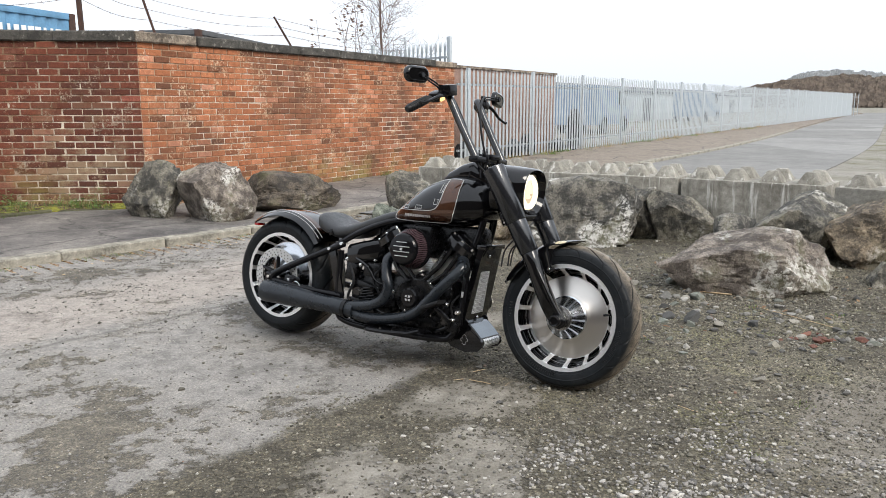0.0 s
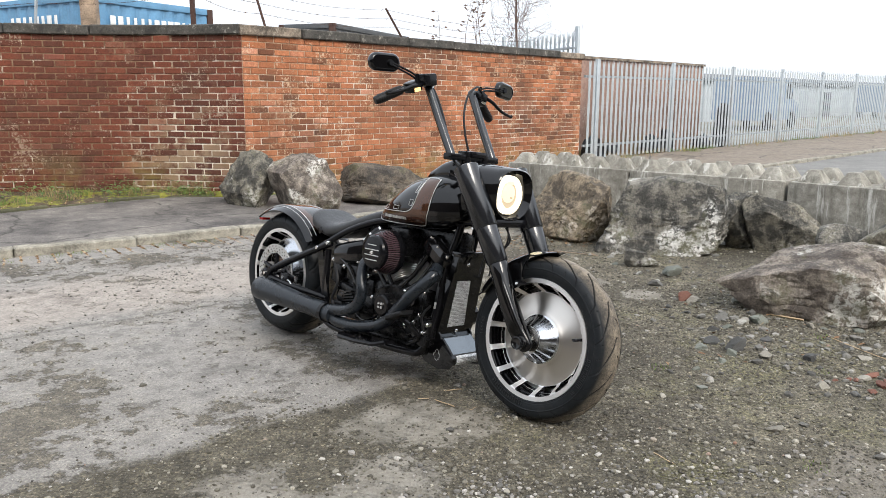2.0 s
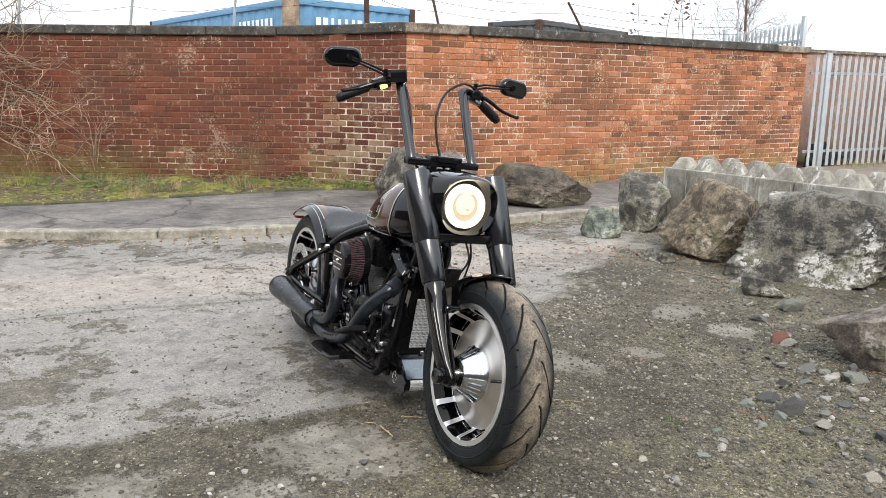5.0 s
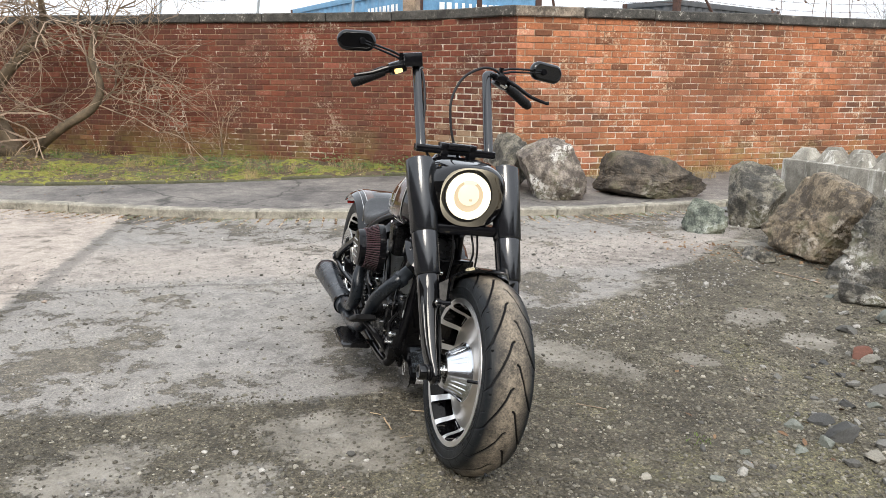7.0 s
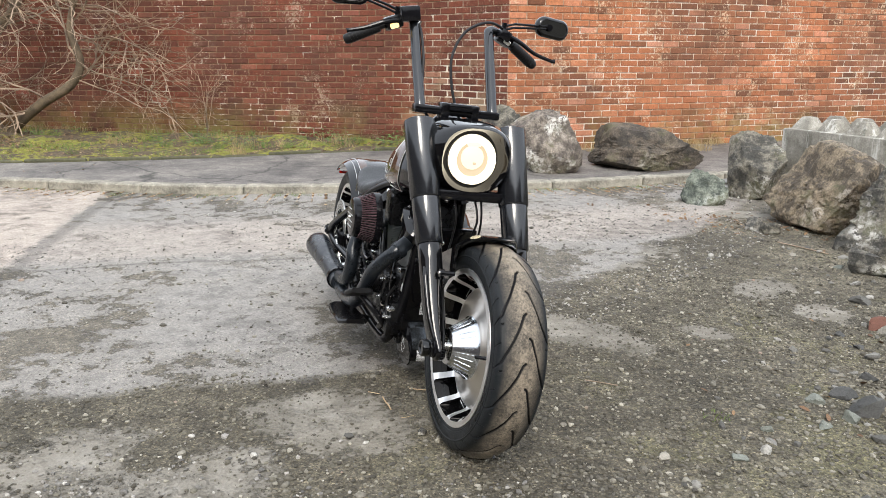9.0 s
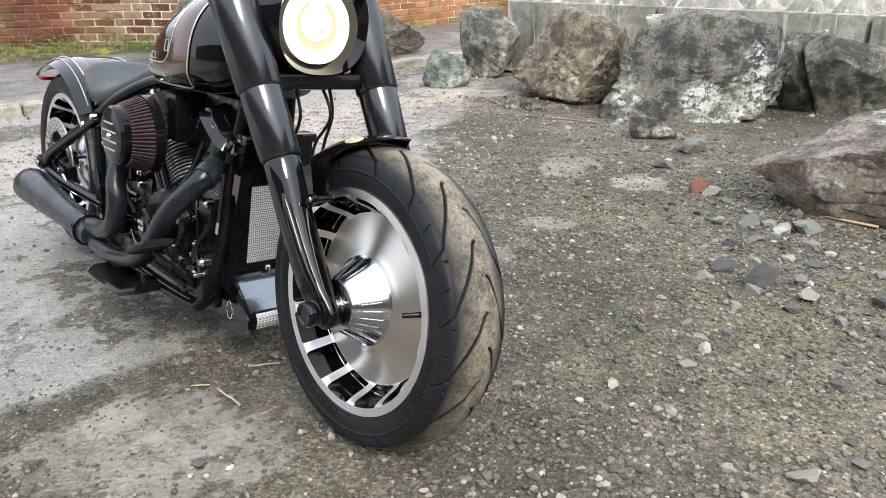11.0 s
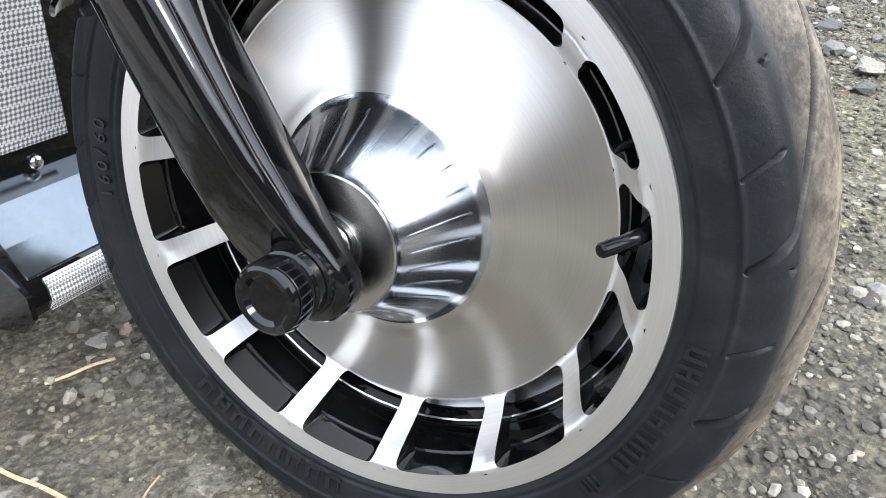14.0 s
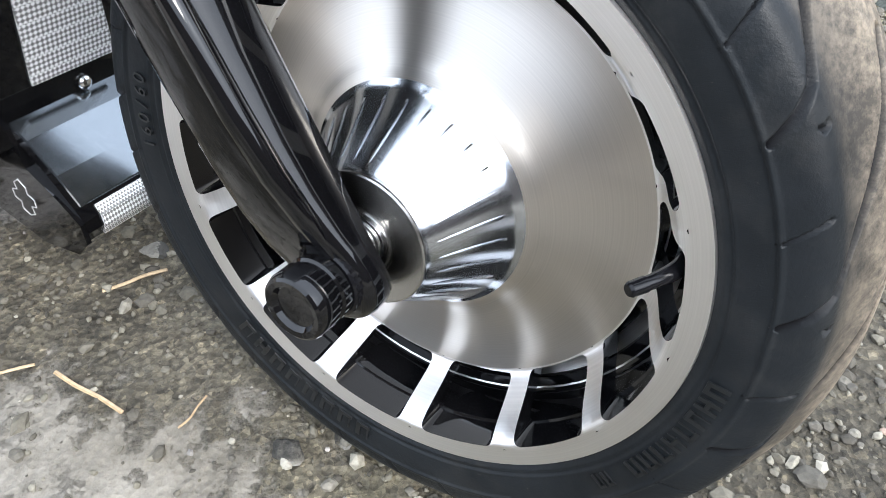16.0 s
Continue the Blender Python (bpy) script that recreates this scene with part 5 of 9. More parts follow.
# front mudguard: a thin shell that runs out to a point over the tyre
bm = fresh()
rings = []
for i in range(56):
    a = radians(83.5 + (158 - 83.5) * i / 55)
    reach = max(0.02, min(1.0, (i / 17) ** 0.62)) * (1.0 if i < 48 else 1 - 0.25 * ((i - 47) / 8) ** 2)
    lift = 0.004 * max(0.0, 1 - i / 10)
    ring = []
    for r0, side in ((0.3385, 1), (0.3352, -1)):
        for v in np.linspace(-1, 1, 25) * side:
            w = v * reach
            r = r0 + lift - 0.040 * abs(w) ** 2.4 - 0.012 * abs(w) ** 8
            ring.append(FRONT + Vector((math.cos(a) * r, w * (0.0995 if side > 0 else 0.0970), math.sin(a) * r)))
    rings.append(ring)
loft(bm, rings)
guard = part("front_mudguard", fixed(bm), M_GLOSS, bike, "short gloss black front mudguard", smooth=60)
guard.matrix_basis = STEER @ Matrix.Translation(-FRONT)
for s in (-1, 1):
    bm = fresh()
    pts = [FRONT + Vector((math.cos(radians(a)) * r, s * 0.099, math.sin(radians(a)) * r)) for r, a in ((0.300, 101), (0.282, 104.2), (0.265, 105.6), (0.245, 106.6), (0.225, 107.2), (0.214, 108.2), (0.208, 110), (0.205, 114), (0.205, 118), (0.208, 122), (0.220, 126), (0.26, 129), (0.305, 130))]
    plate(bm, pts, (0, 0, 0), (0, s * 0.008, 0))
    part("bracket", fixed(bm), M_GLOSS, guard)
    bm = fresh()
    boss = FRONT + Vector((-0.058, s * 0.142, 0.2050))
    tube(bm, [boss + Vector((0.004, -s * 0.040, 0.002)), boss + Vector((0, -s * 0.008, 0)), boss + Vector((0, -s * 0.007, 0)), boss + Vector((0, s * 0.006, 0))], [0.007, 0.007, 0.0115, 0.0115], 18)
    part("bolt_boss", bm, M_SATIN, guard)
    bm = fresh()
    lathe(bm, [(0.0, s * 0.010), (0.0045, s * 0.010), (0.006, s * 0.008), (0.006, 0.0)], 14, boss)
    part("bolt", bm, M_CHROME, guard)
bm = fresh()
r = bmesh.ops.create_uvsphere(bm, u_segments=20, v_segments=8, radius=1)
for v in bm.verts:
    v.co = FRONT + Matrix.Rotation(radians(-9), 3, "Y") @ (Matrix.Rotation(radians(27), 3, "X") @ Vector((v.co.x * 0.027, v.co.y * 0.0145, v.co.z * 0.0025)) + Vector((0, -0.0595, 0.3285)))
part("badge", bm, M_STRAWGOLD, guard, "small pale gold oval badge")

# headlight nacelle
def rounded(x, cy, cz, w, h, k=3.2, n=40, top=1.0, skew=0.0):
    out = []
    for i in range(n):
        a = 2 * math.pi * i / n
        c, s = math.cos(a), math.sin(a)
        y = math.copysign(abs(c) ** (2 / k), c) * w
        z = math.copysign(abs(s) ** (2 / k), s) * h
        y *= 1 + (top - 1) * (z / h) * 0.5
        out.append(Vector((x + skew * z, cy + y, cz + z)))
    return out


bm = fresh()
loft(bm, [rounded(1.20, 0, 0.855, 0.110, 0.100, 3), rounded(1.225, 0, 0.855, 0.150, 0.112, 3.4, top=1.05), rounded(1.29, 0, 0.852, 0.146, 0.112, 3.0, top=1.12, skew=0.02), rounded(1.345, 0, 0.850, 0.128, 0.108, 2.7, top=1.10, skew=0.05), rounded(1.372, 0, 0.849, 0.115, 0.104, 2.6, top=1.08, skew=0.08), rounded(1.378, 0, 0.849, 0.109, 0.099, 2.5, top=1.06, skew=0.08), rounded(1.362, 0, 0.849, 0.100, 0.093, 2.2, skew=0.06), rounded(1.338, 0, 0.849, 0.086, 0.086, 2.0, skew=0.0)], caps=True)
nacelle = part("headlight_nacelle", fixed(bm), M_GLOSS, bike, "gloss black headlight nacelle", smooth=50)


def lamp_ring(profile, material, name, label):
    bm = fresh()
    lathe(bm, profile, 64)
    for v in bm.verts:
        v.co = Vector((1.348 - v.co.y, v.co.x * 0.90, 0.849 + v.co.z * 0.92))
    return part(name, fixed(bm), material, nacelle, label, smooth=40)


lamp_ring([(0.086, 0.014), (0.084, -0.008), (0.079, -0.012), (0.060, -0.006), (0.058, 0.004)], M_LAMP, "lamp_ring", "glowing ring of the lit headlight")
lamp_ring([(0.059, 0.004), (0.056, 0.004), (0.050, 0.007), (0.0, 0.008)], M_LAMP_CORE, "lamp_core", "amber gap inside the lit headlight")
bm = fresh()
lathe(bm, [(0.041, 0.006), (0.040, -0.001), (0.034, -0.005), (0.0, -0.006)], 48)
for v in bm.verts:
    v.co = Vector((1.348 - v.co.y, v.co.x * 0.90, 0.855 + v.co.z * 0.92))
part("projector_lens", fixed(bm), M_LAMP_MID, nacelle, "bright round projector lens", smooth=40)
bm = fresh()
box(bm, (1.358, 0.004, 0.838), (0.006, 0.010, 0.008), 0.002)
part("reflector", bm, M_LAMP_CORE, nacelle, "small dark reflector block")
bm = fresh()
box(bm, (1.348, 0.0, 0.899), (0.010, 0.046, 0.018), 0.005)
part("upper_lens", bm, M_LAMP_MID, nacelle, "bright upper lens of the headlight", smooth=40)

# clamps, neck and cables behind the front wheel
bm = fresh()
box(bm, (1.325, 0, 0.735), (0.085, 0.29, 0.035), 0.012)
part("lower_clamp", bm, M_SATIN, bike)
bm = fresh()
tube(bm, [(1.165, 0, 0.90), (1.265, 0, 0.70)], 0.035, 20)
part("steering_head", bm, M_SATIN, bike)
for y0, bend in ((-0.03, 0.03), (0.035, 0.05), (0.06, 0.02)):
    bm = fresh()
    pipe(bm, [(1.30, y0, 0.74), (1.29 + bend, y0 + 0.01, 0.66), (1.25, y0 + 0.03, 0.58), (1.24, y0 + 0.02, 0.50)], 0.0038, 8)
    part("cable", bm, M_RUBBER, bike, "black cable below the headlight")

# handlebars
bars = {}
for s in (-1, 1):
    bm = fresh()
    pipe(bm, [(1.130, s * 0.128, 0.985), (1.126, s * 0.128, 1.00), (1.05, s * 0.132, 1.13), (0.985, s * 0.136, 1.245), (0.968, s * 0.140, 1.268), (0.960, s * 0.165, 1.272), (0.945, s * 0.215, 1.25)], [0.018, 0.018, 0.0175, 0.017, 0.016, 0.014, 0.0125], 18, 6)
    bars[s] = part("handlebar", bm, M_SHROUD, bike, "tall satin black handlebar", smooth=50)
    bm = fresh()
    tube(bm, [(0.945, s * 0.215, 1.25), (0.935, s * 0.245, 1.235), (0.933, s * 0.248, 1.2335), (0.902, s * 0.350, 1.178), (0.900, s * 0.355, 1.175)], [0.0125, 0.0125, 0.0185, 0.0175, 0.014], 18)
    grip = part("grip", bm, M_RUBBER, bars[s], "ribbed black rubber grip", smooth=40)
    for i in range(9):
        t = 0.15 + i * 0.09
        p, q = Vector((0.933, s * 0.248, 1.2335)), Vector((0.902, s * 0.350, 1.178))
        bm = fresh()
        tube(bm, [p.lerp(q, t - 0.02), p.lerp(q, t + 0.02)], 0.0198, 14)
        part("rib", bm, M_RUBBER, grip)
    # switch housing and master cylinder
    bm = fresh()
    rot = Matrix.Rotation(radians(s * -24), 3, "X")
    box(bm, (0.955, s * 0.205, 1.252), (0.055, 0.062, 0.046), 0.012, rot)
    part("switch_housing", bm, M_SATIN, bars[s], smooth=50)
    bm = fresh()
    if s < 0:
        box(bm, (0.985, -0.160, 1.285), (0.058, 0.068, 0.050), 0.007, Matrix.Rotation(radians(10), 3, "X"))
    else:
        box(bm, (0.975, 0.195, 1.262), (0.045, 0.045, 0.035), 0.007, rot)
    part("master_cylinder", bm, M_SATIN, bars[s], smooth=40)
    # lever
    bm = fresh()
    if s < 0:
        pipe(bm, [(0.985, -0.185, 1.262), (0.993, -0.24, 1.248), (0.985, -0.30, 1.222), (0.978, -0.357, 1.205), (0.977, -0.364, 1.203)], [0.010, 0.009, 0.007, 0.0065, 0.008], 10)
    else:
        pipe(bm, [(0.985, 0.205, 1.262), (1.0, 0.25, 1.243), (1.0, 0.31, 1.213), (1.0, 0.375, 1.196), (1.0, 0.392, 1.196)], [0.009, 0.008, 0.007, 0.006, 0.008], 10)
    part("lever", bm, M_SATIN, bars[s], "black hand lever")
    # running light under the housing
    bm = fresh()
    box(bm, (0.985, s * 0.205, 1.240), (0.012, 0.030, 0.017), 0.005, rot)
    part("indicator", bm, M_AMBER if s < 0 else M_CHROME, bars[s], "small lit indicator" if s < 0 else "small clear indicator")
    # mirror: pill-shaped shell on a slotted stem
    cy, cz = (-0.362, 1.326) if s < 0 else (0.388, 1.312)
    bm = fresh()
    rings = []
    for dx, k in ((-0.013, 0.90), (-0.011, 0.97), (-0.004, 1.0), (0.006, 1.0), (0.013, 0.86), (0.015, 0.72), (0.012, 0.68)):
        ring = []
        for i in range(48):
            a = 2 * math.pi * i / 48
            e = 0.034
            y = math.cos(a) * 0.036 * k + (e if math.cos(a) > 0 else -e)
            z = math.sin(a) * 0.036 * k
            ring.append(Vector((dx, y, z)))
        rings.append(ring)
    loft(bm, rings)
    tilt = Matrix.Rotation(radians(-s * 4), 3, "X") @ Matrix.Rotation(radians(s * 10), 3, "Z")
    for v in bm.verts:
        v.co = tilt @ v.co + Vector((0.945, cy, cz))
    mirror = part("mirror", fixed(bm), M_GLOSS, bike, "pill-shaped black mirror", smooth=40)
    bm = fresh()
    loft(bm, [[tilt @ Vector((-0.0135, (math.cos(2 * math.pi * i / 40) * 0.030 + (0.034 if math.cos(2 * math.pi * i / 40) > 0 else -0.034)), math.sin(2 * math.pi * i / 40) * 0.030)) + Vector((0.945 - d, cy, cz)) for i in range(40)] for d in (0, 0.001)])
    part("glass", fixed(bm), M_CHROME, mirror, "mirror glass")
    for d in (-0.006, 0.006):
        bm = fresh()
        tube(bm, [(0.962, cy - s * 0.018, cz + d * 0.7), (0.968, s * 0.235, 1.300 + d), (0.966, s * 0.196, 1.288 + d)], 0.0042, 8)
        part("stem", bm, M_SATIN, mirror)
    bm = fresh()
    tube(bm, [(0.966, s * 0.196, 1.305), (0.964, s * 0.194, 1.262)], 0.009, 12)
    part("stem_base", bm, M_SATIN, mirror)
    bm = fresh()
    lathe(bm, [(0, -0.008), (0.011, -0.008), (0.013, 0), (0.011, 0.008), (0, 0.008)], 14)
    for v in bm.verts:
        v.co = Vector((0.962 + v.co.y, cy - s * 0.018 + v.co.x, cz + v.co.z))
    part("swivel", bm, M_SATIN, mirror)

bm = fresh()
box(bm, (1.13, 0, 0.982), (0.045, 0.30, 0.028), 0.008)
clamp = part("handlebar_clamp", bm, M_SATIN, bike, "black handlebar clamp bar", smooth=40)
for y in (-0.045, 0.06):
    bm = fresh()
    box(bm, (1.13, y, 0.985), (0.055, 0.03, 0.05), 0.008)
    part("riser", bm, M_SATIN, clamp, smooth=40)
    bm = fresh()
    tube(bm, [(1.13, y, 0.9), (1.13, y, 0.97)], 0.017, 14)
    part("riser_post", bm, M_SATIN, clamp)
bm = fresh()
box(bm, (1.145, 0.005, 0.998), (0.05, 0.085, 0.025), 0.008)
part("gauge", bm, M_SATIN, clamp, smooth=40)
# clutch cable in a high loop, brake line down the other bar
bm = fresh()
pipe(bm, [(0.975, 0.20, 1.262), (0.99, 0.17, 1.288), (1.03, 0.10, 1.290), (1.06, 0.02, 1.245), (1.085, -0.022, 1.165), (1.10, -0.020, 1.08), (1.115, 0.0, 1.0), (1.13, 0.02, 0.95)], 0.0048, 10, 8)
part("clutch_cable", bm, M_RUBBER, bike, "black clutch cable in a high loop")
bm = fresh()
pipe(bm, [(0.985, -0.135, 1.262), (1.0, -0.118, 1.24), (1.05, -0.112, 1.15), (1.10, -0.118, 1.05), (1.125, -0.105, 0.97), (1.16, -0.06, 0.92)], 0.0048, 10, 8)
part("brake_line", bm, M_RUBBER, bike, "black brake line along the handlebar")
bm = fresh()
tube(bm, [(0.985, -0.128, 1.250), (0.985, -0.120, 1.268)], 0.009, 12)
part("banjo_bolt", bm, M_CHROME, bike)

# tank
TANK = [(0.640, 0.672, 0.700, 0.030), (0.70, 0.668, 0.742, 0.085), (0.78, 0.664, 0.805, 0.128), (0.87, 0.664, 0.862, 0.152), (0.96, 0.666, 0.896, 0.160), (1.04, 0.670, 0.908, 0.156), (1.11, 0.682, 0.898, 0.138), (1.17, 0.706, 0.868, 0.105), (1.20, 0.735, 0.835, 0.06)]
TS = spline([(a[0], a[1], a[2]) for a in TANK], 8)
TW = spline([(a[0], a[3], 0) for a in TANK], 8)


def tank_ring(k, grow=0.0):
    x, zb, zt = TS[k]
    w = max(0.004, TW[k].y) + grow
    mid, h = zb + (zt - zb) * 0.40, None
    ring = []
    for i in range(48):
        a = 2 * math.pi * i / 48
        c, s = math.cos(a), math.sin(a)
        y = math.copysign(abs(c) ** 0.78, c) * w
        h = (zt - mid) if s > 0 else (mid - zb)
        z = mid + math.copysign(abs(s) ** (0.95 if s > 0 else 0.62), s) * (h + grow)
        ring.append(Vector((x, y, z)))
    return ring


bm = fresh()
loft(bm, [tank_ring(k) for k in range(len(TS))])
tank = part("fuel_tank", fixed(bm), M_GLOSS, bike, "gloss black teardrop fuel tank", smooth=70)


def tank_skin(x, z, s, out):
    """A point on the tank's side at x and height z, lifted off by out."""
    k = min(range(len(TS)), key=lambda i: abs(TS[i].x - x))
    j = min(len(TS) - 1, k + 1) if TS[k].x < x else max(0, k - 1)
    t = 0 if TS[j].x == TS[k].x else (x - TS[k].x) / (TS[j].x - TS[k].x)
    zb, zt, w = (TS[k].y + (TS[j].y - TS[k].y) * t), (TS[k].z + (TS[j].z - TS[k].z) * t), TW[k].y + (TW[j].y - TW[k].y) * t
    mid = zb + (zt - zb) * 0.40
    h = (zt - mid) if z > mid else (mid - zb)
    sn = min(0.999, abs(z - mid) / h) ** (1 / (0.95 if z > mid else 0.62))
    y = math.cos(math.asin(min(1, sn))) ** 0.78 * w
    n = Vector((0, y / max(w, 0.01) ** 1, 0.6 * (z - mid) / h)).normalized()
    return Vector((x, s * (y + out * n.y), z + out * n.z))


OUTER = [(0.668, 0.700), (0.672, 0.686), (0.70, 0.681), (0.80, 0.680), (0.90, 0.681), (1.0, 0.684), (1.035, 0.70), (1.055, 0.745), (1.065, 0.80), (1.068, 0.85), (1.066, 0.882)]
INNER = [(0.695, 0.722), (0.70, 0.728), (0.74, 0.731), (0.80, 0.732), (0.88, 0.734), (0.935, 0.738), (0.965, 0.755), (0.982, 0.79), (0.990, 0.83), (0.994, 0.86), (0.994, 0.885)]
for s in (-1, 1):
    o = spline([(x, z, 0) for x, z in OUTER], 6)
    i_ = spline([(x, z, 0) for x, z in INNER], 6)
    bm = fresh()
    grid = [[bm.verts.new(tank_skin(p.x + (q.x - p.x) * t, p.y + (q.y - p.y) * t, s, 0.0022)) for t in np.linspace(0, 1, 8)] for p, q in zip(o, i_)]
    for a, b in zip(grid, grid[1:]):
        for k in range(7):
            bm.faces.new((a[k], a[k + 1], b[k + 1], b[k]) if s < 0 else (a[k], b[k], b[k + 1], a[k + 1]))
    part("paint_panel", bm, M_BROWN, tank, "metallic brown painted panel", smooth=60)
    for line in (o, i_):
        bm = fresh()
        tube(bm, [tank_skin(p.x, p.y, s, 0.0026) for p in line], 0.0017, 6)
        part("pinstripe", bm, M_SILVERLINE, tank, "silver pinstripe")
    top_line = [(0.668, 0.700), (0.72, 0.752), (0.80, 0.812), (0.88, 0.853), (0.96, 0.878), (1.02, 0.886), (1.066, 0.882)]
    bm = fresh()
    tube(bm, [tank_skin(p.x, p.y, s, 0.0026) for p in spline([(x, z, 0) for x, z in top_line], 6)], 0.0017, 6)
    part("pinstripe", bm, M_SILVERLINE, tank, "silver pinstripe")
    # short marks inside the panel and a row of bars for the maker's name
    for x0, x1, z0, z1 in ((0.745, 0.785, 0.738, 0.752), (0.835, 0.875, 0.741, 0.756), (0.945, 0.965, 0.765, 0.79), (0.968, 0.980, 0.82, 0.862)):
        bm = fresh()
        tube(bm, [tank_skin(x, z, s, 0.0026) for x, z in ((x0, z0), (x1, z0), (x1 + 0.006, z1), (x0 + 0.006, z1), (x0, z0))], 0.0013, 6)
        part("pinstripe", bm, M_SILVERLINE, tank)
    for k in range(14):
        x = 0.765 + k * 0.0118
        bm = fresh()
        plate(bm, [tank_skin(x + dx, z, s, 0.0028) for dx, z in ((0, 0.702), (0.0085, 0.702), (0.0085, 0.713), (0, 0.713))], (0, 0, 0), (0, s * 0.001, 0))
        part("maker_mark", fixed(bm), M_SILVERLINE, tank, smooth=0)
bm = fresh()
loft(bm, [rounded(x, 0, z, w, h, 2.6) for x, z, w, h in ((0.90, 0.868, 0.03, 0.012), (0.95, 0.895, 0.055, 0.03), (1.02, 0.918, 0.06, 0.045), (1.075, 0.925, 0.058, 0.052), (1.12, 0.905, 0.05, 0.05), (1.16, 0.87, 0.04, 0.04))])
dash = part("dash_console", fixed(bm), M_GLOSS, bike, "gloss black console on the tank", smooth=50)
bm = fresh()
tube(bm, [(1.065, -0.058, 0.90), (1.075, -0.05, 0.955), (1.078, 0, 0.978), (1.075, 0.05, 0.955), (1.065, 0.058, 0.90)], 0.004, 8)
part("trim", bm, M_SATIN, dash)

# seat
SEAT = [(0.185, 0.640, 0.020, 0.02), (0.20, 0.635, 0.085, 0.040), (0.235, 0.628, 0.120, 0.050), (0.30, 0.605, 0.138, 0.046), (0.37, 0.590, 0.140, 0.040), (0.45, 0.605, 0.120, 0.038), (0.53, 0.640, 0.090, 0.036), (0.61, 0.672, 0.070, 0.034), (0.67, 0.692, 0.058, 0.026), (0.69, 0.695, 0.02, 0.01)]
ss = spline([(a[0], a[1], 0) for a in SEAT], 5)
sw = spline([(a[2], a[3], 0) for a in SEAT], 5)
bm = fresh()
loft(bm, [rounded(p.x, 0, p.y, max(0.01, w.x), max(0.006, w.y), 2.8) for p, w in zip(ss, sw)])
seat = part("seat", fixed(bm), M_LEATHER, bike, "low black leather solo seat", smooth=70)
bm = fresh()
box(bm, (0.33, -0.141, 0.585), (0.028, 0.004, 0.028), 0.001, Matrix.Rotation(radians(-20), 3, "Y"))
part("tag", bm, M_SATIN, seat, "small black tag on the seat's side")

# rear mudguard with struts
bm = fresh()
rings = []
for i in range(28):
    a = radians(36 + (122 - 36) * i / 27)
    ring = []
    for grow, order in ((0.0, 1), (-0.005, -1)):
        for v in np.linspace(-order, order, 17):
            r = 0.352 + grow - 0.032 * abs(v) ** 4
            ring.append(REAR + Vector((math.cos(a) * r, v * (0.138 + grow), math.sin(a) * r)))
    rings.append(ring)
loft(bm, rings)
rear_guard = part("rear_mudguard", fixed(bm), M_GLOSS, bike, "gloss black rear mudguard with silver pinstripes", smooth=55)
for v, w in ((-0.62, 0.0022), (-0.78, 0.0015), (0.62, 0.0022)):
    bm = fresh()
    pts = []
    for i in range(24):
        a = radians(40 + (120 - 40) * i / 23)
        r = 0.3535 - 0.032 * abs(v) ** 4
        pts.append(REAR + Vector((math.cos(a) * r, v * 0.138, math.sin(a) * r)))
    tube(bm, pts, w, 6)
    part("pinstripe", bm, M_SILVERLINE, rear_guard, "silver pinstripe")
bm = fresh()
grid = []
for i in range(20):
    a = radians(44 + (118 - 44) * i / 19)
    row = []
    for v in np.linspace(-0.60, -0.34, 5):
        r = 0.3532 - 0.032 * abs(v) ** 4
        row.append(bm.verts.new(REAR + Vector((math.cos(a) * r, v * 0.138, math.sin(a) * r))))
    grid.append(row)
for a, b in zip(grid, grid[1:]):
    for k in range(4):
        bm.faces.new((a[k], b[k], b[k + 1], a[k + 1]))
part("paint_panel", fixed(bm), M_BROWN, rear_guard, "metallic brown painted band", smooth=60)
bm = fresh()
box(bm, REAR + Vector((-0.17, -0.10, 0.262)), (0.03, 0.05, 0.014), 0.004)
part("tail_light", bm, M_RED, rear_guard, "small red tail light under the mudguard")

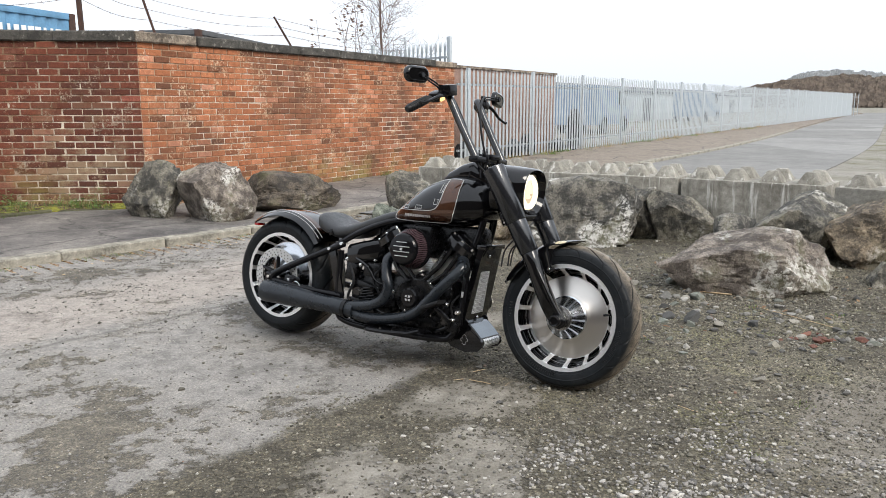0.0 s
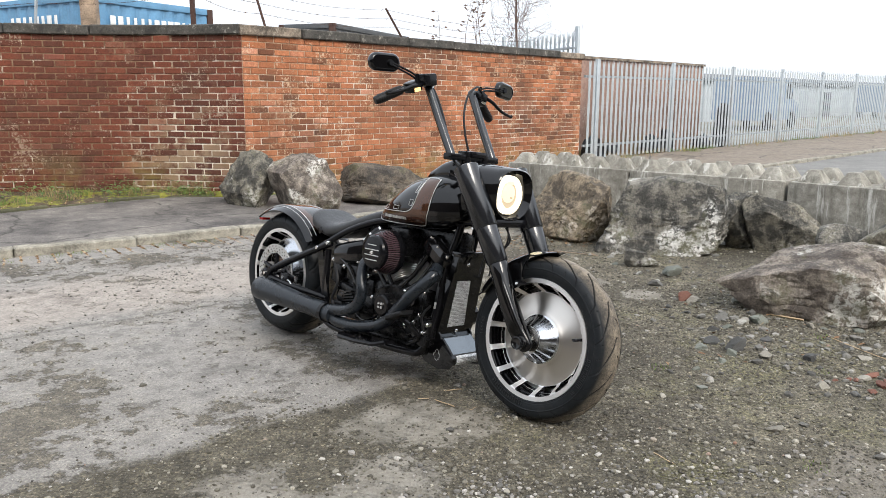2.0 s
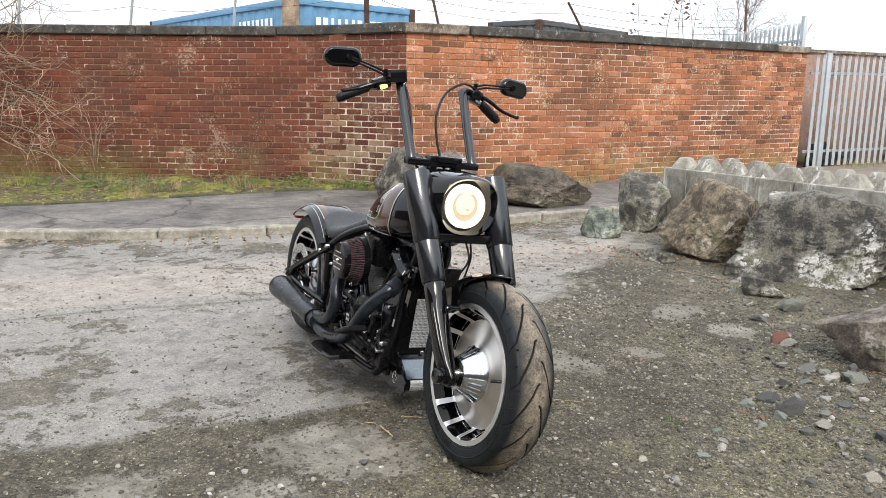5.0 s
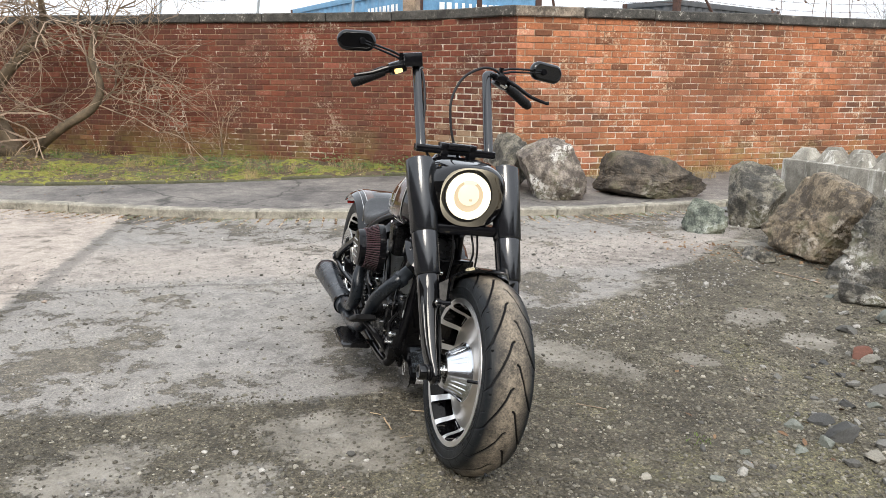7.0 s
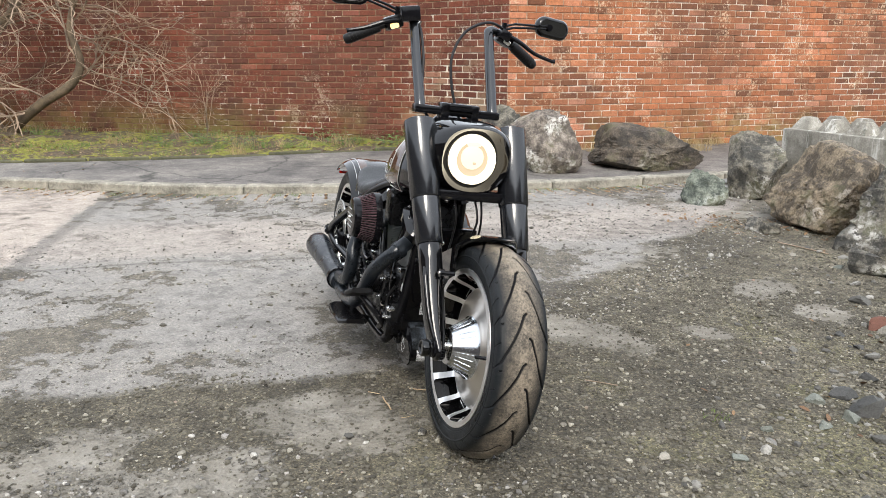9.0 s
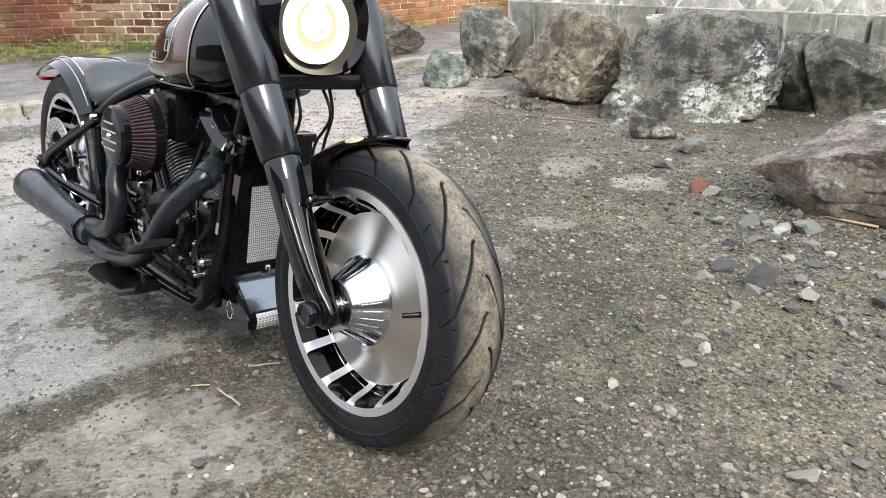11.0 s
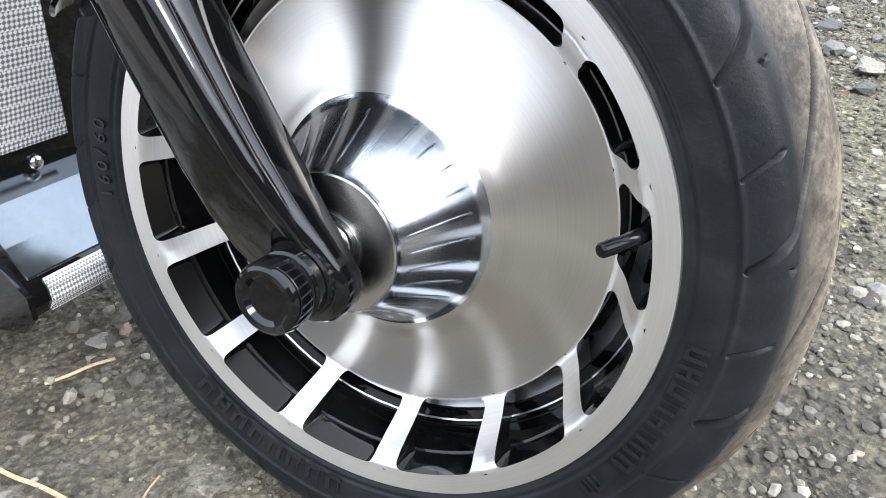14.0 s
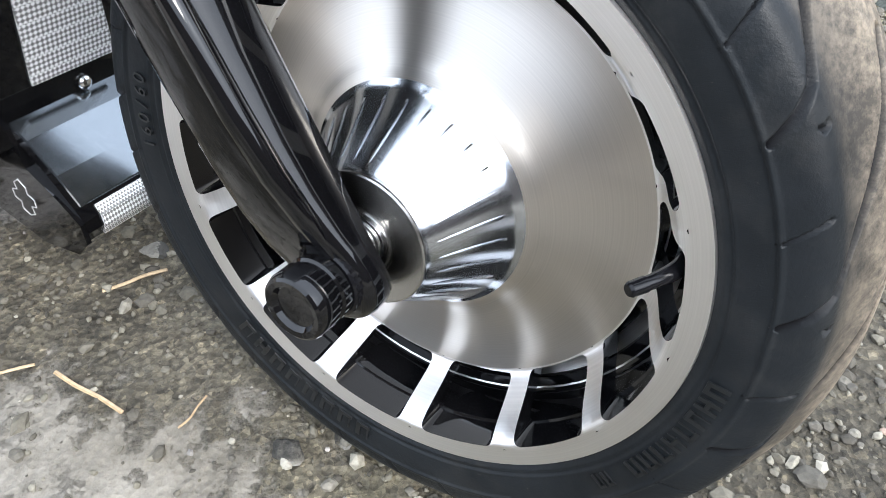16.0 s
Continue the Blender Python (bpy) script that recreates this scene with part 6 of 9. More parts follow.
# frame
for s in (-1, 1):
    bm = fresh()
    pipe(bm, [(1.165, s * 0.045, 0.80), (1.145, s * 0.055, 0.66), (1.100, s * 0.072, 0.50), (1.098, s * 0.090, 0.354), (1.088, s * 0.118, 0.225), (1.065, s * 0.132, 0.165), (1.0, s * 0.140, 0.145), (0.7, s * 0.135, 0.135), (0.45, s * 0.135, 0.15), (0.40, s * 0.138, 0.22), (0.40, s * 0.14, 0.50)], 0.0175, 14, 8)
    fr = part("frame_tube", bm, M_SATIN, bike, "black frame tube", smooth=50)
    bm = fresh()
    pipe(bm, [(-0.035, s * 0.172, 0.322), (0.06, s * 0.170, 0.375), (0.36, s * 0.150, 0.508), (0.42, s * 0.145, 0.535)], [0.022, 0.018, 0.0165, 0.018], 14, 6)
    part("swingarm", bm, M_SATIN, bike, "black swingarm tube", smooth=50)
    bm = fresh()
    pipe(bm, [(0.34, s * 0.150, 0.500), (0.5, s * 0.115, 0.600), (0.66, s * 0.07, 0.665), (0.80, s * 0.05, 0.68)], 0.015, 14, 6)
    part("seat_rail", bm, M_SATIN, bike, smooth=50)
    bm = fresh()
    pipe(bm, [(-0.03, s * 0.172, 0.305), (0.15, s * 0.165, 0.285), (0.42, s * 0.140, 0.27)], 0.017, 12, 6)
    part("swingarm_lower", bm, M_SATIN, bike, smooth=50)
    for x, z, y in ((0.345, 0.503, 0.166), (0.42, 0.535, 0.163), (-0.035, 0.322, 0.195)):
        bm = fresh()
        lathe(bm, [(0.0, -s * 0.0 + s * 0.006), (0.008, s * 0.006), (0.010, 0.0), (0.010, -s * 0.012)], 16, (x, s * y, z))
        part("bolt", bm, M_CHROME, bike)
    bm = fresh()
    plate(bm, [Vector(p) for p in ((0.33, s * 0.142, 0.50), (0.37, s * 0.142, 0.515), (0.44, s * 0.142, 0.28), (0.43, s * 0.142, 0.22), (0.385, s * 0.142, 0.22), (0.385, s * 0.142, 0.30))], (0, 0, 0), (0, s * 0.012, 0))
    part("side_plate", fixed(bm), M_GLOSS, bike)

# rear axle, disc and caliper
bm = fresh()
lathe(bm, [(0.0, -0.035), (0.016, -0.035), (0.020, -0.028), (0.026, -0.026), (0.026, 0.0), (0.016, 0.0)], 24, REAR + Vector((0, -0.165, 0)))
part("axle_nut", bm, M_SATIN, bike, smooth=30)
bm = fresh()
lathe(bm, [(0.100, -0.003), (0.146, -0.003), (0.147, 0.0), (0.146, 0.003), (0.100, 0.003), (0.100, -0.003)], 72, REAR + Vector((0, -0.128, 0)))
disc = part("brake_disc", bm, M_GUN, bike, "drilled steel brake disc", smooth=30)
# flat black dots stand for the dark inside the drilled holes
for i in range(30):
    for j, r in enumerate((0.110, 0.123, 0.136)):
        a = 2 * math.pi * (i + j / 3) / 30
        bm = fresh()
        lathe(bm, [(0.0, -0.0005), (0.0038, -0.0005), (0.0038, 0.001)], 8, REAR + Vector((math.cos(a) * r, -0.131, math.sin(a) * r)))
        part("hole_dot", bm, M_ENGINE, disc)
for i in range(5):
    a = 2 * math.pi * i / 5
    bm = fresh()
    tube(bm, [REAR + Vector((math.cos(a) * 0.03, -0.128, math.sin(a) * 0.03)), REAR + Vector((math.cos(a + 0.25) * 0.104, -0.128, math.sin(a + 0.25) * 0.104))], [0.013, 0.009], 8)
    part("carrier_arm", bm, M_SATIN, disc)
bm = fresh()
box(bm, REAR + Vector((0.115, -0.142, -0.035)), (0.075, 0.05, 0.10), 0.014, Matrix.Rotation(radians(15), 3, "Y"))
cal = part("brake_caliper", bm, M_SATIN, bike, "black rear brake caliper", smooth=40)
for dz in (-0.03, 0.0, 0.03):
    bm = fresh()
    lathe(bm, [(0.0, -0.004), (0.008, -0.004), (0.009, 0.004)], 14, REAR + Vector((0.115 + dz * 0.25, -0.167, -0.035 + dz)))
    part("bolt", bm, M_CHROME, cal)
bm = fresh()
pipe(bm, [REAR + Vector((0.13, -0.165, -0.05)), REAR + Vector((0.19, -0.175, -0.01)), REAR + Vector((0.26, -0.16, -0.10)), REAR + Vector((0.36, -0.15, -0.11))], 0.004, 8)
part("hose", bm, M_CHROME, cal, "braided brake hose")

# ---- engine ----
bm = fresh()
box(bm, (0.87, 0, 0.285), (0.36, 0.22, 0.26), 0.05)
engine = part("engine", bm, M_ENGINE, bike, "black V-twin crankcase", smooth=50)
bm = fresh()
box(bm, (0.58, -0.005, 0.30), (0.26, 0.22, 0.22), 0.04)
part("gearbox", bm, M_ENGINE, engine, smooth=50)
bm = fresh()
box(bm, (0.75, 0, 0.155), (0.62, 0.20, 0.05), 0.02)
part("sump", bm, M_ENGINE, engine, smooth=50)
bm = fresh()
loft(bm, [[Vector((0.78 + math.cos(a) * 0.34 * k, y, 0.30 + math.sin(a) * 0.12 * k)) for a in [2 * math.pi * i / 40 for i in range(40)]] for y, k in ((0.10, 0.98), (0.155, 1.0), (0.172, 0.93), (0.176, 0.7))])
part("primary_cover", fixed(bm), M_GLOSS, engine, smooth=50)


def cylinder(low, top, name):
    """A finned barrel, its head and its rocker cover."""
    low, top = Vector(low), Vector(top)
    d = (top - low).normalized()
    side = Vector((0, 1, 0))
    fwd = side.cross(d).normalized()

    def slab(t0, t1, hw, hl, k=3.0):
        return [[low + d * t + fwd * q.x + side * q.y for q in [Vector((math.copysign(abs(math.cos(a)) ** (2 / k), math.cos(a)) * hl, math.copysign(abs(math.sin(a)) ** (2 / k), math.sin(a)) * hw)) for a in [2 * math.pi * i / 28 for i in range(28)]]] for t in (t0, t1)]
    L = (top - low).length
    bm = fresh()
    loft(bm, slab(0, L, 0.062, 0.060, 2.2))
    body = part(name, fixed(bm), M_ENGINE, engine, "finned black cylinder", smooth=40)
    n = 15
    for i in range(n):
        t = L * (0.12 + 0.86 * i / n)
        bm = fresh()
        r = slab(t, t + 0.0028, 0.088, 0.080, 3.0)
        loft(bm, r)
        part("fin", fixed(bm), M_GUN if i % 1 == 0 else M_ENGINE, body, "machined cooling fin", smooth=30)
    bm = fresh()
    loft(bm, slab(L, L + 0.055, 0.088, 0.082, 4))
    part("head", fixed(bm), M_ENGINE, body, smooth=40)
    bm = fresh()
    rings = slab(L + 0.050, L + 0.070, 0.122, 0.088, 4) + slab(L + 0.078, L + 0.084, 0.122, 0.088, 4) + slab(L + 0.100, L + 0.105, 0.104, 0.072, 3) + slab(L + 0.115, L + 0.118, 0.08, 0.055, 3)
    loft(bm, rings)
    cover = part("rocker_cover", fixed(bm), M_GLOSS, body, "gloss black rocker cover", smooth=35)
    for u, v in ((0.06, -0.07), (-0.06, -0.07), (0.0, -0.08)):
        bm = fresh()
        p = low + d * (L + 0.088) + fwd * u + side * (v - 0.022)
        tube(bm, [p, p + d * 0.014], 0.008, 10)
        part("bolt", bm, M_CHROME, cover)
    # pushrod tubes
    for off in (-0.022, 0.022):
        bm = fresh()
        tube(bm, [Vector((0.865 + off, -0.125, 0.36)), low + d * (L * 0.5) + side * -0.105 + fwd * off, low + d * (L + 0.03) + side * -0.098 + fwd * off], [0.012, 0.010, 0.011], 12)
        part("pushrod_tube", bm, M_GLOSS, body, smooth=50)
    return body


cylinder((0.925, 0, 0.385), (1.025, 0, 0.525), "front_cylinder")
cylinder((0.80, 0, 0.385), (0.705, 0, 0.525), "rear_cylinder")

# timing cover, plugs and bolts on the right side
bm = fresh()
loft(bm, [[Vector((0.87 + math.cos(a) * 0.125 * k, y, 0.315 + math.sin(a) * 0.095 * k)) for a in [2 * math.pi * i / 36 for i in range(36)]] for y, k in ((-0.10, 1.0), (-0.135, 1.0), (-0.142, 0.93))])
part("timing_case", fixed(bm), M_ENGINE, engine, smooth=40)
bm = fresh()
lathe(bm, [(0.0, -0.012), (0.020, -0.012), (0.022, -0.009), (0.040, -0.009), (0.046, -0.004), (0.047, 0.012)], 40, (0.862, -0.190, 0.322))
cam_cover = part("timer_cover", bm, M_SATIN, engine, "round black timer cover", smooth=30)
bm = fresh()
lathe(bm, [(0.046, 0.0), (0.050, 0.0), (0.052, 0.05), (0.046, 0.05)], 40, (0.862, -0.186, 0.322))
part("timer_ring", bm, M_ENGINE, engine, smooth=30)
for k in range(4):
    a = math.pi / 4 + k * math.pi / 2
    bm = fresh()
    box(bm, (0.862 + math.cos(a) * 0.012, -0.2035, 0.322 + math.sin(a) * 0.012), (0.010, 0.002, 0.010), 0.002)
    part("mark", bm, M_SILVERLINE, cam_cover)
rng = random.Random(8)
for x, z, y in ((0.95, 0.25, -0.135), (0.98, 0.33, -0.13), (0.76, 0.24, -0.13), (0.78, 0.36, -0.135), (0.93, 0.39, -0.13), (0.66, 0.38, -0.12), (0.52, 0.38, -0.12), (0.50, 0.25, -0.12), (0.62, 0.22, -0.12), (1.05, 0.20, -0.14), (1.10, 0.28, -0.15), (1.02, 0.40, -0.10)):
    bm = fresh()
    lathe(bm, [(0.0, -0.007), (0.007, -0.007), (0.009, -0.003), (0.011, 0.0), (0.011, 0.02)], 12, (x, y, z))
    part("bolt", bm, M_CHROME if rng.random() < 0.6 else M_SATIN, engine, smooth=30)
# small castings and hoses that fill the right side
for c, sz, rz in (((1.06, -0.09, 0.25), (0.09, 0.10, 0.10), 0), ((1.08, -0.13, 0.21), (0.06, 0.05, 0.055), 10), ((0.60, -0.12, 0.42), (0.10, 0.05, 0.07), 0), ((0.47, -0.115, 0.40), (0.07, 0.05, 0.09), 8), ((0.70, -0.115, 0.29), (0.09, 0.04, 0.08), 0), ((0.50, -0.13, 0.24), (0.08, 0.04, 0.07), 0), ((0.56, -0.125, 0.34), (0.13, 0.035, 0.035), 12), ((0.87, -0.06, 0.60), (0.11, 0.14, 0.12), 0)):
    bm = fresh()
    box(bm, c, sz, 0.012, Matrix.Rotation(radians(rz), 3, "Y"))
    part("casting", bm, M_ENGINE, engine, smooth=40)
for pts, r, m in (([(1.10, -0.135, 0.36), (1.07, -0.15, 0.31), (1.085, -0.15, 0.25)], 0.005, M_RUBBER), ([(0.46, -0.135, 0.44), (0.50, -0.15, 0.36), (0.47, -0.15, 0.27), (0.55, -0.15, 0.22)], 0.007, M_RUBBER), ([(0.66, -0.13, 0.45), (0.62, -0.15, 0.38), (0.66, -0.14, 0.30)], 0.006, M_RUBBER)):
    bm = fresh()
    pipe(bm, pts, r, 8)
    part("hose", bm, m, engine, "thin black hose")
for k in range(6):
    bm = fresh()
    box(bm, (0.585, -0.128 - 0.004 * k, 0.262 + 0.014 * k), (0.11 - 0.010 * k, 0.03, 0.007), 0.002, Matrix.Rotation(radians(-12), 3, "Y"))
    part("cover_rib", bm, M_GLOSS, engine)

# added fasteners, oil lines and small covers that bring glints to the right side
rng = random.Random(18)
for x, z, y in ((0.44, 0.46, -0.14), (0.47, 0.33, -0.13), (0.53, 0.44, -0.145), (0.56, 0.27, -0.13), (0.63, 0.33, -0.13), (0.69, 0.42, -0.135), (0.73, 0.33, -0.135), (0.81, 0.25, -0.14), (0.91, 0.27, -0.145), (0.945, 0.345, -0.145), (1.0, 0.27, -0.13), (1.04, 0.31, -0.14), (1.085, 0.245, -0.16), (1.06, 0.17, -0.14), (0.97, 0.20, -0.13), (0.88, 0.19, -0.13), (0.66, 0.20, -0.13), (0.60, 0.47, -0.12)):
    bm = fresh()
    lathe(bm, [(0.0, -0.006), (0.004, -0.006), (0.0058, -0.004), (0.0062, 0.0), (0.009, 0.001), (0.009, 0.02)], 12, (x, y, z))
    part("bolt", bm, M_CHROME if rng.random() < 0.75 else M_SATIN, engine, smooth=30)
for pts, r in (([(0.50, -0.14, 0.47), (0.58, -0.155, 0.44), (0.64, -0.15, 0.37), (0.70, -0.145, 0.36)], 0.006), ([(0.95, -0.135, 0.24), (1.0, -0.155, 0.22), (1.05, -0.15, 0.26), (1.07, -0.13, 0.33)], 0.005), ([(0.62, -0.135, 0.24), (0.70, -0.15, 0.22), (0.78, -0.145, 0.25)], 0.005), ([(1.02, -0.12, 0.45), (1.06, -0.14, 0.38), (1.05, -0.135, 0.30)], 0.0045)):
    bm = fresh()
    pipe(bm, pts, r, 10)
    part("oil_line", bm, M_GLOSS, engine, "gloss black oil line")
for x, z, y, w in ((0.52, 0.30, -0.135, 0.032), (0.655, 0.27, -0.13, 0.028), (1.045, 0.235, -0.15, 0.026), (0.985, 0.36, -0.13, 0.022)):
    bm = fresh()
    lathe(bm, [(0.0, -0.012), (w * 0.5, -0.012), (w * 0.6, -0.008), (w * 0.9, -0.008), (w, -0.003), (w, 0.03)], 28, (x, y, z))
    part("cast_cover", bm, M_GLOSS, engine, smooth=30)

# black block added to close the see-through gap between cylinders and tank
bm = fresh()
box(bm, (0.86, 0, 0.585), (0.60, 0.10, 0.17), 0.03)
part("gap_block", bm, M_ENGINE, engine, smooth=50)

# side tank under the seat
bm = fresh()
loft(bm, [rounded(x, 0, z, w, h, 5) for x, z, w, h in ((0.43, 0.475, 0.10, 0.05), (0.44, 0.475, 0.138, 0.064), (0.50, 0.490, 0.142, 0.064), (0.60, 0.515, 0.132, 0.060), (0.64, 0.53, 0.10, 0.05))])
part("oil_tank", fixed(bm), M_GLOSS, bike, "gloss black side cover", smooth=50)

# air cleaner: bare pleated filter with a round cap
AC = Vector((0.855, -0.205, 0.553))
bm = fresh()
lathe(bm, [(0.0, -0.062), (0.050, -0.062), (0.067, -0.058), (0.073, -0.050), (0.074, -0.030), (0.070, -0.028)], 56, AC)
ac = part("air_cleaner", bm, M_SATIN, bike, "round black air cleaner cap with a pink pleated filter", smooth=30)
bm = fresh()
rings = []
for y, r in ((-0.034, 0.072), (0.018, 0.090)):
    rings.append([AC + Vector((math.cos(a) * (r + (0.004 if k % 2 else -0.002)), y, math.sin(a) * (r + (0.004 if k % 2 else -0.002)))) for k, a in enumerate([2 * math.pi * k / 112 for k in range(112)])])
loft(bm, rings)
part("pleated_filter", fixed(bm), M_FILTER, ac, "pink pleated cotton filter", smooth=0)
for k in range(56):
    a = 2 * math.pi * k / 56
    c = Vector((math.cos(a), 0, math.sin(a)))
    bm = fresh()
    tube(bm, [AC + c * 0.0755 + Vector((0, -0.032, 0)), AC + c * 0.0930 + Vector((0, 0.018, 0))], 0.0019, 4)
    part("pleat_wire", bm, M_ENGINE, ac, smooth=0)
bm = fresh()
lathe(bm, [(0.085, 0.016), (0.097, 0.016), (0.098, 0.04), (0.09, 0.042), (0.0, 0.042)], 56, AC)
part("back_plate", bm, M_SATIN, ac, smooth=30)
for dz, w in ((0.032, 0.035), (0.012, 0.055), (-0.012, 0.055), (-0.032, 0.045)):
    bm = fresh()
    box(bm, AC + Vector((0.0, -0.0625, dz)), (w * 1.6, 0.004, 0.004), 0.001)
    part("slot", bm, M_GUN, ac, "fine machined line")
bm = fresh()
lathe(bm, [(0.0, -0.006), (0.006, -0.006), (0.008, 0.0)], 16, AC + Vector((0, -0.062, 0)))
part("bolt", bm, M_CHROME, ac)

# exhaust: two headers into one
bm = fresh()
pipe(bm, [(1.085, -0.095, 0.525), (1.115, -0.155, 0.485), (1.055, -0.205, 0.405), (0.985, -0.215, 0.325), (0.93, -0.220, 0.268), (0.855, -0.222, 0.232), (0.72, -0.222, 0.205), (0.60, -0.222, 0.205), (0.53, -0.224, 0.232)], [0.0255] * 9, 22, 8)
exhaust = part("exhaust", bm, M_PIPE, bike, "matt black two-into-one exhaust", smooth=60)
bm = fresh()
pipe(bm, [(0.735, -0.10, 0.515), (0.722, -0.175, 0.490), (0.742, -0.215, 0.425), (0.762, -0.224, 0.360), (0.735, -0.226, 0.298), (0.66, -0.226, 0.262), (0.53, -0.226, 0.243)], [0.0255] * 7, 22, 8)
part("rear_header", bm, M_PIPE, exhaust, smooth=60)
bm = fresh()
pts = [(0.575, -0.226, 0.226), (0.50, -0.226, 0.232), (0.38, -0.227, 0.236), (0.20, -0.228, 0.244), (0.05, -0.229, 0.250), (-0.005, -0.230, 0.252), (-0.012, -0.230, 0.252), (-0.006, -0.230, 0.252), (0.03, -0.229, 0.25)]
tube(bm, pts, [0.036, 0.042, 0.041, 0.050, 0.057, 0.058, 0.055, 0.048, 0.046], 28)
part("silencer", fixed(bm), M_PIPE, exhaust, "tapered matt black silencer", smooth=60)
bm = fresh()
tube(bm, [(0.535, -0.226, 0.229), (0.515, -0.226, 0.230)], 0.0465, 28)
part("band_clamp", bm, M_SATIN, exhaust, smooth=40)
for pts in ([(1.115, -0.155, 0.485)],):
    bm = fresh()
    tube(bm, [(1.108, -0.130, 0.500), (1.116, -0.150, 0.488)], 0.031, 22)
    part("header_ring", bm, M_PIPE, exhaust, smooth=40)

# oil cooler panel between the down tubes
def panel_at(y, z, out=0.0):
    return Vector((1.113 + 0.2 * (z - 0.243) + out, y + 0.012, z))


bm = fresh()
plate(bm, [panel_at(-0.108, 0.205), panel_at(0.112, 0.205), panel_at(0.092, 0.575), panel_at(-0.088, 0.575)], (0, 0, 0), (-0.03, 0, 0))
cooler = part("cooler_panel", fixed(bm), M_GLOSS, bike, "gloss black cooler cover with a wire mesh window", smooth=0)
bm = fresh()
plate(bm, [panel_at(-0.053, 0.267, 0.003), panel_at(0.050, 0.267, 0.003), panel_at(0.019, 0.468, 0.003), panel_at(-0.060, 0.468, 0.003)], (0, 0, 0), (-0.004, 0, 0))
part("mesh_window", fixed(bm), M_WIRE, cooler, "bright wire mesh", smooth=0)
for bolt_y, z in ((0.007, 0.245), (-0.019, 0.541)):
    bm = fresh()
    bmesh.ops.create_uvsphere(bm, u_segments=14, v_segments=8, radius=0.0085)
    for v in bm.verts:
        v.co = panel_at(bolt_y, z, 0.003) + Vector((v.co.x * 0.7, v.co.y, v.co.z))
    part("bolt", bm, M_CHROME, cooler)
bm = fresh()
box(bm, (1.170, 0.012, 0.585), (0.05, 0.19, 0.022), 0.006)
part("cover_top", bm, M_GLOSS, cooler)
bm = fresh()
plate(bm, [Vector((1.100, -0.1085 + 0.12 * (z - 0.354), z)) + Vector((dx, 0, 0)) for dx, z in ((-0.006, 0.345), (0.008, 0.345), (0.010, 0.44), (-0.004, 0.44))], (0, 0, 0), (0, -0.002, 0))
part("label_plate", fixed(bm), M_ENGINE, cooler, "small dark printed plate on the frame")
bm = fresh()
plate(bm, [Vector((1.101, -0.1110 + 0.12 * (z - 0.354), z)) + Vector((dx, 0, 0)) for dx, z in ((-0.005, 0.347), (0.006, 0.347), (0.007, 0.374), (-0.004, 0.374))], (0, 0, 0), (0, -0.0015, 0))
part("label_patch", fixed(bm), M_SILVERLINE, cooler, "pale printed patch", smooth=0)

# chin scoop
prof = [(1.150, 0.245), (1.195, 0.228), (1.245, 0.198), (1.282, 0.172), (1.295, 0.160), (1.298, 0.146), (1.288, 0.132), (1.262, 0.122), (1.18, 0.112), (1.05, 0.122), (1.02, 0.14)]
bm = fresh()
loft(bm, [[Vector((x, y, z)) for x, z in prof] for y in (-0.128, 0.128)])
chin = part("chin_scoop", fixed(bm), M_GLOSS, bike, "gloss black chin scoop", smooth=30)
chin.matrix_basis = Matrix.Translation((0.2985, 0.012, -0.008)) @ Matrix.Diagonal((0.70, 0.72, 1.0, 1.0))
bm = fresh()
plate(bm, [Vector((x, -0.118, z + 0.003)) for x, z in prof[0:4]] + [Vector((x, -0.118, z - 0.002)) for x, z in prof[3::-1]], (0, 0, 0), (0, 0.236, 0))
part("scoop_top", fixed(bm), M_DARKCHROME, chin, "mirror-like scoop top", smooth=0)
bm = fresh()
plate(bm, [Vector((x + 0.004, -0.10, z)) for x, z in ((1.284, 0.170), (1.296, 0.160), (1.299, 0.146), (1.289, 0.132))] + [Vector((x, -0.10, z)) for x, z in ((1.284, 0.134), (1.292, 0.146), (1.29, 0.158), (1.28, 0.166))], (0, 0, 0), (0, 0.20, 0))
part("mesh_strip", fixed(bm), M_WIRE, chin, "bright wire mesh strip", smooth=0)
for s in (-1, 1):
    bm = fresh()
    plate(bm, [Vector((x, s * 0.128, z)) for x, z in ((1.02, 0.165), (1.09, 0.235), (1.155, 0.262), (1.18, 0.245), (1.20, 0.205), (1.25, 0.185), (1.297, 0.160), (1.30, 0.135), (1.27, 0.112), (1.18, 0.100), (1.06, 0.118))], (0, 0, 0), (0, s * 0.008, 0))
    part("side_plate", fixed(bm), M_GLOSS, chin, smooth=0)
    bm = fresh()
    sh = [(1.145, 0.135), (1.165, 0.128), (1.185, 0.135), (1.182, 0.148), (1.200, 0.152), (1.200, 0.166), (1.182, 0.170), (1.184, 0.182), (1.165, 0.192), (1.146, 0.182), (1.148, 0.170), (1.130, 0.166), (1.130, 0.152), (1.148, 0.148), (1.145, 0.135)]
    tube(bm, [Vector((1.165 + (x - 1.165) * 0.75, s * 0.1365, 0.158 + (z - 0.160) * 0.75)) for x, z in sh], 0.0009, 5)
    part("emblem", bm, M_SILVERLINE, chin, "thin outlined emblem", smooth=0)

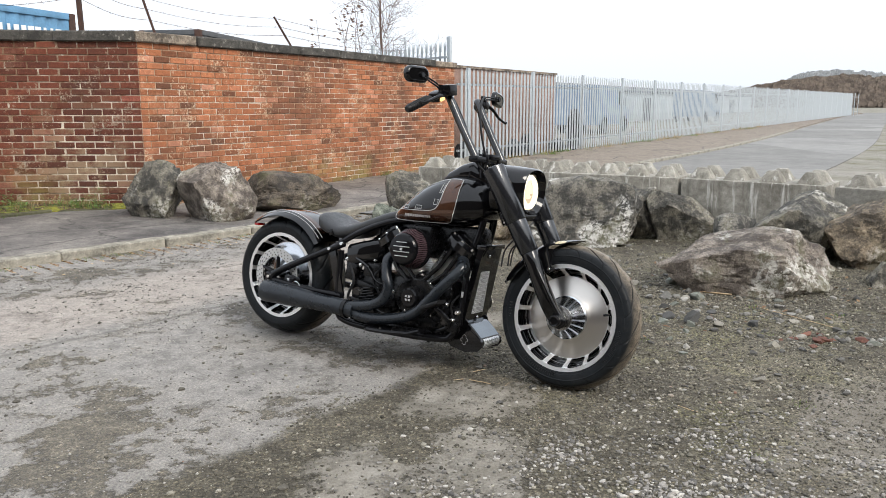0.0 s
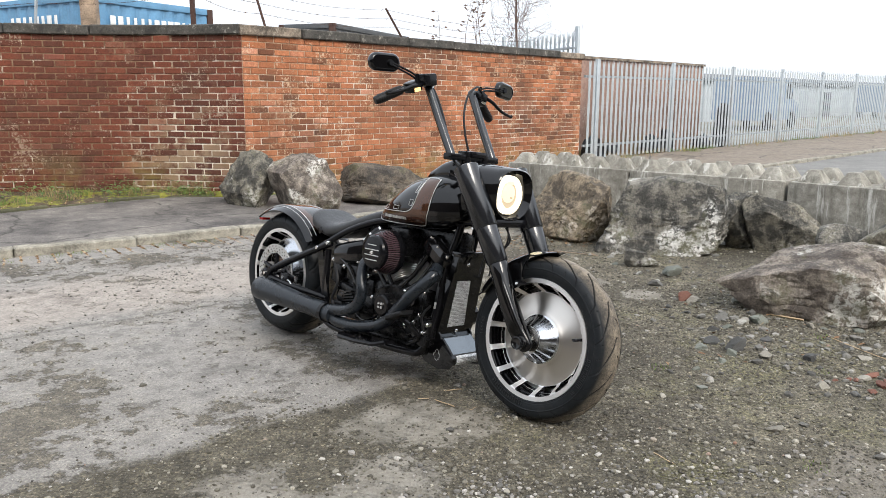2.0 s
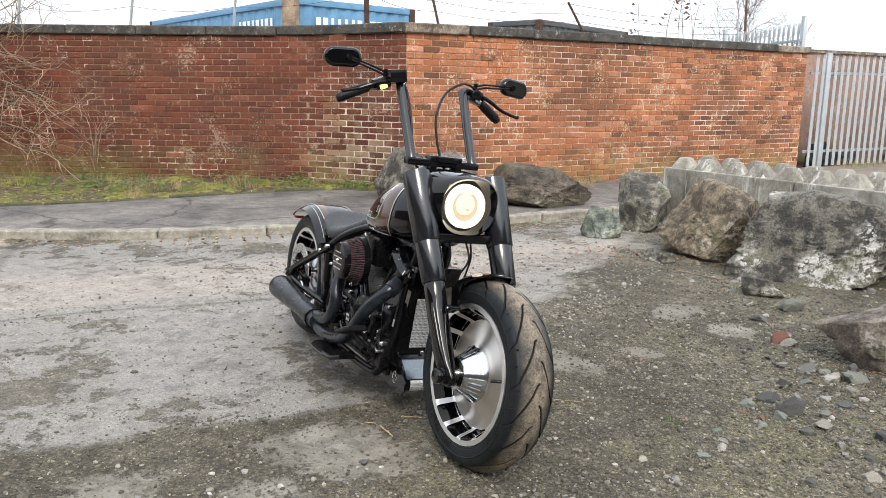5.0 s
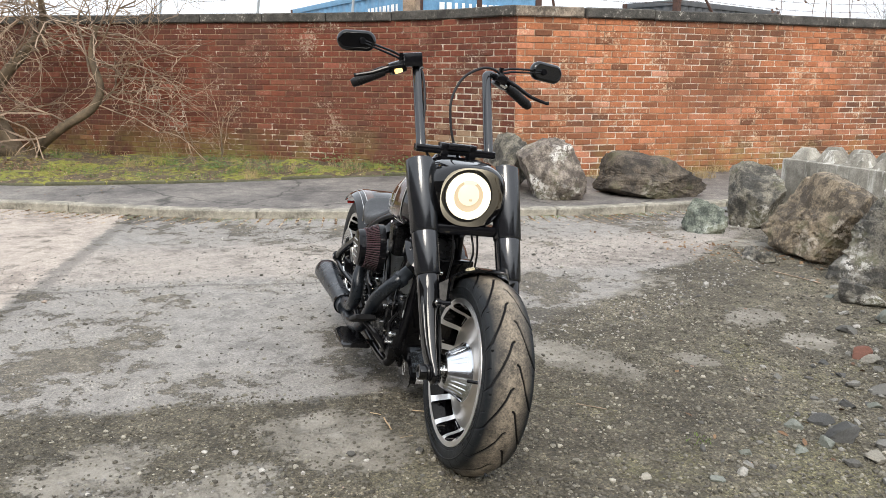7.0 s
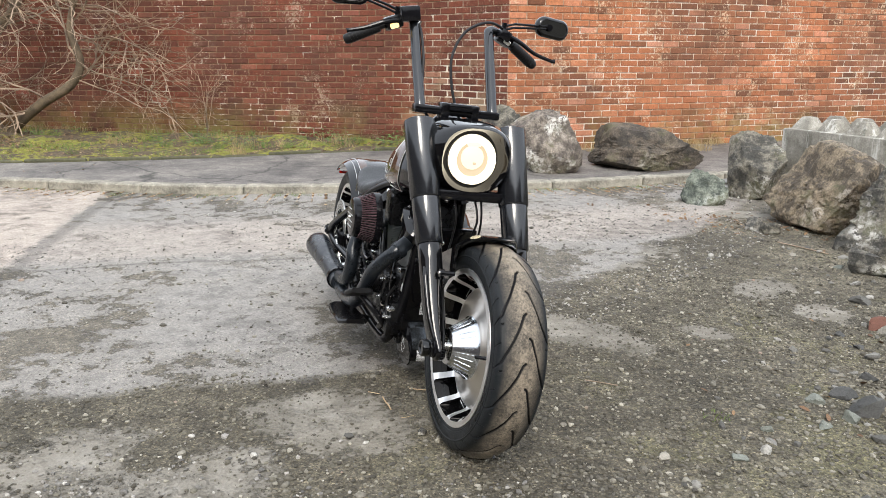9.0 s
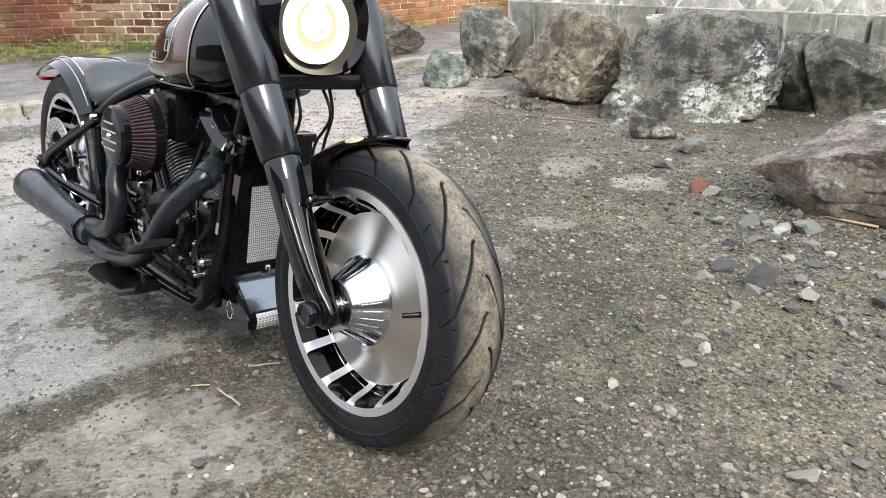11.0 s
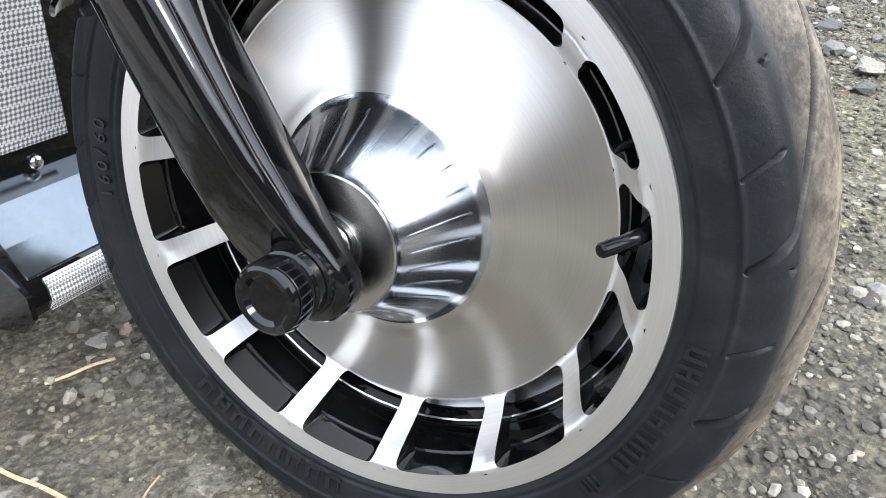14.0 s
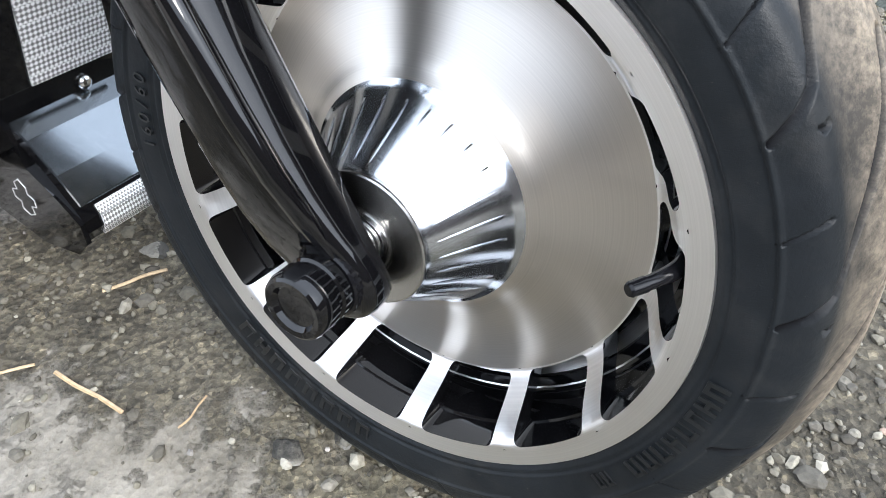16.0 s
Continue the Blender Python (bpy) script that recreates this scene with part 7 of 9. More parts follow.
# rider controls: brake pedal, foot boards, stand
bm = fresh()
loft(bm, [rounded(x, -0.245, z, w, h, 3.5) for x, z, w, h in ((0.985, 0.300, 0.03, 0.008), (0.995, 0.302, 0.046, 0.013), (1.05, 0.325, 0.046, 0.013), (1.075, 0.336, 0.036, 0.009))])
part("brake_pedal", fixed(bm), M_RUBBER, bike, "black rubber brake pedal", smooth=50)
bm = fresh()
pipe(bm, [(1.03, -0.235, 0.305), (1.06, -0.20, 0.27), (1.07, -0.16, 0.22), (1.0, -0.15, 0.18)], 0.011, 10)
part("pedal_arm", bm, M_SATIN, bike)
for s in (-1, 1):
    bm = fresh()
    loft(bm, [[Vector((x, s * (0.235 + v), z + h)) for v, h in ((-w, -0.010), (w, -0.010), (w + 0.004, 0.0), (w, 0.008), (-w, 0.008), (-w - 0.004, 0.0))] for x, z, w in ((0.66, 0.160, 0.02), (0.69, 0.160, 0.046), (0.80, 0.163, 0.052), (0.93, 0.175, 0.052), (0.975, 0.190, 0.03))])
    fb = part("footboard", fixed(bm), M_SATIN, bike, "black footboard with a bright edge line", smooth=30)
    bm = fresh()
    tube(bm, [(0.69, s * 0.288, 0.1605), (0.80, s * 0.292, 0.1635), (0.93, s * 0.292, 0.1755)], 0.0012, 6)
    part("edge_line", bm, M_GLOSS, fb)
    bm = fresh()
    tube(bm, [(0.80, s * 0.14, 0.145), (0.80, s * 0.20, 0.153)], 0.012, 10)
    part("mount", bm, M_SATIN, fb)
bm = fresh()
pipe(bm, [(0.78, 0.13, 0.15), (0.74, 0.20, 0.08), (0.71, 0.245, 0.036), (0.70, 0.27, 0.034)], [0.011, 0.010, 0.009, 0.012], 10)
part("side_stand", bm, M_SATIN, bike, "black side stand")

# ---- verge, shrubs and trees ----
verge_a = spline([(x, y, 0) for x, y in [(-12.6, 1.5), (-9.3, 3.3), (-7.9, 4.0), (-6.8, 4.65), (-6.1, 5.5), (-5.5, 6.4), (-4.9, 7.6), (-4.3, 8.5), (-3.6, 8.84)]], 8)
verge_b = spline([(x, y, 0) for x, y in [(-12.6, 4.6), (-10.2, 6.05), (-9.0, 6.7), (-8.0, 7.25), (-7.2, 7.7), (-6.3, 8.15), (-5.5, 8.5), (-4.5, 8.82), (-3.62, 8.86)]], 8)
strip("verge", verge_a, verge_b, PAVE_Z + 0.035, 0.13, M_VERGE, "mossy earth verge at the foot of the wall", "verge", lumps=0.10, rows=14)


def verge_z(x, y):
    best = min(range(len(verge_a)), key=lambda i: (verge_a[i].lerp(verge_b[i], 0.5) - Vector((x, y, 0))).length)
    a, b = verge_a[best], verge_b[best]
    t = max(0, min(1, (Vector((x, y, 0)) - a).dot(b - a) / max(0.01, (b - a).length_squared)))
    return PAVE_Z + 0.035 + (0.13 - PAVE_Z - 0.035) * t


def twig(verts, faces, p, q, r0, r1):
    """A three-sided twig."""
    d = (q - p).normalized()
    u = d.orthogonal().normalized()
    v = d.cross(u)
    k = len(verts)
    for c, r in ((p, r0), (q, r1)):
        for a in (0, 2.094, 4.189):
            verts.append(c + r * (math.cos(a) * u + math.sin(a) * v))
    for i in range(3):
        faces.append((k + i, k + (i + 1) % 3, k + 3 + (i + 1) % 3, k + 3 + i))


def grow(verts, faces, p, d, l, r, depth, rng, droop=0.0, spread=0.6, kids=(2, 4)):
    n = 4
    for i in range(n):
        d = (d + Vector((rng.gauss(0, 0.30), rng.gauss(0, 0.2), rng.gauss(0, 0.28) - droop))).normalized()
        q = p + d * l / n
        twig(verts, faces, p, q, r * (1 - 0.25 * i / n), r * (1 - 0.25 * (i + 1) / n))
        p = q
        if depth > 0:
            for _ in range(rng.randint(*kids) if i == n - 1 else rng.randint(0, 2)):
                e = (d + spread * Vector((rng.gauss(0, 1), rng.gauss(0, 1), rng.gauss(0, 0.8)))).normalized()
                grow(verts, faces, p, e, l * rng.uniform(0.5, 0.8), r * 0.55, depth - 1, rng, droop, spread, kids)


def twigs_part(name, parent, starts, material, rng, label, **k):
    verts, faces = [], []
    for p, d, l, r, depth in starts:
        grow(verts, faces, Vector(p), Vector(d).normalized(), l, r, depth, rng, **k)
    me = bpy.data.meshes.new(name)
    me.from_pydata(verts, [], faces)
    me.materials.append(material)
    o = new(name, me)
    o.parent = parent
    return tagged(o, label, kind="stuff")


def bare_tree():
    """The crooked bare tree against the wall; its own x axis runs along the wall, y towards the wall."""
    e = empty("bare_tree", pose(-9.45, 5.75, verge_z(-9.45, 5.75), 0, 0, 36))
    rng = random.Random(3)
    limbs = [([(0, 0, -0.1), (0.15, 0, 0.12), (0.6, -0.1, 0.42), (1.02, -0.1, 0.66), (1.18, -0.1, 0.95), (1.10, -0.12, 1.35), (1.22, -0.15, 1.75)], [0.075, 0.07, 0.065, 0.058, 0.052, 0.045, 0.03]),
             ([(-0.1, 0, -0.1), (-0.35, 0.05, 0.3), (-0.5, 0.0, 0.7), (-0.25, -0.05, 1.05), (0.15, -0.1, 1.4), (0.45, -0.1, 1.75), (0.5, -0.2, 2.2)], [0.13, 0.12, 0.10, 0.08, 0.06, 0.05, 0.035]),
             ([(-0.5, 0, 0.7), (-0.8, 0, 1.1), (-0.9, 0.1, 1.7), (-0.7, 0, 2.3)], [0.08, 0.07, 0.05, 0.03]),
             ([(-0.15, 0, 0.05), (-0.7, -0.2, 0.15), (-1.4, -0.3, 0.4), (-2.0, -0.3, 0.9)], [0.11, 0.09, 0.07, 0.05])]
    for i, (pts, rad) in enumerate(limbs):
        bm = fresh()
        pipe(bm, pts, rad, 12, 5)
        part("trunk" if i == 1 else "limb", bm, M_BARK, e, smooth=60)
    starts = []
    for pts, rad in limbs:
        s = spline(pts, 5)
        for j in range(5, len(s), 3):
            d = Vector((rng.uniform(-0.6, 1.2), rng.gauss(-0.25, 0.25), rng.uniform(-0.35, 0.8)))
            starts.append((s[j], d, rng.uniform(0.6, 1.1), 0.016, 2))
    for _ in range(6):
        starts.append(((1.15, -0.12, rng.uniform(0.7, 1.7)), (1, rng.gauss(-0.1, 0.1), rng.uniform(-0.5, 0.3)), 1.1, 0.011, 2))
    for _ in range(15):
        starts.append(((rng.uniform(-0.9, 1.2), rng.gauss(-0.1, 0.1), rng.uniform(1.35, 2.15)), (rng.uniform(-0.8, 1.2), rng.gauss(-0.1, 0.2), rng.uniform(-0.2, 0.8)), rng.uniform(0.7, 1.1), 0.012, 2))
    twigs_part("twigs", e, starts, M_TWIG, rng, "tangle of pale bare twigs", droop=0.015, spread=0.55, kids=(1, 3))
    return tagged(e, "crooked bare tree with pale tangled twigs by the wall", "tree")


bare_tree()


def bush(name, x, y, z, height, count, seed, material, label, depth=2, spread=0.5):
    e = empty(name, pose(x, y, z))
    rng = random.Random(seed)
    bm = fresh()
    pipe(bm, [(0, 0, -0.08), (0.01, 0.0, height * 0.12), (0.0, 0.01, height * 0.3)], [0.012, 0.010, 0.007], 8, 3)
    part("stem", bm, M_BARK, e)
    starts = [((0, 0, rng.uniform(0.02, height * 0.3)), (rng.gauss(0, 0.5), rng.gauss(0, 0.25), rng.uniform(0.5, 1)), height * rng.uniform(0.35, 0.55), 0.005, depth) for _ in range(count)]
    twigs_part("twigs", e, starts, material, rng, "thin bare twigs", spread=spread)
    return tagged(e, label, "bush")


bush("bare_bush", -7.0, 7.25, 0.14, 1.25, 3, 21, M_TWIG, "thin bare bush against the brick wall")


def tall_weed(x, y, top, seed, stems):
    """Sparse stalks with a few small withered leaves near their tips."""
    e = empty("tall_weed", pose(x, y, rise(y)))
    rng = random.Random(seed)
    for i in range(stems):
        bm = fresh()
        ox, h = rng.uniform(-0.45, 0.45), top * rng.uniform(0.86, 1.0)
        pts = [Vector((ox, 0, -0.05)), Vector((ox + rng.gauss(0, 0.03), 0.02, h * 0.5)), Vector((ox + rng.gauss(0, 0.08), 0, h * 0.8)), Vector((ox + rng.gauss(0, 0.14), 0, h))]
        line = spline(pts, 6)
        tube(bm, line, [0.009 - 0.006 * k / (len(line) - 1) for k in range(len(line))], 5)
        stem = part("stem", bm, M_TWIG_FAR, e)
        bm = fresh()
        for _ in range(9):
            p = line[rng.randrange(len(line) * 2 // 3, len(line))]
            d = Vector((rng.choice((-1, 1)), rng.gauss(0, 0.4), rng.uniform(-0.2, 0.7))).normalized()
            u = Vector((0, 0, 1)) * 0.018
            q = p + d * rng.uniform(0.04, 0.10)
            s = rng.uniform(0.05, 0.09)
            plate(bm, [q, q + d * s * 0.5 + u, q + d * s, q + d * s * 0.5 - u], (0, 0, 0), (0, 0.004, 0))
            tube(bm, [p, q], 0.0025, 3)
        tagged(part("leaf_spray", fixed(bm), M_TWIG_FAR, stem), kind="stuff")
    return tagged(e, "sparse withered weed stalks rising above the wall", "weed")


tall_weed(-1.75, 13.6, 3.0, 31, 4)
tall_weed(-2.1, 17.0, 3.3, 33, 2)


def birch(x, y, top, seed, label):
    e = empty("birch_tree", pose(x, y, rise(y)))
    rng = random.Random(seed)
    bm = fresh()
    pipe(bm, [(0, 0, -0.1), (0.03, 0, top * 0.35), (-0.04, 0.02, top * 0.7), (0.02, 0, top)], [0.05, 0.036, 0.022, 0.006], 10, 6)
    part("trunk", bm, M_TWIG_FAR, e, smooth=60)
    starts = []
    for i in range(34):
        t = rng.uniform(0.22, 0.98)
        a = rng.uniform(0, 6.28)
        starts.append(((0, 0, top * t), (math.cos(a), math.sin(a), rng.uniform(0.8, 1.6)), top * 0.23 * (1.15 - t * 0.7), 0.008, 2))
    twigs_part("crown", e, starts, M_TWIG_FAR, rng, "open crown of fine bare twigs", spread=0.4)
    return tagged(e, label, "tree")


birch(-1.45, 19.0, 4.6, 41, "slim bare birch behind the brick wall")

# grass and weeds
def grass(name, spots, material, label, seed, blades, tall):
    rng = random.Random(seed)
    verts, faces = [], []
    for x, y, z, rad, dens in spots:
        for _ in range(int(blades * dens)):
            a, r = rng.uniform(0, 6.28), rad * math.sqrt(rng.random())
            p = Vector((x + r * math.cos(a), y + r * math.sin(a), z))
            h = tall * rng.uniform(0.4, 1.2)
            b = rng.uniform(0, 6.28)
            w = Vector((math.cos(b), math.sin(b), 0)) * rng.uniform(0.0015, 0.003)
            lean = Vector((rng.gauss(0, 0.45), rng.gauss(0, 0.45), 0)) * h
            k = len(verts)
            verts.extend((p - w, p + w, p + lean * 0.4 + Vector((0, 0, h * 0.6)) + w * 0.7, p + lean * 0.4 + Vector((0, 0, h * 0.6)) - w * 0.7, p + lean + Vector((0, 0, h))))
            faces.extend(((k, k + 1, k + 2, k + 3), (k + 3, k + 2, k + 4)))
    me = bpy.data.meshes.new(name)
    me.from_pydata(verts, [], faces)
    me.materials.append(material)
    return tagged(new(name, me), label, "grass", kind="stuff")


rng = random.Random(12)
spots, dry = [], []
for i in range(105):
    k = rng.randrange(10, len(verge_a) - 2)
    t = rng.random() ** 0.8
    p = verge_a[k].lerp(verge_b[k], t)
    (spots if rng.random() < 0.68 else dry).append((p.x, p.y, verge_z(p.x, p.y) - 0.01, rng.uniform(0.06, 0.22), rng.uniform(0.3, 1.2)))
for i in range(36):
    p = CORNER.lerp(WALL_END, rng.uniform(0.02, 0.95)) + Vector((0.86, -0.51, 0)) * rng.uniform(0.02, 0.18)
    (spots if rng.random() < 0.5 else dry).append((p.x, p.y, PAVE_Z + 0.02 + rise(p.y), rng.uniform(0.05, 0.15), rng.uniform(0.4, 1.0)))
for i in range(8):
    p = CORNER.lerp(WALL_END, 0.33) + Vector((0.86, -0.51, 0)) * rng.uniform(0.05, 0.2) + Vector((rng.gauss(0, 0.25), rng.gauss(0, 0.35), 0))
    dry.append((p.x, p.y, PAVE_Z + 0.02, 0.12, 1.4))
for i in range(60):
    p = FENCE[0] + fence_dir * rng.uniform(0.5, 26) + Vector((0.832, -0.555, 0)) * rng.uniform(-0.1, 0.35)
    (spots if rng.random() < 0.5 else dry).append((p.x, p.y, PAVE_Z + 0.03 + rise(p.y), rng.uniform(0.1, 0.3), rng.uniform(0.5, 1.4)))
grass("grass_tufts", spots, M_GRASS, "green grass tufts along the wall foot", 51, 60, 0.085)
grass("dry_grass", dry, M_DRY, "dry straw-coloured grass along the wall foot", 52, 45, 0.13)
gut = []
for i in range(90):
    k = rng.randrange(14, 84)
    n = outward(kerb_line, -rng.uniform(0.01, 0.16))[k]
    gut.append((n.x, n.y, ground_z(n.x, n.y) - 0.004, 0.09, rng.uniform(0.15, 0.5)))
for x, y in ((1.12, 2.55), (1.5, 3.05), (1.65, 2.55), (1.05, 3.95), (1.75, 4.05), (0.95, 1.9), (1.3, 2.2), (1.9, 4.6), (2.3, 4.4)):
    gut.append((x, y, ground_z(x, y) - 0.004, 0.05, 0.5))
grass("moss_tufts", gut, M_GRASS, "short moss and grass in the gutter and gravel", 53, 50, 0.018)

# ---- behind the walls ----
def container(name, at, turn, size, material, label, ribs, bars=False):
    """A steel box: corner posts, rails and corrugated sides."""
    e = empty(name, pose(*at, 0, 0, turn))
    L, W, H = size
    for x in (0.05, L - 0.05):
        for y in (0.05, W - 0.05):
            bm = fresh()
            box(bm, (x, y, H / 2), (0.12, 0.12, H), 0.01)
            part("corner_post", bm, M_RUST if bars else material, e)
    for z in (0.06, H - 0.05):
        for y in (0.04, W - 0.04):
            bm = fresh()
            box(bm, (L / 2, y, z), (L - 0.14, 0.08, 0.10), 0.008)
            part("rail", bm, material, e)
        for x in (0.04, L - 0.04):
            bm = fresh()
            box(bm, (x, W / 2, z), (0.08, W - 0.14, 0.10), 0.008)
            part("rail", bm, material, e)

    def sheet(a, b, out, n):
        bm = fresh()
        a, b = Vector(a), Vector(b)
        cols, zz = [], (0.1, H - 0.1)
        for i in range(n * 4 + 1):
            p = a.lerp(b, i / (n * 4)) + Vector(out) * (0.036 if i % 4 in (1, 2) else 0.0)
            cols.append([bm.verts.new((p.x, p.y, z)) for z in zz])
        for c, d in zip(cols, cols[1:]):
            bm.faces.new((c[0], d[0], d[1], c[1]))
        part("side_panel", fixed(bm), material, e, smooth=0)
    sheet((0.1, 0.02, 0), (L - 0.1, 0.02, 0), (0, 0.6, 0), ribs)
    sheet((0.1, W - 0.02, 0), (L - 0.1, W - 0.02, 0), (0, -0.6, 0), ribs)
    sheet((0.02, 0.1, 0), (0.02, W - 0.1, 0), (0.6, 0, 0), max(3, int(ribs * W / L)))
    sheet((L - 0.02, 0.1, 0), (L - 0.02, W - 0.1, 0), (-0.6, 0, 0), max(3, int(ribs * W / L)))
    bm = fresh()
    box(bm, (L / 2, W / 2, H - 0.02), (L - 0.02, W - 0.02, 0.03))
    part("roof", bm, material, e)
    return tagged(e, label, "container")


turn = math.degrees(math.atan2(2.27, 0.77))
blue = container("shipping_container", (-6.81, 10.81, 0.12), turn, (2.44, 6.06, 2.59), M_BLUE, "faded blue steel shipping container behind the wall", 9, True)
# the code along its top is cut off by the wall: plain white strokes
rng = random.Random(77)
for i in range(13):
    bm = fresh()
    w = rng.choice((0.05, 0.09, 0.11))
    box(bm, (0.45 + i * 0.135, -0.012, 2.24), (w, 0.012, 0.16), 0.002)
    if w > 0.06:
        box(bm, (0.45 + i * 0.135 + 0.01, -0.012, 2.14), (0.04, 0.012, 0.12), 0.002)
    part("code_mark", bm, M_WHITE, blue, "white painted stroke")
for i in range(8):
    bm = fresh()
    box(bm, (-0.012, 0.7 + i * 0.16, 2.22), (0.012, rng.choice((0.06, 0.1)), 0.20), 0.002)
    part("code_mark", bm, M_WHITE, blue, "white painted stroke")
M_GREYBOX = plain("dark_grey_container_paint", (0.085, 0.088, 0.092), 0.65, vary=0.4, scale=3, fine=30, relief=0.1)
container("steel_container", (-4.87, 16.0, 0.05), 80.6, (3.8, 1.3, 2.70), M_GREYBOX, "dark grey ribbed steel container with rusty corner posts behind the wall", 15, True)


def wall_posts():
    """Leaning angle-iron posts with strands of barbed wire over the wall."""
    posts = [((-8.4, 7.25, 1.9), (-8.30, 7.3, 2.6)), ((-7.05, 7.92, 1.9), (-6.93, 7.95, 2.62)), ((-5.85, 8.55, 1.9), (-5.78, 8.58, 2.62)), ((-4.06, 9.0, 1.9), (-4.08, 9.0, 2.85)), ((-3.45, 9.75, 1.9), (-3.68, 9.84, 2.56)), ((-2.05, 11.25, 1.9), (-2.36, 11.2, 2.46)), ((-0.62, 13.75, 1.9), (-0.66, 13.75, 2.40))]
    tops = []
    for i, (a, b) in enumerate(posts):
        bm = fresh()
        tube(bm, [a, b], 0.017 if i != 3 else 0.032, 4)
        o = link("fence_post", bm, M_RUST if i in (3, 4, 5) else M_GALV, 0)
        tagged(o, "leaning rusty iron post on the wall top" if i in (3, 4, 5) else "leaning grey iron post on the wall top", "post", "posts on the wall")
        tops.append((Vector(a), Vector(b)))
    for t in (0.55, 0.75, 0.96):
        e = fresh()
        rng = random.Random(int(t * 100))
        for (a, b), (c, d) in zip(tops, tops[1:]):
            p, q = a.lerp(b, t), c.lerp(d, t)
            pts = [p.lerp(q, k / 10) - Vector((0, 0, 0.06 * math.sin(math.pi * k / 10))) for k in range(11)]
            tube(e, pts, 0.0028, 4, caps=False)
            for k in range(int((q - p).length / 0.14)):
                m = p.lerp(q, (k + 0.5) / max(1, int((q - p).length / 0.14)))
                m.z -= 0.06 * math.sin(math.pi * min(1, (m - p).length / (q - p).length))
                s = Vector((rng.gauss(0, 1), rng.gauss(0, 1), rng.gauss(0, 1))).normalized() * 0.016
                tube(e, [m - s, m + s], 0.002, 3, caps=False)
        tagged(link("barbed_wire", e, M_RUST, 0), "thin rusty barbed wire strung over the wall", "wire", "strands of barbed wire")


wall_posts()
bm = fresh()
box(bm, (0, 0, 1.7), (0.2, 0.2, 3.6), 0.015)
o = link("timber_post", bm, M_TWIG, 30)
o.matrix_basis = pose(-6.15, 10.0, 0, 0, 0, 20)
tagged(o, "tall weathered timber post behind the wall", "post")


def short_palisade():
    e = empty("spiked_fence", pose(0.12, 15.02, 0, 0, 0, 127))
    for x in (0.0, 2.7):
        bm = fresh()
        box(bm, (x, 0, 1.25), (0.09, 0.05, 2.55), 0.005)
        part("post", bm, M_GALV, e)
    for z in (1.0, 2.15):
        bm = fresh()
        tube(bm, [(0, 0.03, z), (2.9, 0.03, z)], 0.026, 4)
        part("rail", bm, M_GALV, e, smooth=0)
    for k in range(18):
        x = 0.14 + 0.15 * k
        bm = fresh()
        loft(bm, [[Vector((x - 0.03, 0, z)), Vector((x, -0.014, z)), Vector((x + 0.03, 0, z)), Vector((x, 0.003, z))] for z in (0.2, 2.28)])
        for dx in (-0.035, 0.0, 0.035):
            tube(bm, [(x + dx * 0.5, -0.005, 2.26), (x + dx, -0.005, 2.44)], [0.014, 0.002], 4)
        part("pale", bm, M_GALV, e, smooth=0)
    return tagged(e, "spiked grey palisade section behind the wall end", "fence")


short_palisade()

M_SHED = plain("pale_shed_cladding", (0.42, 0.46, 0.48), 0.6, vary=0.12, scale=1.5, fine=20, relief=0)
M_SHED_DOOR = plain("grey_shed_door", (0.33, 0.37, 0.40), 0.6, vary=0.1, scale=1.5, fine=20, relief=0)
M_SHED_DARK = plain("dark_shed_roof", (0.10, 0.11, 0.12), 0.7, vary=0.2, scale=1, fine=20, relief=0)
M_VAN = plain("blue_vehicle_paint", (0.20, 0.27, 0.36), 0.4, vary=0.1, relief=0, coat=0.5)
M_WOODS = plain("far_winter_woods", (0.150, 0.120, 0.097), 0.95, vary=0.6, scale=0.9, fine=4, relief=0)
# the haze of distance is mixed into this paler woods colour
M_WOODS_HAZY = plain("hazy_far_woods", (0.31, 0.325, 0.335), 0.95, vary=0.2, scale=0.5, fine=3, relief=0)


def shed(a, b, depth, h, doors):
    a, b = Vector(a), Vector(b)
    d = b - a
    e = empty("warehouse", pose(a.x, a.y, rise(a.y), 0, 0, math.degrees(math.atan2(d.y, d.x))))
    L = d.length
    bm = fresh()
    box(bm, (L / 2, depth / 2, h / 2), (L, depth, h), 0.02)
    part("wall", bm, M_SHED, e)
    bm = fresh()
    loft(bm, [[Vector((x, -0.2, h)), Vector((x, depth / 2, h + depth * 0.06)), Vector((x, depth + 0.2, h)), Vector((x, depth + 0.2, h - 0.12)), Vector((x, -0.2, h - 0.12))] for x in (-0.2, L + 0.2)])
    part("roof", fixed(bm), M_SHED_DARK, e, smooth=0)
    for k in range(doors):
        bm = fresh()
        box(bm, (L * (k + 0.5) / doors, -0.03, h * 0.4), (L / doors * 0.4, 0.06, h * 0.75), 0.01)
        part("door", bm, M_SHED_DARK if k % 3 == 1 else M_SHED_DOOR, e)
    return tagged(e, "low pale industrial shed beyond the fence", "warehouse")


shed((5.0, 39.0, 0), (18.0, 58.5, 0), 9, 2.0, 7)
shed((17.5, 66.0, 0), (36.0, 92.0, 0), 12, 2.0, 6)


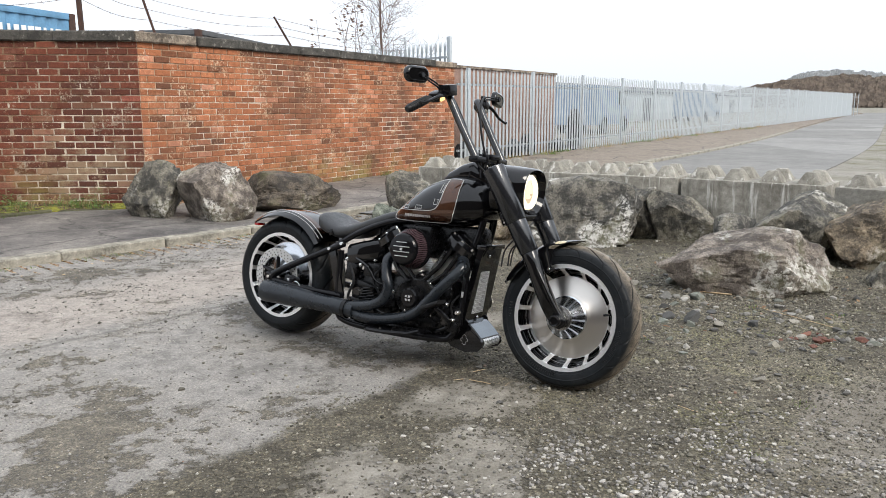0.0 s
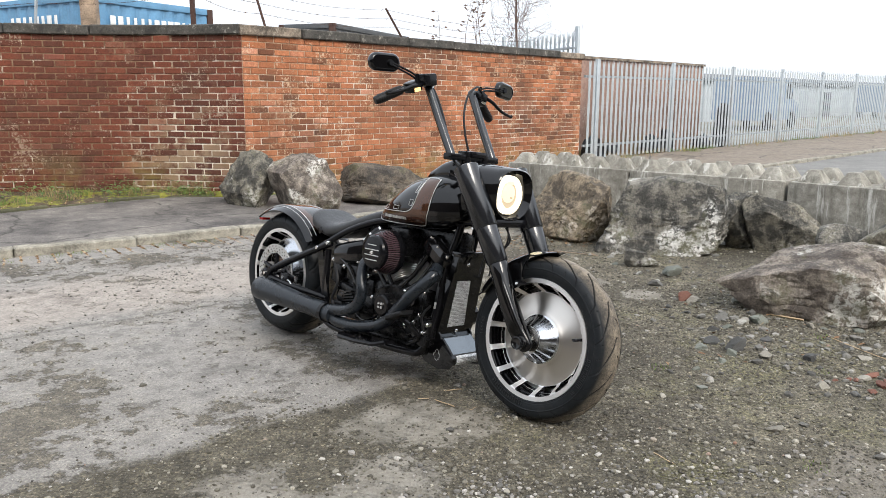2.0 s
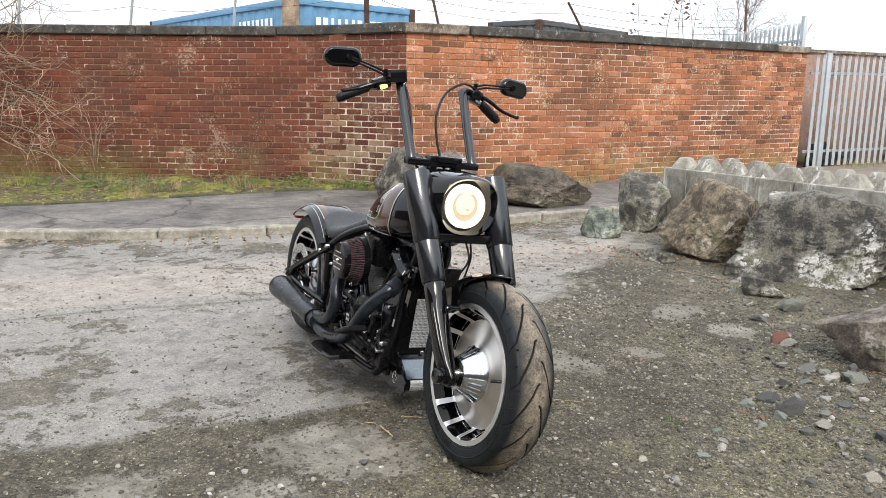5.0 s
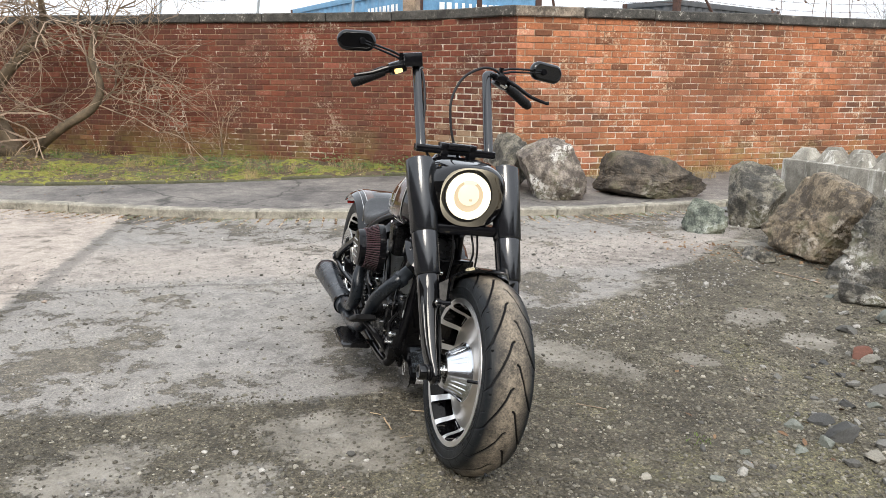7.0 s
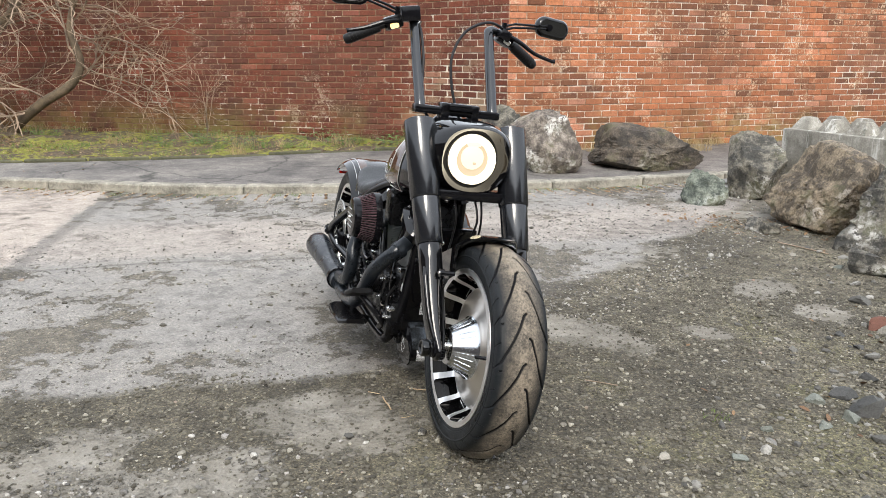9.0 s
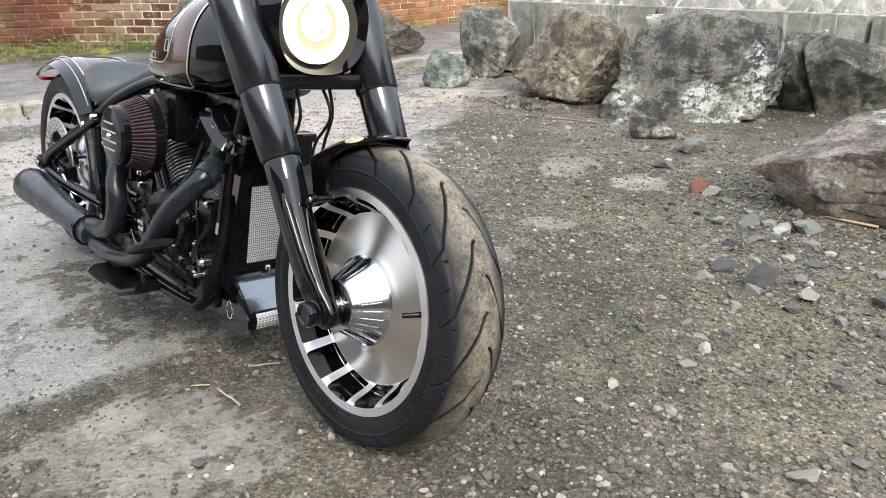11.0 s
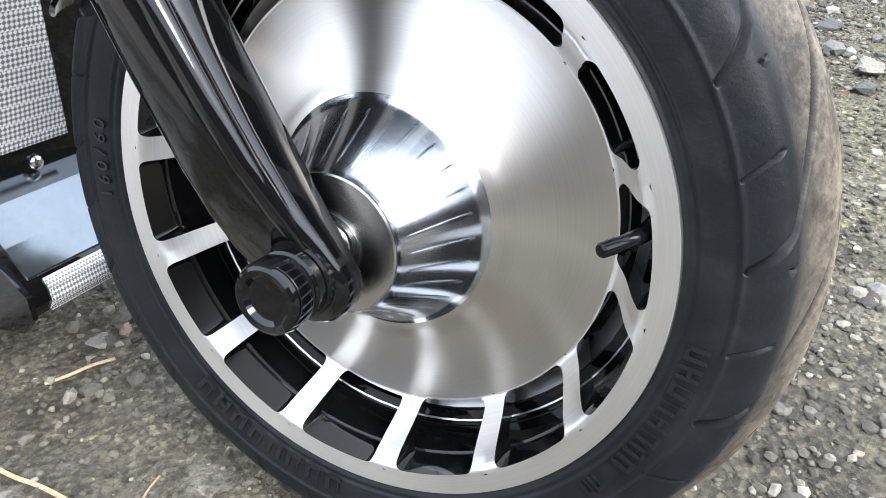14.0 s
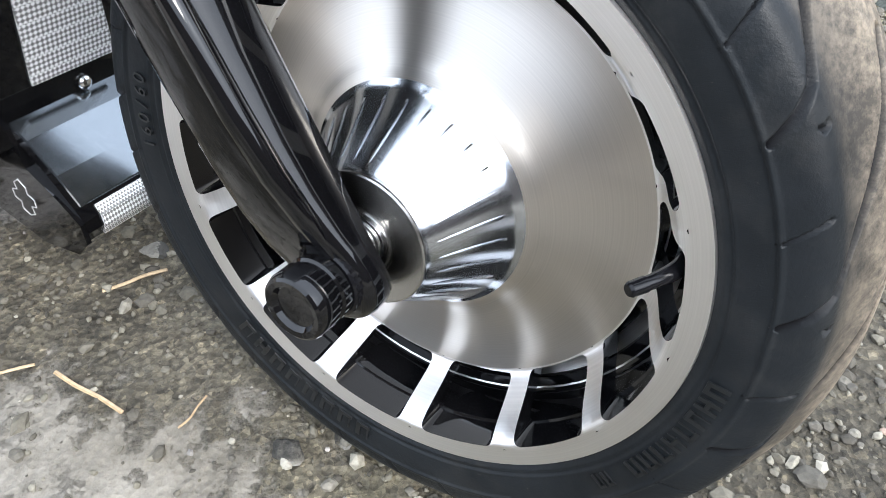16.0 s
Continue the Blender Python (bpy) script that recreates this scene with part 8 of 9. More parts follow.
def van(x, y, turn, label):
    e = empty("parked_van", pose(x, y, rise(y), 0, 0, turn))
    bm = fresh()
    loft(bm, [[Vector((px, y0, pz)) for px, pz in ((0, 0.35), (4.6, 0.35), (4.65, 0.95), (4.0, 1.1), (3.5, 1.85), (0.05, 1.9))] for y0 in (0, 1.75)])
    part("body", fixed(bm), M_VAN, e, smooth=20)
    for px in (0.9, 3.8):
        for y0 in (0.0, 1.75):
            bm = fresh()
            lathe(bm, [(0.0, -0.09), (0.30, -0.09), (0.33, -0.06), (0.33, 0.06), (0.30, 0.09), (0.0, 0.09)], 20, (px, y0, 0.33))
            part("wheel", bm, M_RUBBER, e)
    bm = fresh()
    plate(bm, [Vector((px, -0.012, pz)) for px, pz in ((3.0, 1.15), (3.85, 1.15), (3.45, 1.72), (3.0, 1.72))], (0, 0, 0), (0, 0.01, 0))
    part("window", fixed(bm), M_GLOSS, e)
    return tagged(e, label, "van")


van(6.0, 30.5, 62, "blue van parked beyond the palisade fence")
van(15.5, 47.0, 58, "blue van farther along behind the fence")


def far_ridge(name, crest, clumps, size, material, seed, label):
    """A wooded ridge under a line of crest points: a bank full of small ragged clumps of twigs."""
    rng = random.Random(seed)
    line = spline(crest, 8)
    verts, faces = [], []
    for p in line:
        verts.extend((Vector((p.x, p.y - 6, -1)), Vector((p.x, p.y, p.z * 0.86)), Vector((p.x * 1.1, p.y * 1.1, p.z * 0.8))))
    for i in range(len(line) - 1):
        k = 3 * i
        faces.extend(((k, k + 3, k + 4, k + 1), (k + 1, k + 4, k + 5, k + 2)))
    for _ in range(clumps):
        f = rng.uniform(0, len(line) - 1.001)
        p = line[int(f)].lerp(line[int(f) + 1], f % 1)
        swell = 0.93 + 0.07 * noise.noise((p.x * 0.35, 0, seed)) + 0.05 * noise.noise((p.x * 1.3, 0, seed))
        up = p.z * swell * (1 - 0.75 * rng.random() ** 2.2)
        depth = -6 * (1 - up / max(0.1, p.z)) + rng.uniform(-0.8, 0.8)
        r = size * rng.uniform(0.35, 1.0)
        c, turn = Vector((p.x, p.y + depth, up - r * 0.5)), rng.uniform(-0.7, 0.7)
        k = len(verts)
        for j in range(9):
            a, q = 2 * math.pi * j / 9, r * rng.uniform(0.45, 1.15)
            verts.append(c + Vector((math.cos(a) * q * math.cos(turn), math.cos(a) * q * math.sin(turn), math.sin(a) * q)))
        faces.append(tuple(range(k, k + 9)))
    me = bpy.data.meshes.new(name)
    me.from_pydata(verts, [], faces)
    me.materials.append(material)
    return tagged(new(name, me), label, "woods", kind="stuff")


far_ridge("far_woods", [(46, 152, 3.0), (55, 151, 4.3), (61, 150, 5.7), (67, 150, 6.7), (75, 150, 7.4), (85, 150, 7.2), (100, 148, 7.8), (130, 140, 8.5)], 14000, 0.75, M_WOODS, 61, "bare brown woods on a far ridge")
far_ridge("far_woods", [(96, 240, 5.0), (104, 240, 9.5), (110, 240, 12.0), (118, 240, 12.8), (127, 238, 12.2), (150, 235, 10.0), (220, 225, 11.0)], 7000, 1.1, M_WOODS_HAZY, 62, "far woods with haze painted into their grey")
far_ridge("far_woods", [(-160, 190, 3.2), (-90, 205, 3.8), (-20, 218, 3.4), (52, 230, 4.2)], 9000, 0.8, M_WOODS, 63, "low line of far bare trees")


def sack(x, y, size, turn, seed):
    o = rock_mesh("rubbish_sack", size, M_SACK, seed, sub=3, planes=4, rough=0.12)
    o.matrix_basis = pose(x, y, rise(y) - 0.02, 0, 0, turn)
    return tagged(o, "black plastic rubbish sack at the foot of the yard wall", "sack", "rubbish behind the fence")


M_SACK = plain("black_plastic", (0.02, 0.022, 0.025), 0.4, vary=0.4, scale=20, fine=60, relief=0.4)
for d, w, h, seed in ((0.9, 0.55, 0.50, 1), (1.5, 0.45, 0.34, 2), (3.1, 0.7, 0.46, 3), (3.7, 0.5, 0.58, 4), (5.3, 0.6, 0.4, 5), (6.3, 0.5, 1.1, 6)):
    p = yard_a + fence_dir * d - Vector((-0.832, 0.555, 0)) * 0.38
    sack(p.x, p.y, (w, 0.42, h), fence_turn, 500 + seed)
# ---- gravel, rubble and litter on the ground ----
def gravel_mat(name, stops):
    m, n, l, b = tree(name)
    pos = n.new("ShaderNodeNewGeometry").outputs["Position"]
    c = ramp(n, l, random_piece(n, l), stops)
    fine = noise_node(n, l, pos, 160, 4)
    c = mix(n, l, 0.5, c, ramp(n, l, fine, [(0.3, (0.5,) * 3), (0.7, (1.35,) * 3)]), "MULTIPLY")
    l.new(c, b.inputs["Base Color"])
    b.inputs["Roughness"].default_value = 0.85
    bump(n, l, b, fine, 0.5, 0.003)
    return m


M_GRIT = gravel_mat("mixed_grit", [(0.0, (0.055, 0.049, 0.038)), (0.35, (0.105, 0.094, 0.073)), (0.68, (0.150, 0.137, 0.105)), (0.86, (0.19, 0.174, 0.134)), (0.95, (0.29, 0.27, 0.215)), (1.0, (0.43, 0.40, 0.33))])
M_GRIT_PALE = gravel_mat("pale_chippings", [(0.0, (0.09, 0.085, 0.078)), (0.35, (0.18, 0.17, 0.155)), (0.65, (0.29, 0.27, 0.245)), (1.0, (0.50, 0.475, 0.43))])
M_PEBBLE = gravel_mat("mixed_pebbles", [(0.0, (0.07, 0.064, 0.052)), (0.45, (0.14, 0.128, 0.104)), (0.74, (0.21, 0.195, 0.158)), (0.93, (0.28, 0.26, 0.21)), (0.98, (0.38, 0.355, 0.295)), (1.0, (0.27, 0.16, 0.115))])
M_SLATE = gravel_mat("grey_slate_rubble", [(0.0, (0.07, 0.068, 0.062)), (0.4, (0.14, 0.134, 0.12)), (0.75, (0.22, 0.212, 0.19)), (1.0, (0.36, 0.345, 0.31))])
M_STONE_DARK = gravel_mat("dark_slate", [(0.0, (0.055, 0.055, 0.053)), (1.0, (0.095, 0.095, 0.092))])
M_STONE_GREEN = gravel_mat("greenish_slate", [(0.0, (0.115, 0.124, 0.105)), (1.0, (0.19, 0.20, 0.172))])
M_STONE_PALE = gravel_mat("pale_broken_stone", [(0.0, (0.18, 0.166, 0.136)), (1.0, (0.30, 0.28, 0.235))])
M_BRICKBIT = gravel_mat("broken_red_brick", [(0.0, (0.11, 0.045, 0.03)), (1.0, (0.21, 0.095, 0.065))])
M_LEAF = gravel_mat("dead_leaves", [(0.0, (0.10, 0.055, 0.03)), (0.6, (0.22, 0.13, 0.07)), (1.0, (0.36, 0.24, 0.13))])
M_STRAW = gravel_mat("dry_straw_and_chips", [(0.0, (0.38, 0.27, 0.15)), (1.0, (0.55, 0.42, 0.27))])


def scatter(name, places, sizes, material, label, seed, shape, jag=0.32):
    """Many small stones in one mesh; shape: points and faces of one stone of size 1."""
    rs = np.random.RandomState(seed)
    base, tris = np.array(shape[0]), np.array(shape[1])
    n = len(places)
    jit = 1 + rs.uniform(-jag, jag, (n, len(base), 3))
    v = base[None] * jit
    sq = np.stack([rs.uniform(0.7, 1.3, n), rs.uniform(0.6, 1.0, n), rs.uniform(0.45, 0.8, n)], -1)
    v = v * sq[:, None, :] * np.array(sizes)[:, None, None]
    a = rs.uniform(0, 2 * np.pi, n)
    c, s = np.cos(a)[:, None], np.sin(a)[:, None]
    x, y = v[..., 0] * c - v[..., 1] * s, v[..., 0] * s + v[..., 1] * c
    v = np.stack([x, y, v[..., 2]], -1) + np.array(places)[:, None, :]
    f = (tris[None] + (np.arange(n) * len(base))[:, None, None]).reshape(-1, tris.shape[1])
    me = bpy.data.meshes.new(name)
    me.from_pydata(v.reshape(-1, 3).tolist(), [], f.tolist())
    me.materials.append(material)
    if shape is OCTA:
        me.polygons.foreach_set("use_smooth", [True] * len(me.polygons))
    return tagged(new(name, me), label, "gravel", kind="stuff")


OCTA = ([(1, 0, 0), (0, 1, 0), (-1, 0, 0), (0, -1, 0), (0, 0, 1), (0, 0, -1)], [(0, 1, 4), (1, 2, 4), (2, 3, 4), (3, 0, 4), (1, 0, 5), (2, 1, 5), (3, 2, 5), (0, 3, 5)])
bm = fresh()
bmesh.ops.create_icosphere(bm, subdivisions=1, radius=1)
ICO = ([tuple(v.co) for v in bm.verts], [tuple(v.index for v in f.verts) for f in bm.faces])
bm.free()
bm = fresh()
bmesh.ops.create_icosphere(bm, subdivisions=2, radius=1)
ICO2 = ([tuple(v.co) for v in bm.verts], [tuple(v.index for v in f.verts) for f in bm.faces])
bm.free()


def soil_side(x, y):
    """Above 0 on the soil, below on the asphalt, in metres from the ragged line between them."""
    return 0.797 * x - 0.604 * min(y, 3.6) + 2.183 + 0.06 * max(0.0, y - 3.6)


def on_silt(x, y):
    return max(math.exp(-(((x - px) / rx) ** 2 + ((y - py) / ry) ** 2) ** 2) for px, py, rx, ry in SILT)


def stony(x, y):
    """How stony the ground is: most on the gravel, in drifts on the asphalt."""
    side = soil_side(x, y) + 0.3 * noise.noise((x * 1.1, y * 1.1, 4))
    k = 1 / (1 + math.exp(-6 * side))
    drift = max(0.0, noise.noise((x * 1.6, y * 1.6, 9)) + 0.15)
    return (0.10 + 0.62 * k + 0.5 * drift * (1 - 0.4 * k)) * (1 - 0.8 * on_silt(x, y))


def strewn(n, x0, x1, y0, y1, seed, keep=stony):
    rng, out = random.Random(seed), []
    while len(out) < n:
        x, y = rng.uniform(x0, x1), rng.uniform(y0, y1)
        if rng.random() < keep(x, y) and kerb_side(x, y):
            out.append((x, y))
    return out


def kerb_side(x, y):
    return y < 4.0 + 0.0 * x or (y - 8.3) < 1.35 * (x + 1.35) - 0.15


def lay(pts, sizes, sink=0.25):
    return [(x, y, ground_z(x, y) + s * (0.5 - sink)) for (x, y), s in zip(pts, sizes)]


rs = np.random.RandomState(4)
def on_gravel(p):
    return soil_side(*p) + 0.3 * noise.noise((p[0] * 1.1, p[1] * 1.1, 4)) > 0.05


pts = strewn(70000, -3.4, 3.4, 0.9, 6.6, 71)
sz = np.clip(rs.lognormal(math.log(0.0026), 0.4, len(pts)), 0.0012, 0.007)
far_pts, near_pts = [p for p in pts if not on_gravel(p)], [p for p in pts if on_gravel(p)]
scatter("grit", lay(far_pts, sz * 1.25, 0.1), sz[:len(far_pts)] * 1.25, M_GRIT_PALE, "fine pale chippings strewn over the asphalt", 1, OCTA)
scatter("grit", lay(near_pts, sz), sz[:len(near_pts)], M_GRIT, "fine mixed grit strewn over the dirt", 11, OCTA)
pts = [p for p in strewn(56000, -1.2, 3.3, 0.9, 5.6, 75) if on_gravel(p)]
sz = np.clip(rs.lognormal(math.log(0.0040), 0.45, len(pts)), 0.002, 0.012)
scatter("gravel", lay(pts, sz), sz, M_GRIT, "small broken gravel in grey-brown dirt", 12, ICO, 0.3)
pts = strewn(16000, -5.5, 3.6, 4.5, 8.3, 72)
sz = np.clip(rs.lognormal(math.log(0.006), 0.4, len(pts)), 0.003, 0.016)
far_pts, near_pts = [p for p in pts if p[0] < 0.3], [p for p in pts if p[0] >= 0.3]
scatter("grit", lay(far_pts, sz), sz[:len(far_pts)], M_GRIT_PALE, "coarse pale grit towards the kerb", 2, OCTA)
scatter("grit", lay(near_pts, sz), sz[:len(near_pts)], M_GRIT, "coarse brown grit towards the boulders", 22, OCTA)


def crushed(x, y):
    return (math.exp(-(((x - 0.55) / 0.55) ** 2 + ((y - 2.25) / 0.40) ** 2)) + 0.5 * math.exp(-(((x - 1.25) / 0.5) ** 2 + ((y - 2.6) / 0.5) ** 2))) * (0.12 + 1.6 * max(0.0, noise.noise((x * 3.5, y * 5.0, 2))))


pts = strewn(3600, -0.6, 2.2, 1.2, 3.3, 76, crushed)
sz = np.clip(rs.lognormal(math.log(0.0058), 0.4, len(pts)), 0.003, 0.014)
scatter("gravel", lay(pts, sz), sz, M_GRIT_PALE, "pale crushed stone pressed into the dirt", 13, ICO, 0.34)


def pebbly(x, y):
    a = math.exp(-(((x - 1.12) / 0.30) ** 2 + ((y - 3.28) / 0.32) ** 2))
    b = math.exp(-(((x - 1.7) / 0.9) ** 2 + ((y - 4.4) / 0.8) ** 2))
    c = math.exp(-(((x - 0.5) / 0.5) ** 2 + ((y - 2.8) / 0.35) ** 2))
    return min(1.0, 0.03 + 0.8 * a + 0.40 * b + 0.3 * c + 0.12 * max(0, stony(x, y) - 0.4)) * (1 - 0.85 * on_silt(x, y))


pts = strewn(5200, -2.6, 3.2, 0.9, 6.4, 73, pebbly)
sz = np.clip(rs.lognormal(math.log(0.0054), 0.42, len(pts)), 0.0035, 0.015)
scatter("pebbles", lay(pts, sz), sz, M_PEBBLE, "pale and grey pebbles in the gravel", 3, ICO2, 0.24)


def rubbly(x, y):
    return min(1.0, 0.9 * math.exp(-(((x - 1.75) / 0.65) ** 2 + ((y - 4.75) / 0.75) ** 2)) + 0.55 * math.exp(-(((x - 2.4) / 0.9) ** 2 + ((y - 4.0) / 0.5) ** 2)) + 0.25 * math.exp(-(((x - 0.9) / 1.2) ** 2 + ((y - 6.2) / 0.5) ** 2)) + 0.02)


pts = strewn(420, -0.5, 3.4, 2.6, 6.9, 74, rubbly)
sz = np.clip(rs.lognormal(math.log(0.013), 0.4, len(pts)), 0.007, 0.028)
scatter("rubble", lay(pts, sz), sz, M_SLATE, "grey slate rubble between the boulders", 5, ICO)


def stone(x, y, size, turn, material, seed, label, sink=0.012):
    ob = rock_mesh("stone", size, material, seed, sub=3, planes=9, rough=0.05, deep=0.2)
    ob.matrix_basis = pose(x, y, ground_z(x, y) - sink, 0, 0, turn)
    return tagged(ob, label, "stone", "loose stones")


stone(1.03, 6.17, (0.27, 0.2, 0.15), 10, M_ROCK_PALE, 201, "flat pale stone in front of the boulders")
stone(1.23, 5.86, (0.13, 0.12, 0.08), 40, M_STONE_GREEN, 202, "greenish grey broken stone on the gravel")
stone(1.11, 5.56, (0.10, 0.08, 0.05), 0, M_SLATE, 203, "small dark grey stone on gravel")
stone(0.12, 6.92, (0.12, 0.1, 0.10), 0, M_ROCK_PALE, 204, "small pale stone by a boulder")
stone(0.25, 6.88, (0.14, 0.1, 0.09), 20, M_ROCK, 205, "small grey stone by a boulder")
stone(1.26, 5.21, (0.09, 0.07, 0.065), 30, M_BRICKBIT, 206, "broken piece of red brick")
stone(1.31, 5.17, (0.085, 0.07, 0.05), 60, M_STONE_PALE, 207, "pale broken stone on the gravel")
stone(1.58, 5.19, (0.15, 0.11, 0.08), 60, M_STONE_GREEN, 208, "angular greenish grey stone on the gravel")
stone(1.62, 4.78, (0.11, 0.09, 0.06), -10, M_STONE_GREEN, 209, "angular greenish grey stone on the gravel")
stone(1.42, 4.81, (0.085, 0.07, 0.05), 15, M_SLATE, 221, "angular grey stone on the gravel")
stone(1.545, 4.785, (0.065, 0.05, 0.04), 70, M_STONE_PALE, 222, "pale broken stone on the gravel")
stone(1.32, 4.82, (0.065, 0.05, 0.035), 45, M_SLATE, 223, "angular grey stone on the gravel")
stone(1.26, 4.29, (0.068, 0.055, 0.04), 0, M_STONE_GREEN, 210, "thin piece of greenish slate")
stone(1.325, 4.39, (0.09, 0.07, 0.05), 50, M_STONE_DARK, 211, "dark broken piece of slate")
stone(1.42, 4.29, (0.11, 0.07, 0.085), 20, M_STONE_DARK, 212, "upright dark piece of slate")
stone(1.395, 4.20, (0.055, 0.05, 0.045), 20, M_STONE_GREEN, 213, "small greenish piece of slate")
stone(1.205, 3.97, (0.045, 0.038, 0.03), 20, M_STONE_GREEN, 214, "small greenish piece of slate")
stone(1.245, 3.90, (0.048, 0.03, 0.02), -20, M_SLATE, 224, "thin grey flake of slate")
stone(1.03, 4.48, (0.05, 0.035, 0.03), 5, M_STONE_PALE, 225, "small pale stone on the gravel")
stone(1.055, 4.73, (0.05, 0.04, 0.03), 65, M_SLATE, 226, "small grey stone on the gravel")
stone(1.03, 3.59, (0.042, 0.034, 0.026), 65, M_STONE_PALE, 227, "small pale stone on the gravel")
stone(1.88, 4.77, (0.055, 0.045, 0.04), 65, M_STONE_PALE, 228, "small pale stone on the gravel")
stone(1.55, 4.34, (0.05, 0.04, 0.03), 20, M_BRICKBIT, 215, "small orange brick chip")
stone(1.43, 3.32, (0.075, 0.055, 0.035), 35, M_STONE_PALE, 216, "crumbled pale stone on gravel")
rng = random.Random(88)
for i in range(13):
    w = rng.uniform(0.02, 0.055)
    stone(rng.gauss(1.97, 0.09), rng.gauss(3.94, 0.05), (w * 1.4, w, w * 0.5), rng.uniform(0, 180), M_BRICKBIT, 240 + i, "crumbled bit of red brick", 0.004)
stone(1.75, 4.2, (0.06, 0.05, 0.045), 33, M_STONE_DARK, 220, "clod of dark earth and stone")
rng = random.Random(90)
for i in range(46):
    x, y = strewn(1, 0.3, 3.2, 3.2, 6.6, 900 + i, rubbly)[0]
    s = rng.uniform(0.03, 0.065)
    stone(x, y, (s * rng.uniform(0.9, 1.4), s, s * rng.uniform(0.45, 0.75)), rng.uniform(0, 180), rng.choice((M_SLATE, M_SLATE, M_STONE_GREEN, M_STONE_PALE, M_STONE_DARK)), 230 + i, "broken stone lying on the gravel")


def stick(x, y, length, turn, thick, label, material):
    bm = fresh()
    z = 0.006
    rng = random.Random(int(x * 1000) + int(y * 77))
    pts = [Vector((length * (t - 0.5), rng.gauss(0, length * 0.02), z + thick * 0.5)) for t in (0, 0.33, 0.66, 1)]
    tube(bm, spline(pts, 3), thick, 6)
    for v in bm.verts:
        v.co.z *= 0.6
    o = link("stick", bm, material, 40)
    o.matrix_basis = pose(x, y, ground_z(x, y), 0, 0, turn)
    return tagged(o, label, "stick", "sticks and wood chips")


stick(0.165, 3.30, 0.105, -32, 0.0028, "pale splinter of wood", M_STRAW)
stick(0.165, 3.47, 0.08, 24, 0.0028, "pale splinter of wood", M_STRAW)
stick(0.07, 3.33, 0.045, 20, 0.0022, "pale splinter of wood", M_STRAW)
stick(0.285, 3.275, 0.045, 60, 0.0014, "thin dry straw-coloured stalk", M_STRAW)
stick(1.73, 4.93, 0.30, -25, 0.009, "pale flat strip of wood", M_STRAW)
stick(2.05, 4.38, 0.55, -62, 0.003, "long thin dry stalk", M_STRAW)
stick(0.55, 6.55, 0.35, -18, 0.006, "thin dry brown stick", M_TWIG)
stick(1.0, 3.0, 0.10, -50, 0.002, "thin dry straw-coloured stalk", M_STRAW)
stick(0.62, 3.95, 0.12, 15, 0.003, "thin dry straw-coloured stalk", M_TWIG)


def leaves(name, pts, seed, size, label, material=M_LEAF):
    rng = random.Random(seed)
    verts, faces = [], []
    for x, y, z in pts:
        s = size * rng.uniform(0.6, 1.3)
        m = pose(x, y, z + 0.003, rng.gauss(0, 18), rng.gauss(0, 18), rng.uniform(0, 360))
        k = len(verts)
        for u, v, w in ((-1, 0, 0), (-0.4, 0.42, 0.12), (0.5, 0.36, 0.1), (1, 0, 0.05), (0.5, -0.36, 0.1), (-0.4, -0.42, 0.12)):
            verts.append(m @ Vector((u * s, v * s, w * s)))
        faces.extend(((k, k + 1, k + 2, k + 3), (k, k + 3, k + 4, k + 5)))
    me = bpy.data.meshes.new(name)
    me.from_pydata(verts, [], faces)
    me.materials.append(material)
    return tagged(new(name, me), label, "leaves", kind="stuff")


rng = random.Random(91)
spots = []
for i in range(700):
    k = rng.randrange(20, 92)
    p = outward(kerb_line[max(0, k - 1):k + 2], -abs(rng.gauss(0.02, 0.14)))[1]
    spots.append((p.x, p.y, ground_z(p.x, p.y)))
for i in range(1300):
    k = rng.randrange(12, len(verge_a) - 2)
    p = verge_a[k].lerp(verge_b[k], rng.uniform(0.0, 0.9))
    spots.append((p.x, p.y, verge_z(p.x, p.y) + 0.01))
for i in range(260):
    x, y = rng.gauss(0.1, 0.5), rng.gauss(7.1, 0.18)
    spots.append((x, y, ground_z(x, y) + 0.003))
for i in range(120):
    x, y = rng.gauss(2.2, 0.8), rng.gauss(4.8, 0.5)
    spots.append((x, y, ground_z(x, y) + 0.003))
for i in range(1500):
    x, y = rng.gauss(-8.5, 0.75), rng.gauss(5.15, 0.45)
    spots.append((x, y, verge_z(x, y) + 0.012))
for i in range(420):
    k = rng.randrange(10, len(verge_a) - 3)
    p = verge_a[k].lerp(verge_b[k], -abs(rng.gauss(0, 0.10)))
    spots.append((p.x, p.y, PAVE_Z + 0.014))
leaves("dead_leaves", spots, 92, 0.017, "scattered brown dead leaves")
spots = []
for i in range(1500):
    k = rng.randrange(20, 92)
    p = outward(kerb_line[max(0, k - 1):k + 2], -abs(rng.gauss(0.0, 0.22)))[1]
    spots.append((p.x, p.y, ground_z(p.x, p.y)))
for i in range(700):
    k = rng.randrange(12, len(verge_a) - 2)
    p = verge_a[k].lerp(verge_b[k], abs(rng.gauss(0, 0.25)))
    spots.append((p.x, p.y, verge_z(p.x, p.y) + 0.012))
leaves("pale_litter", spots, 93, 0.011, "pale bleached leaf litter along the kerb", M_STRAW)
spots = []
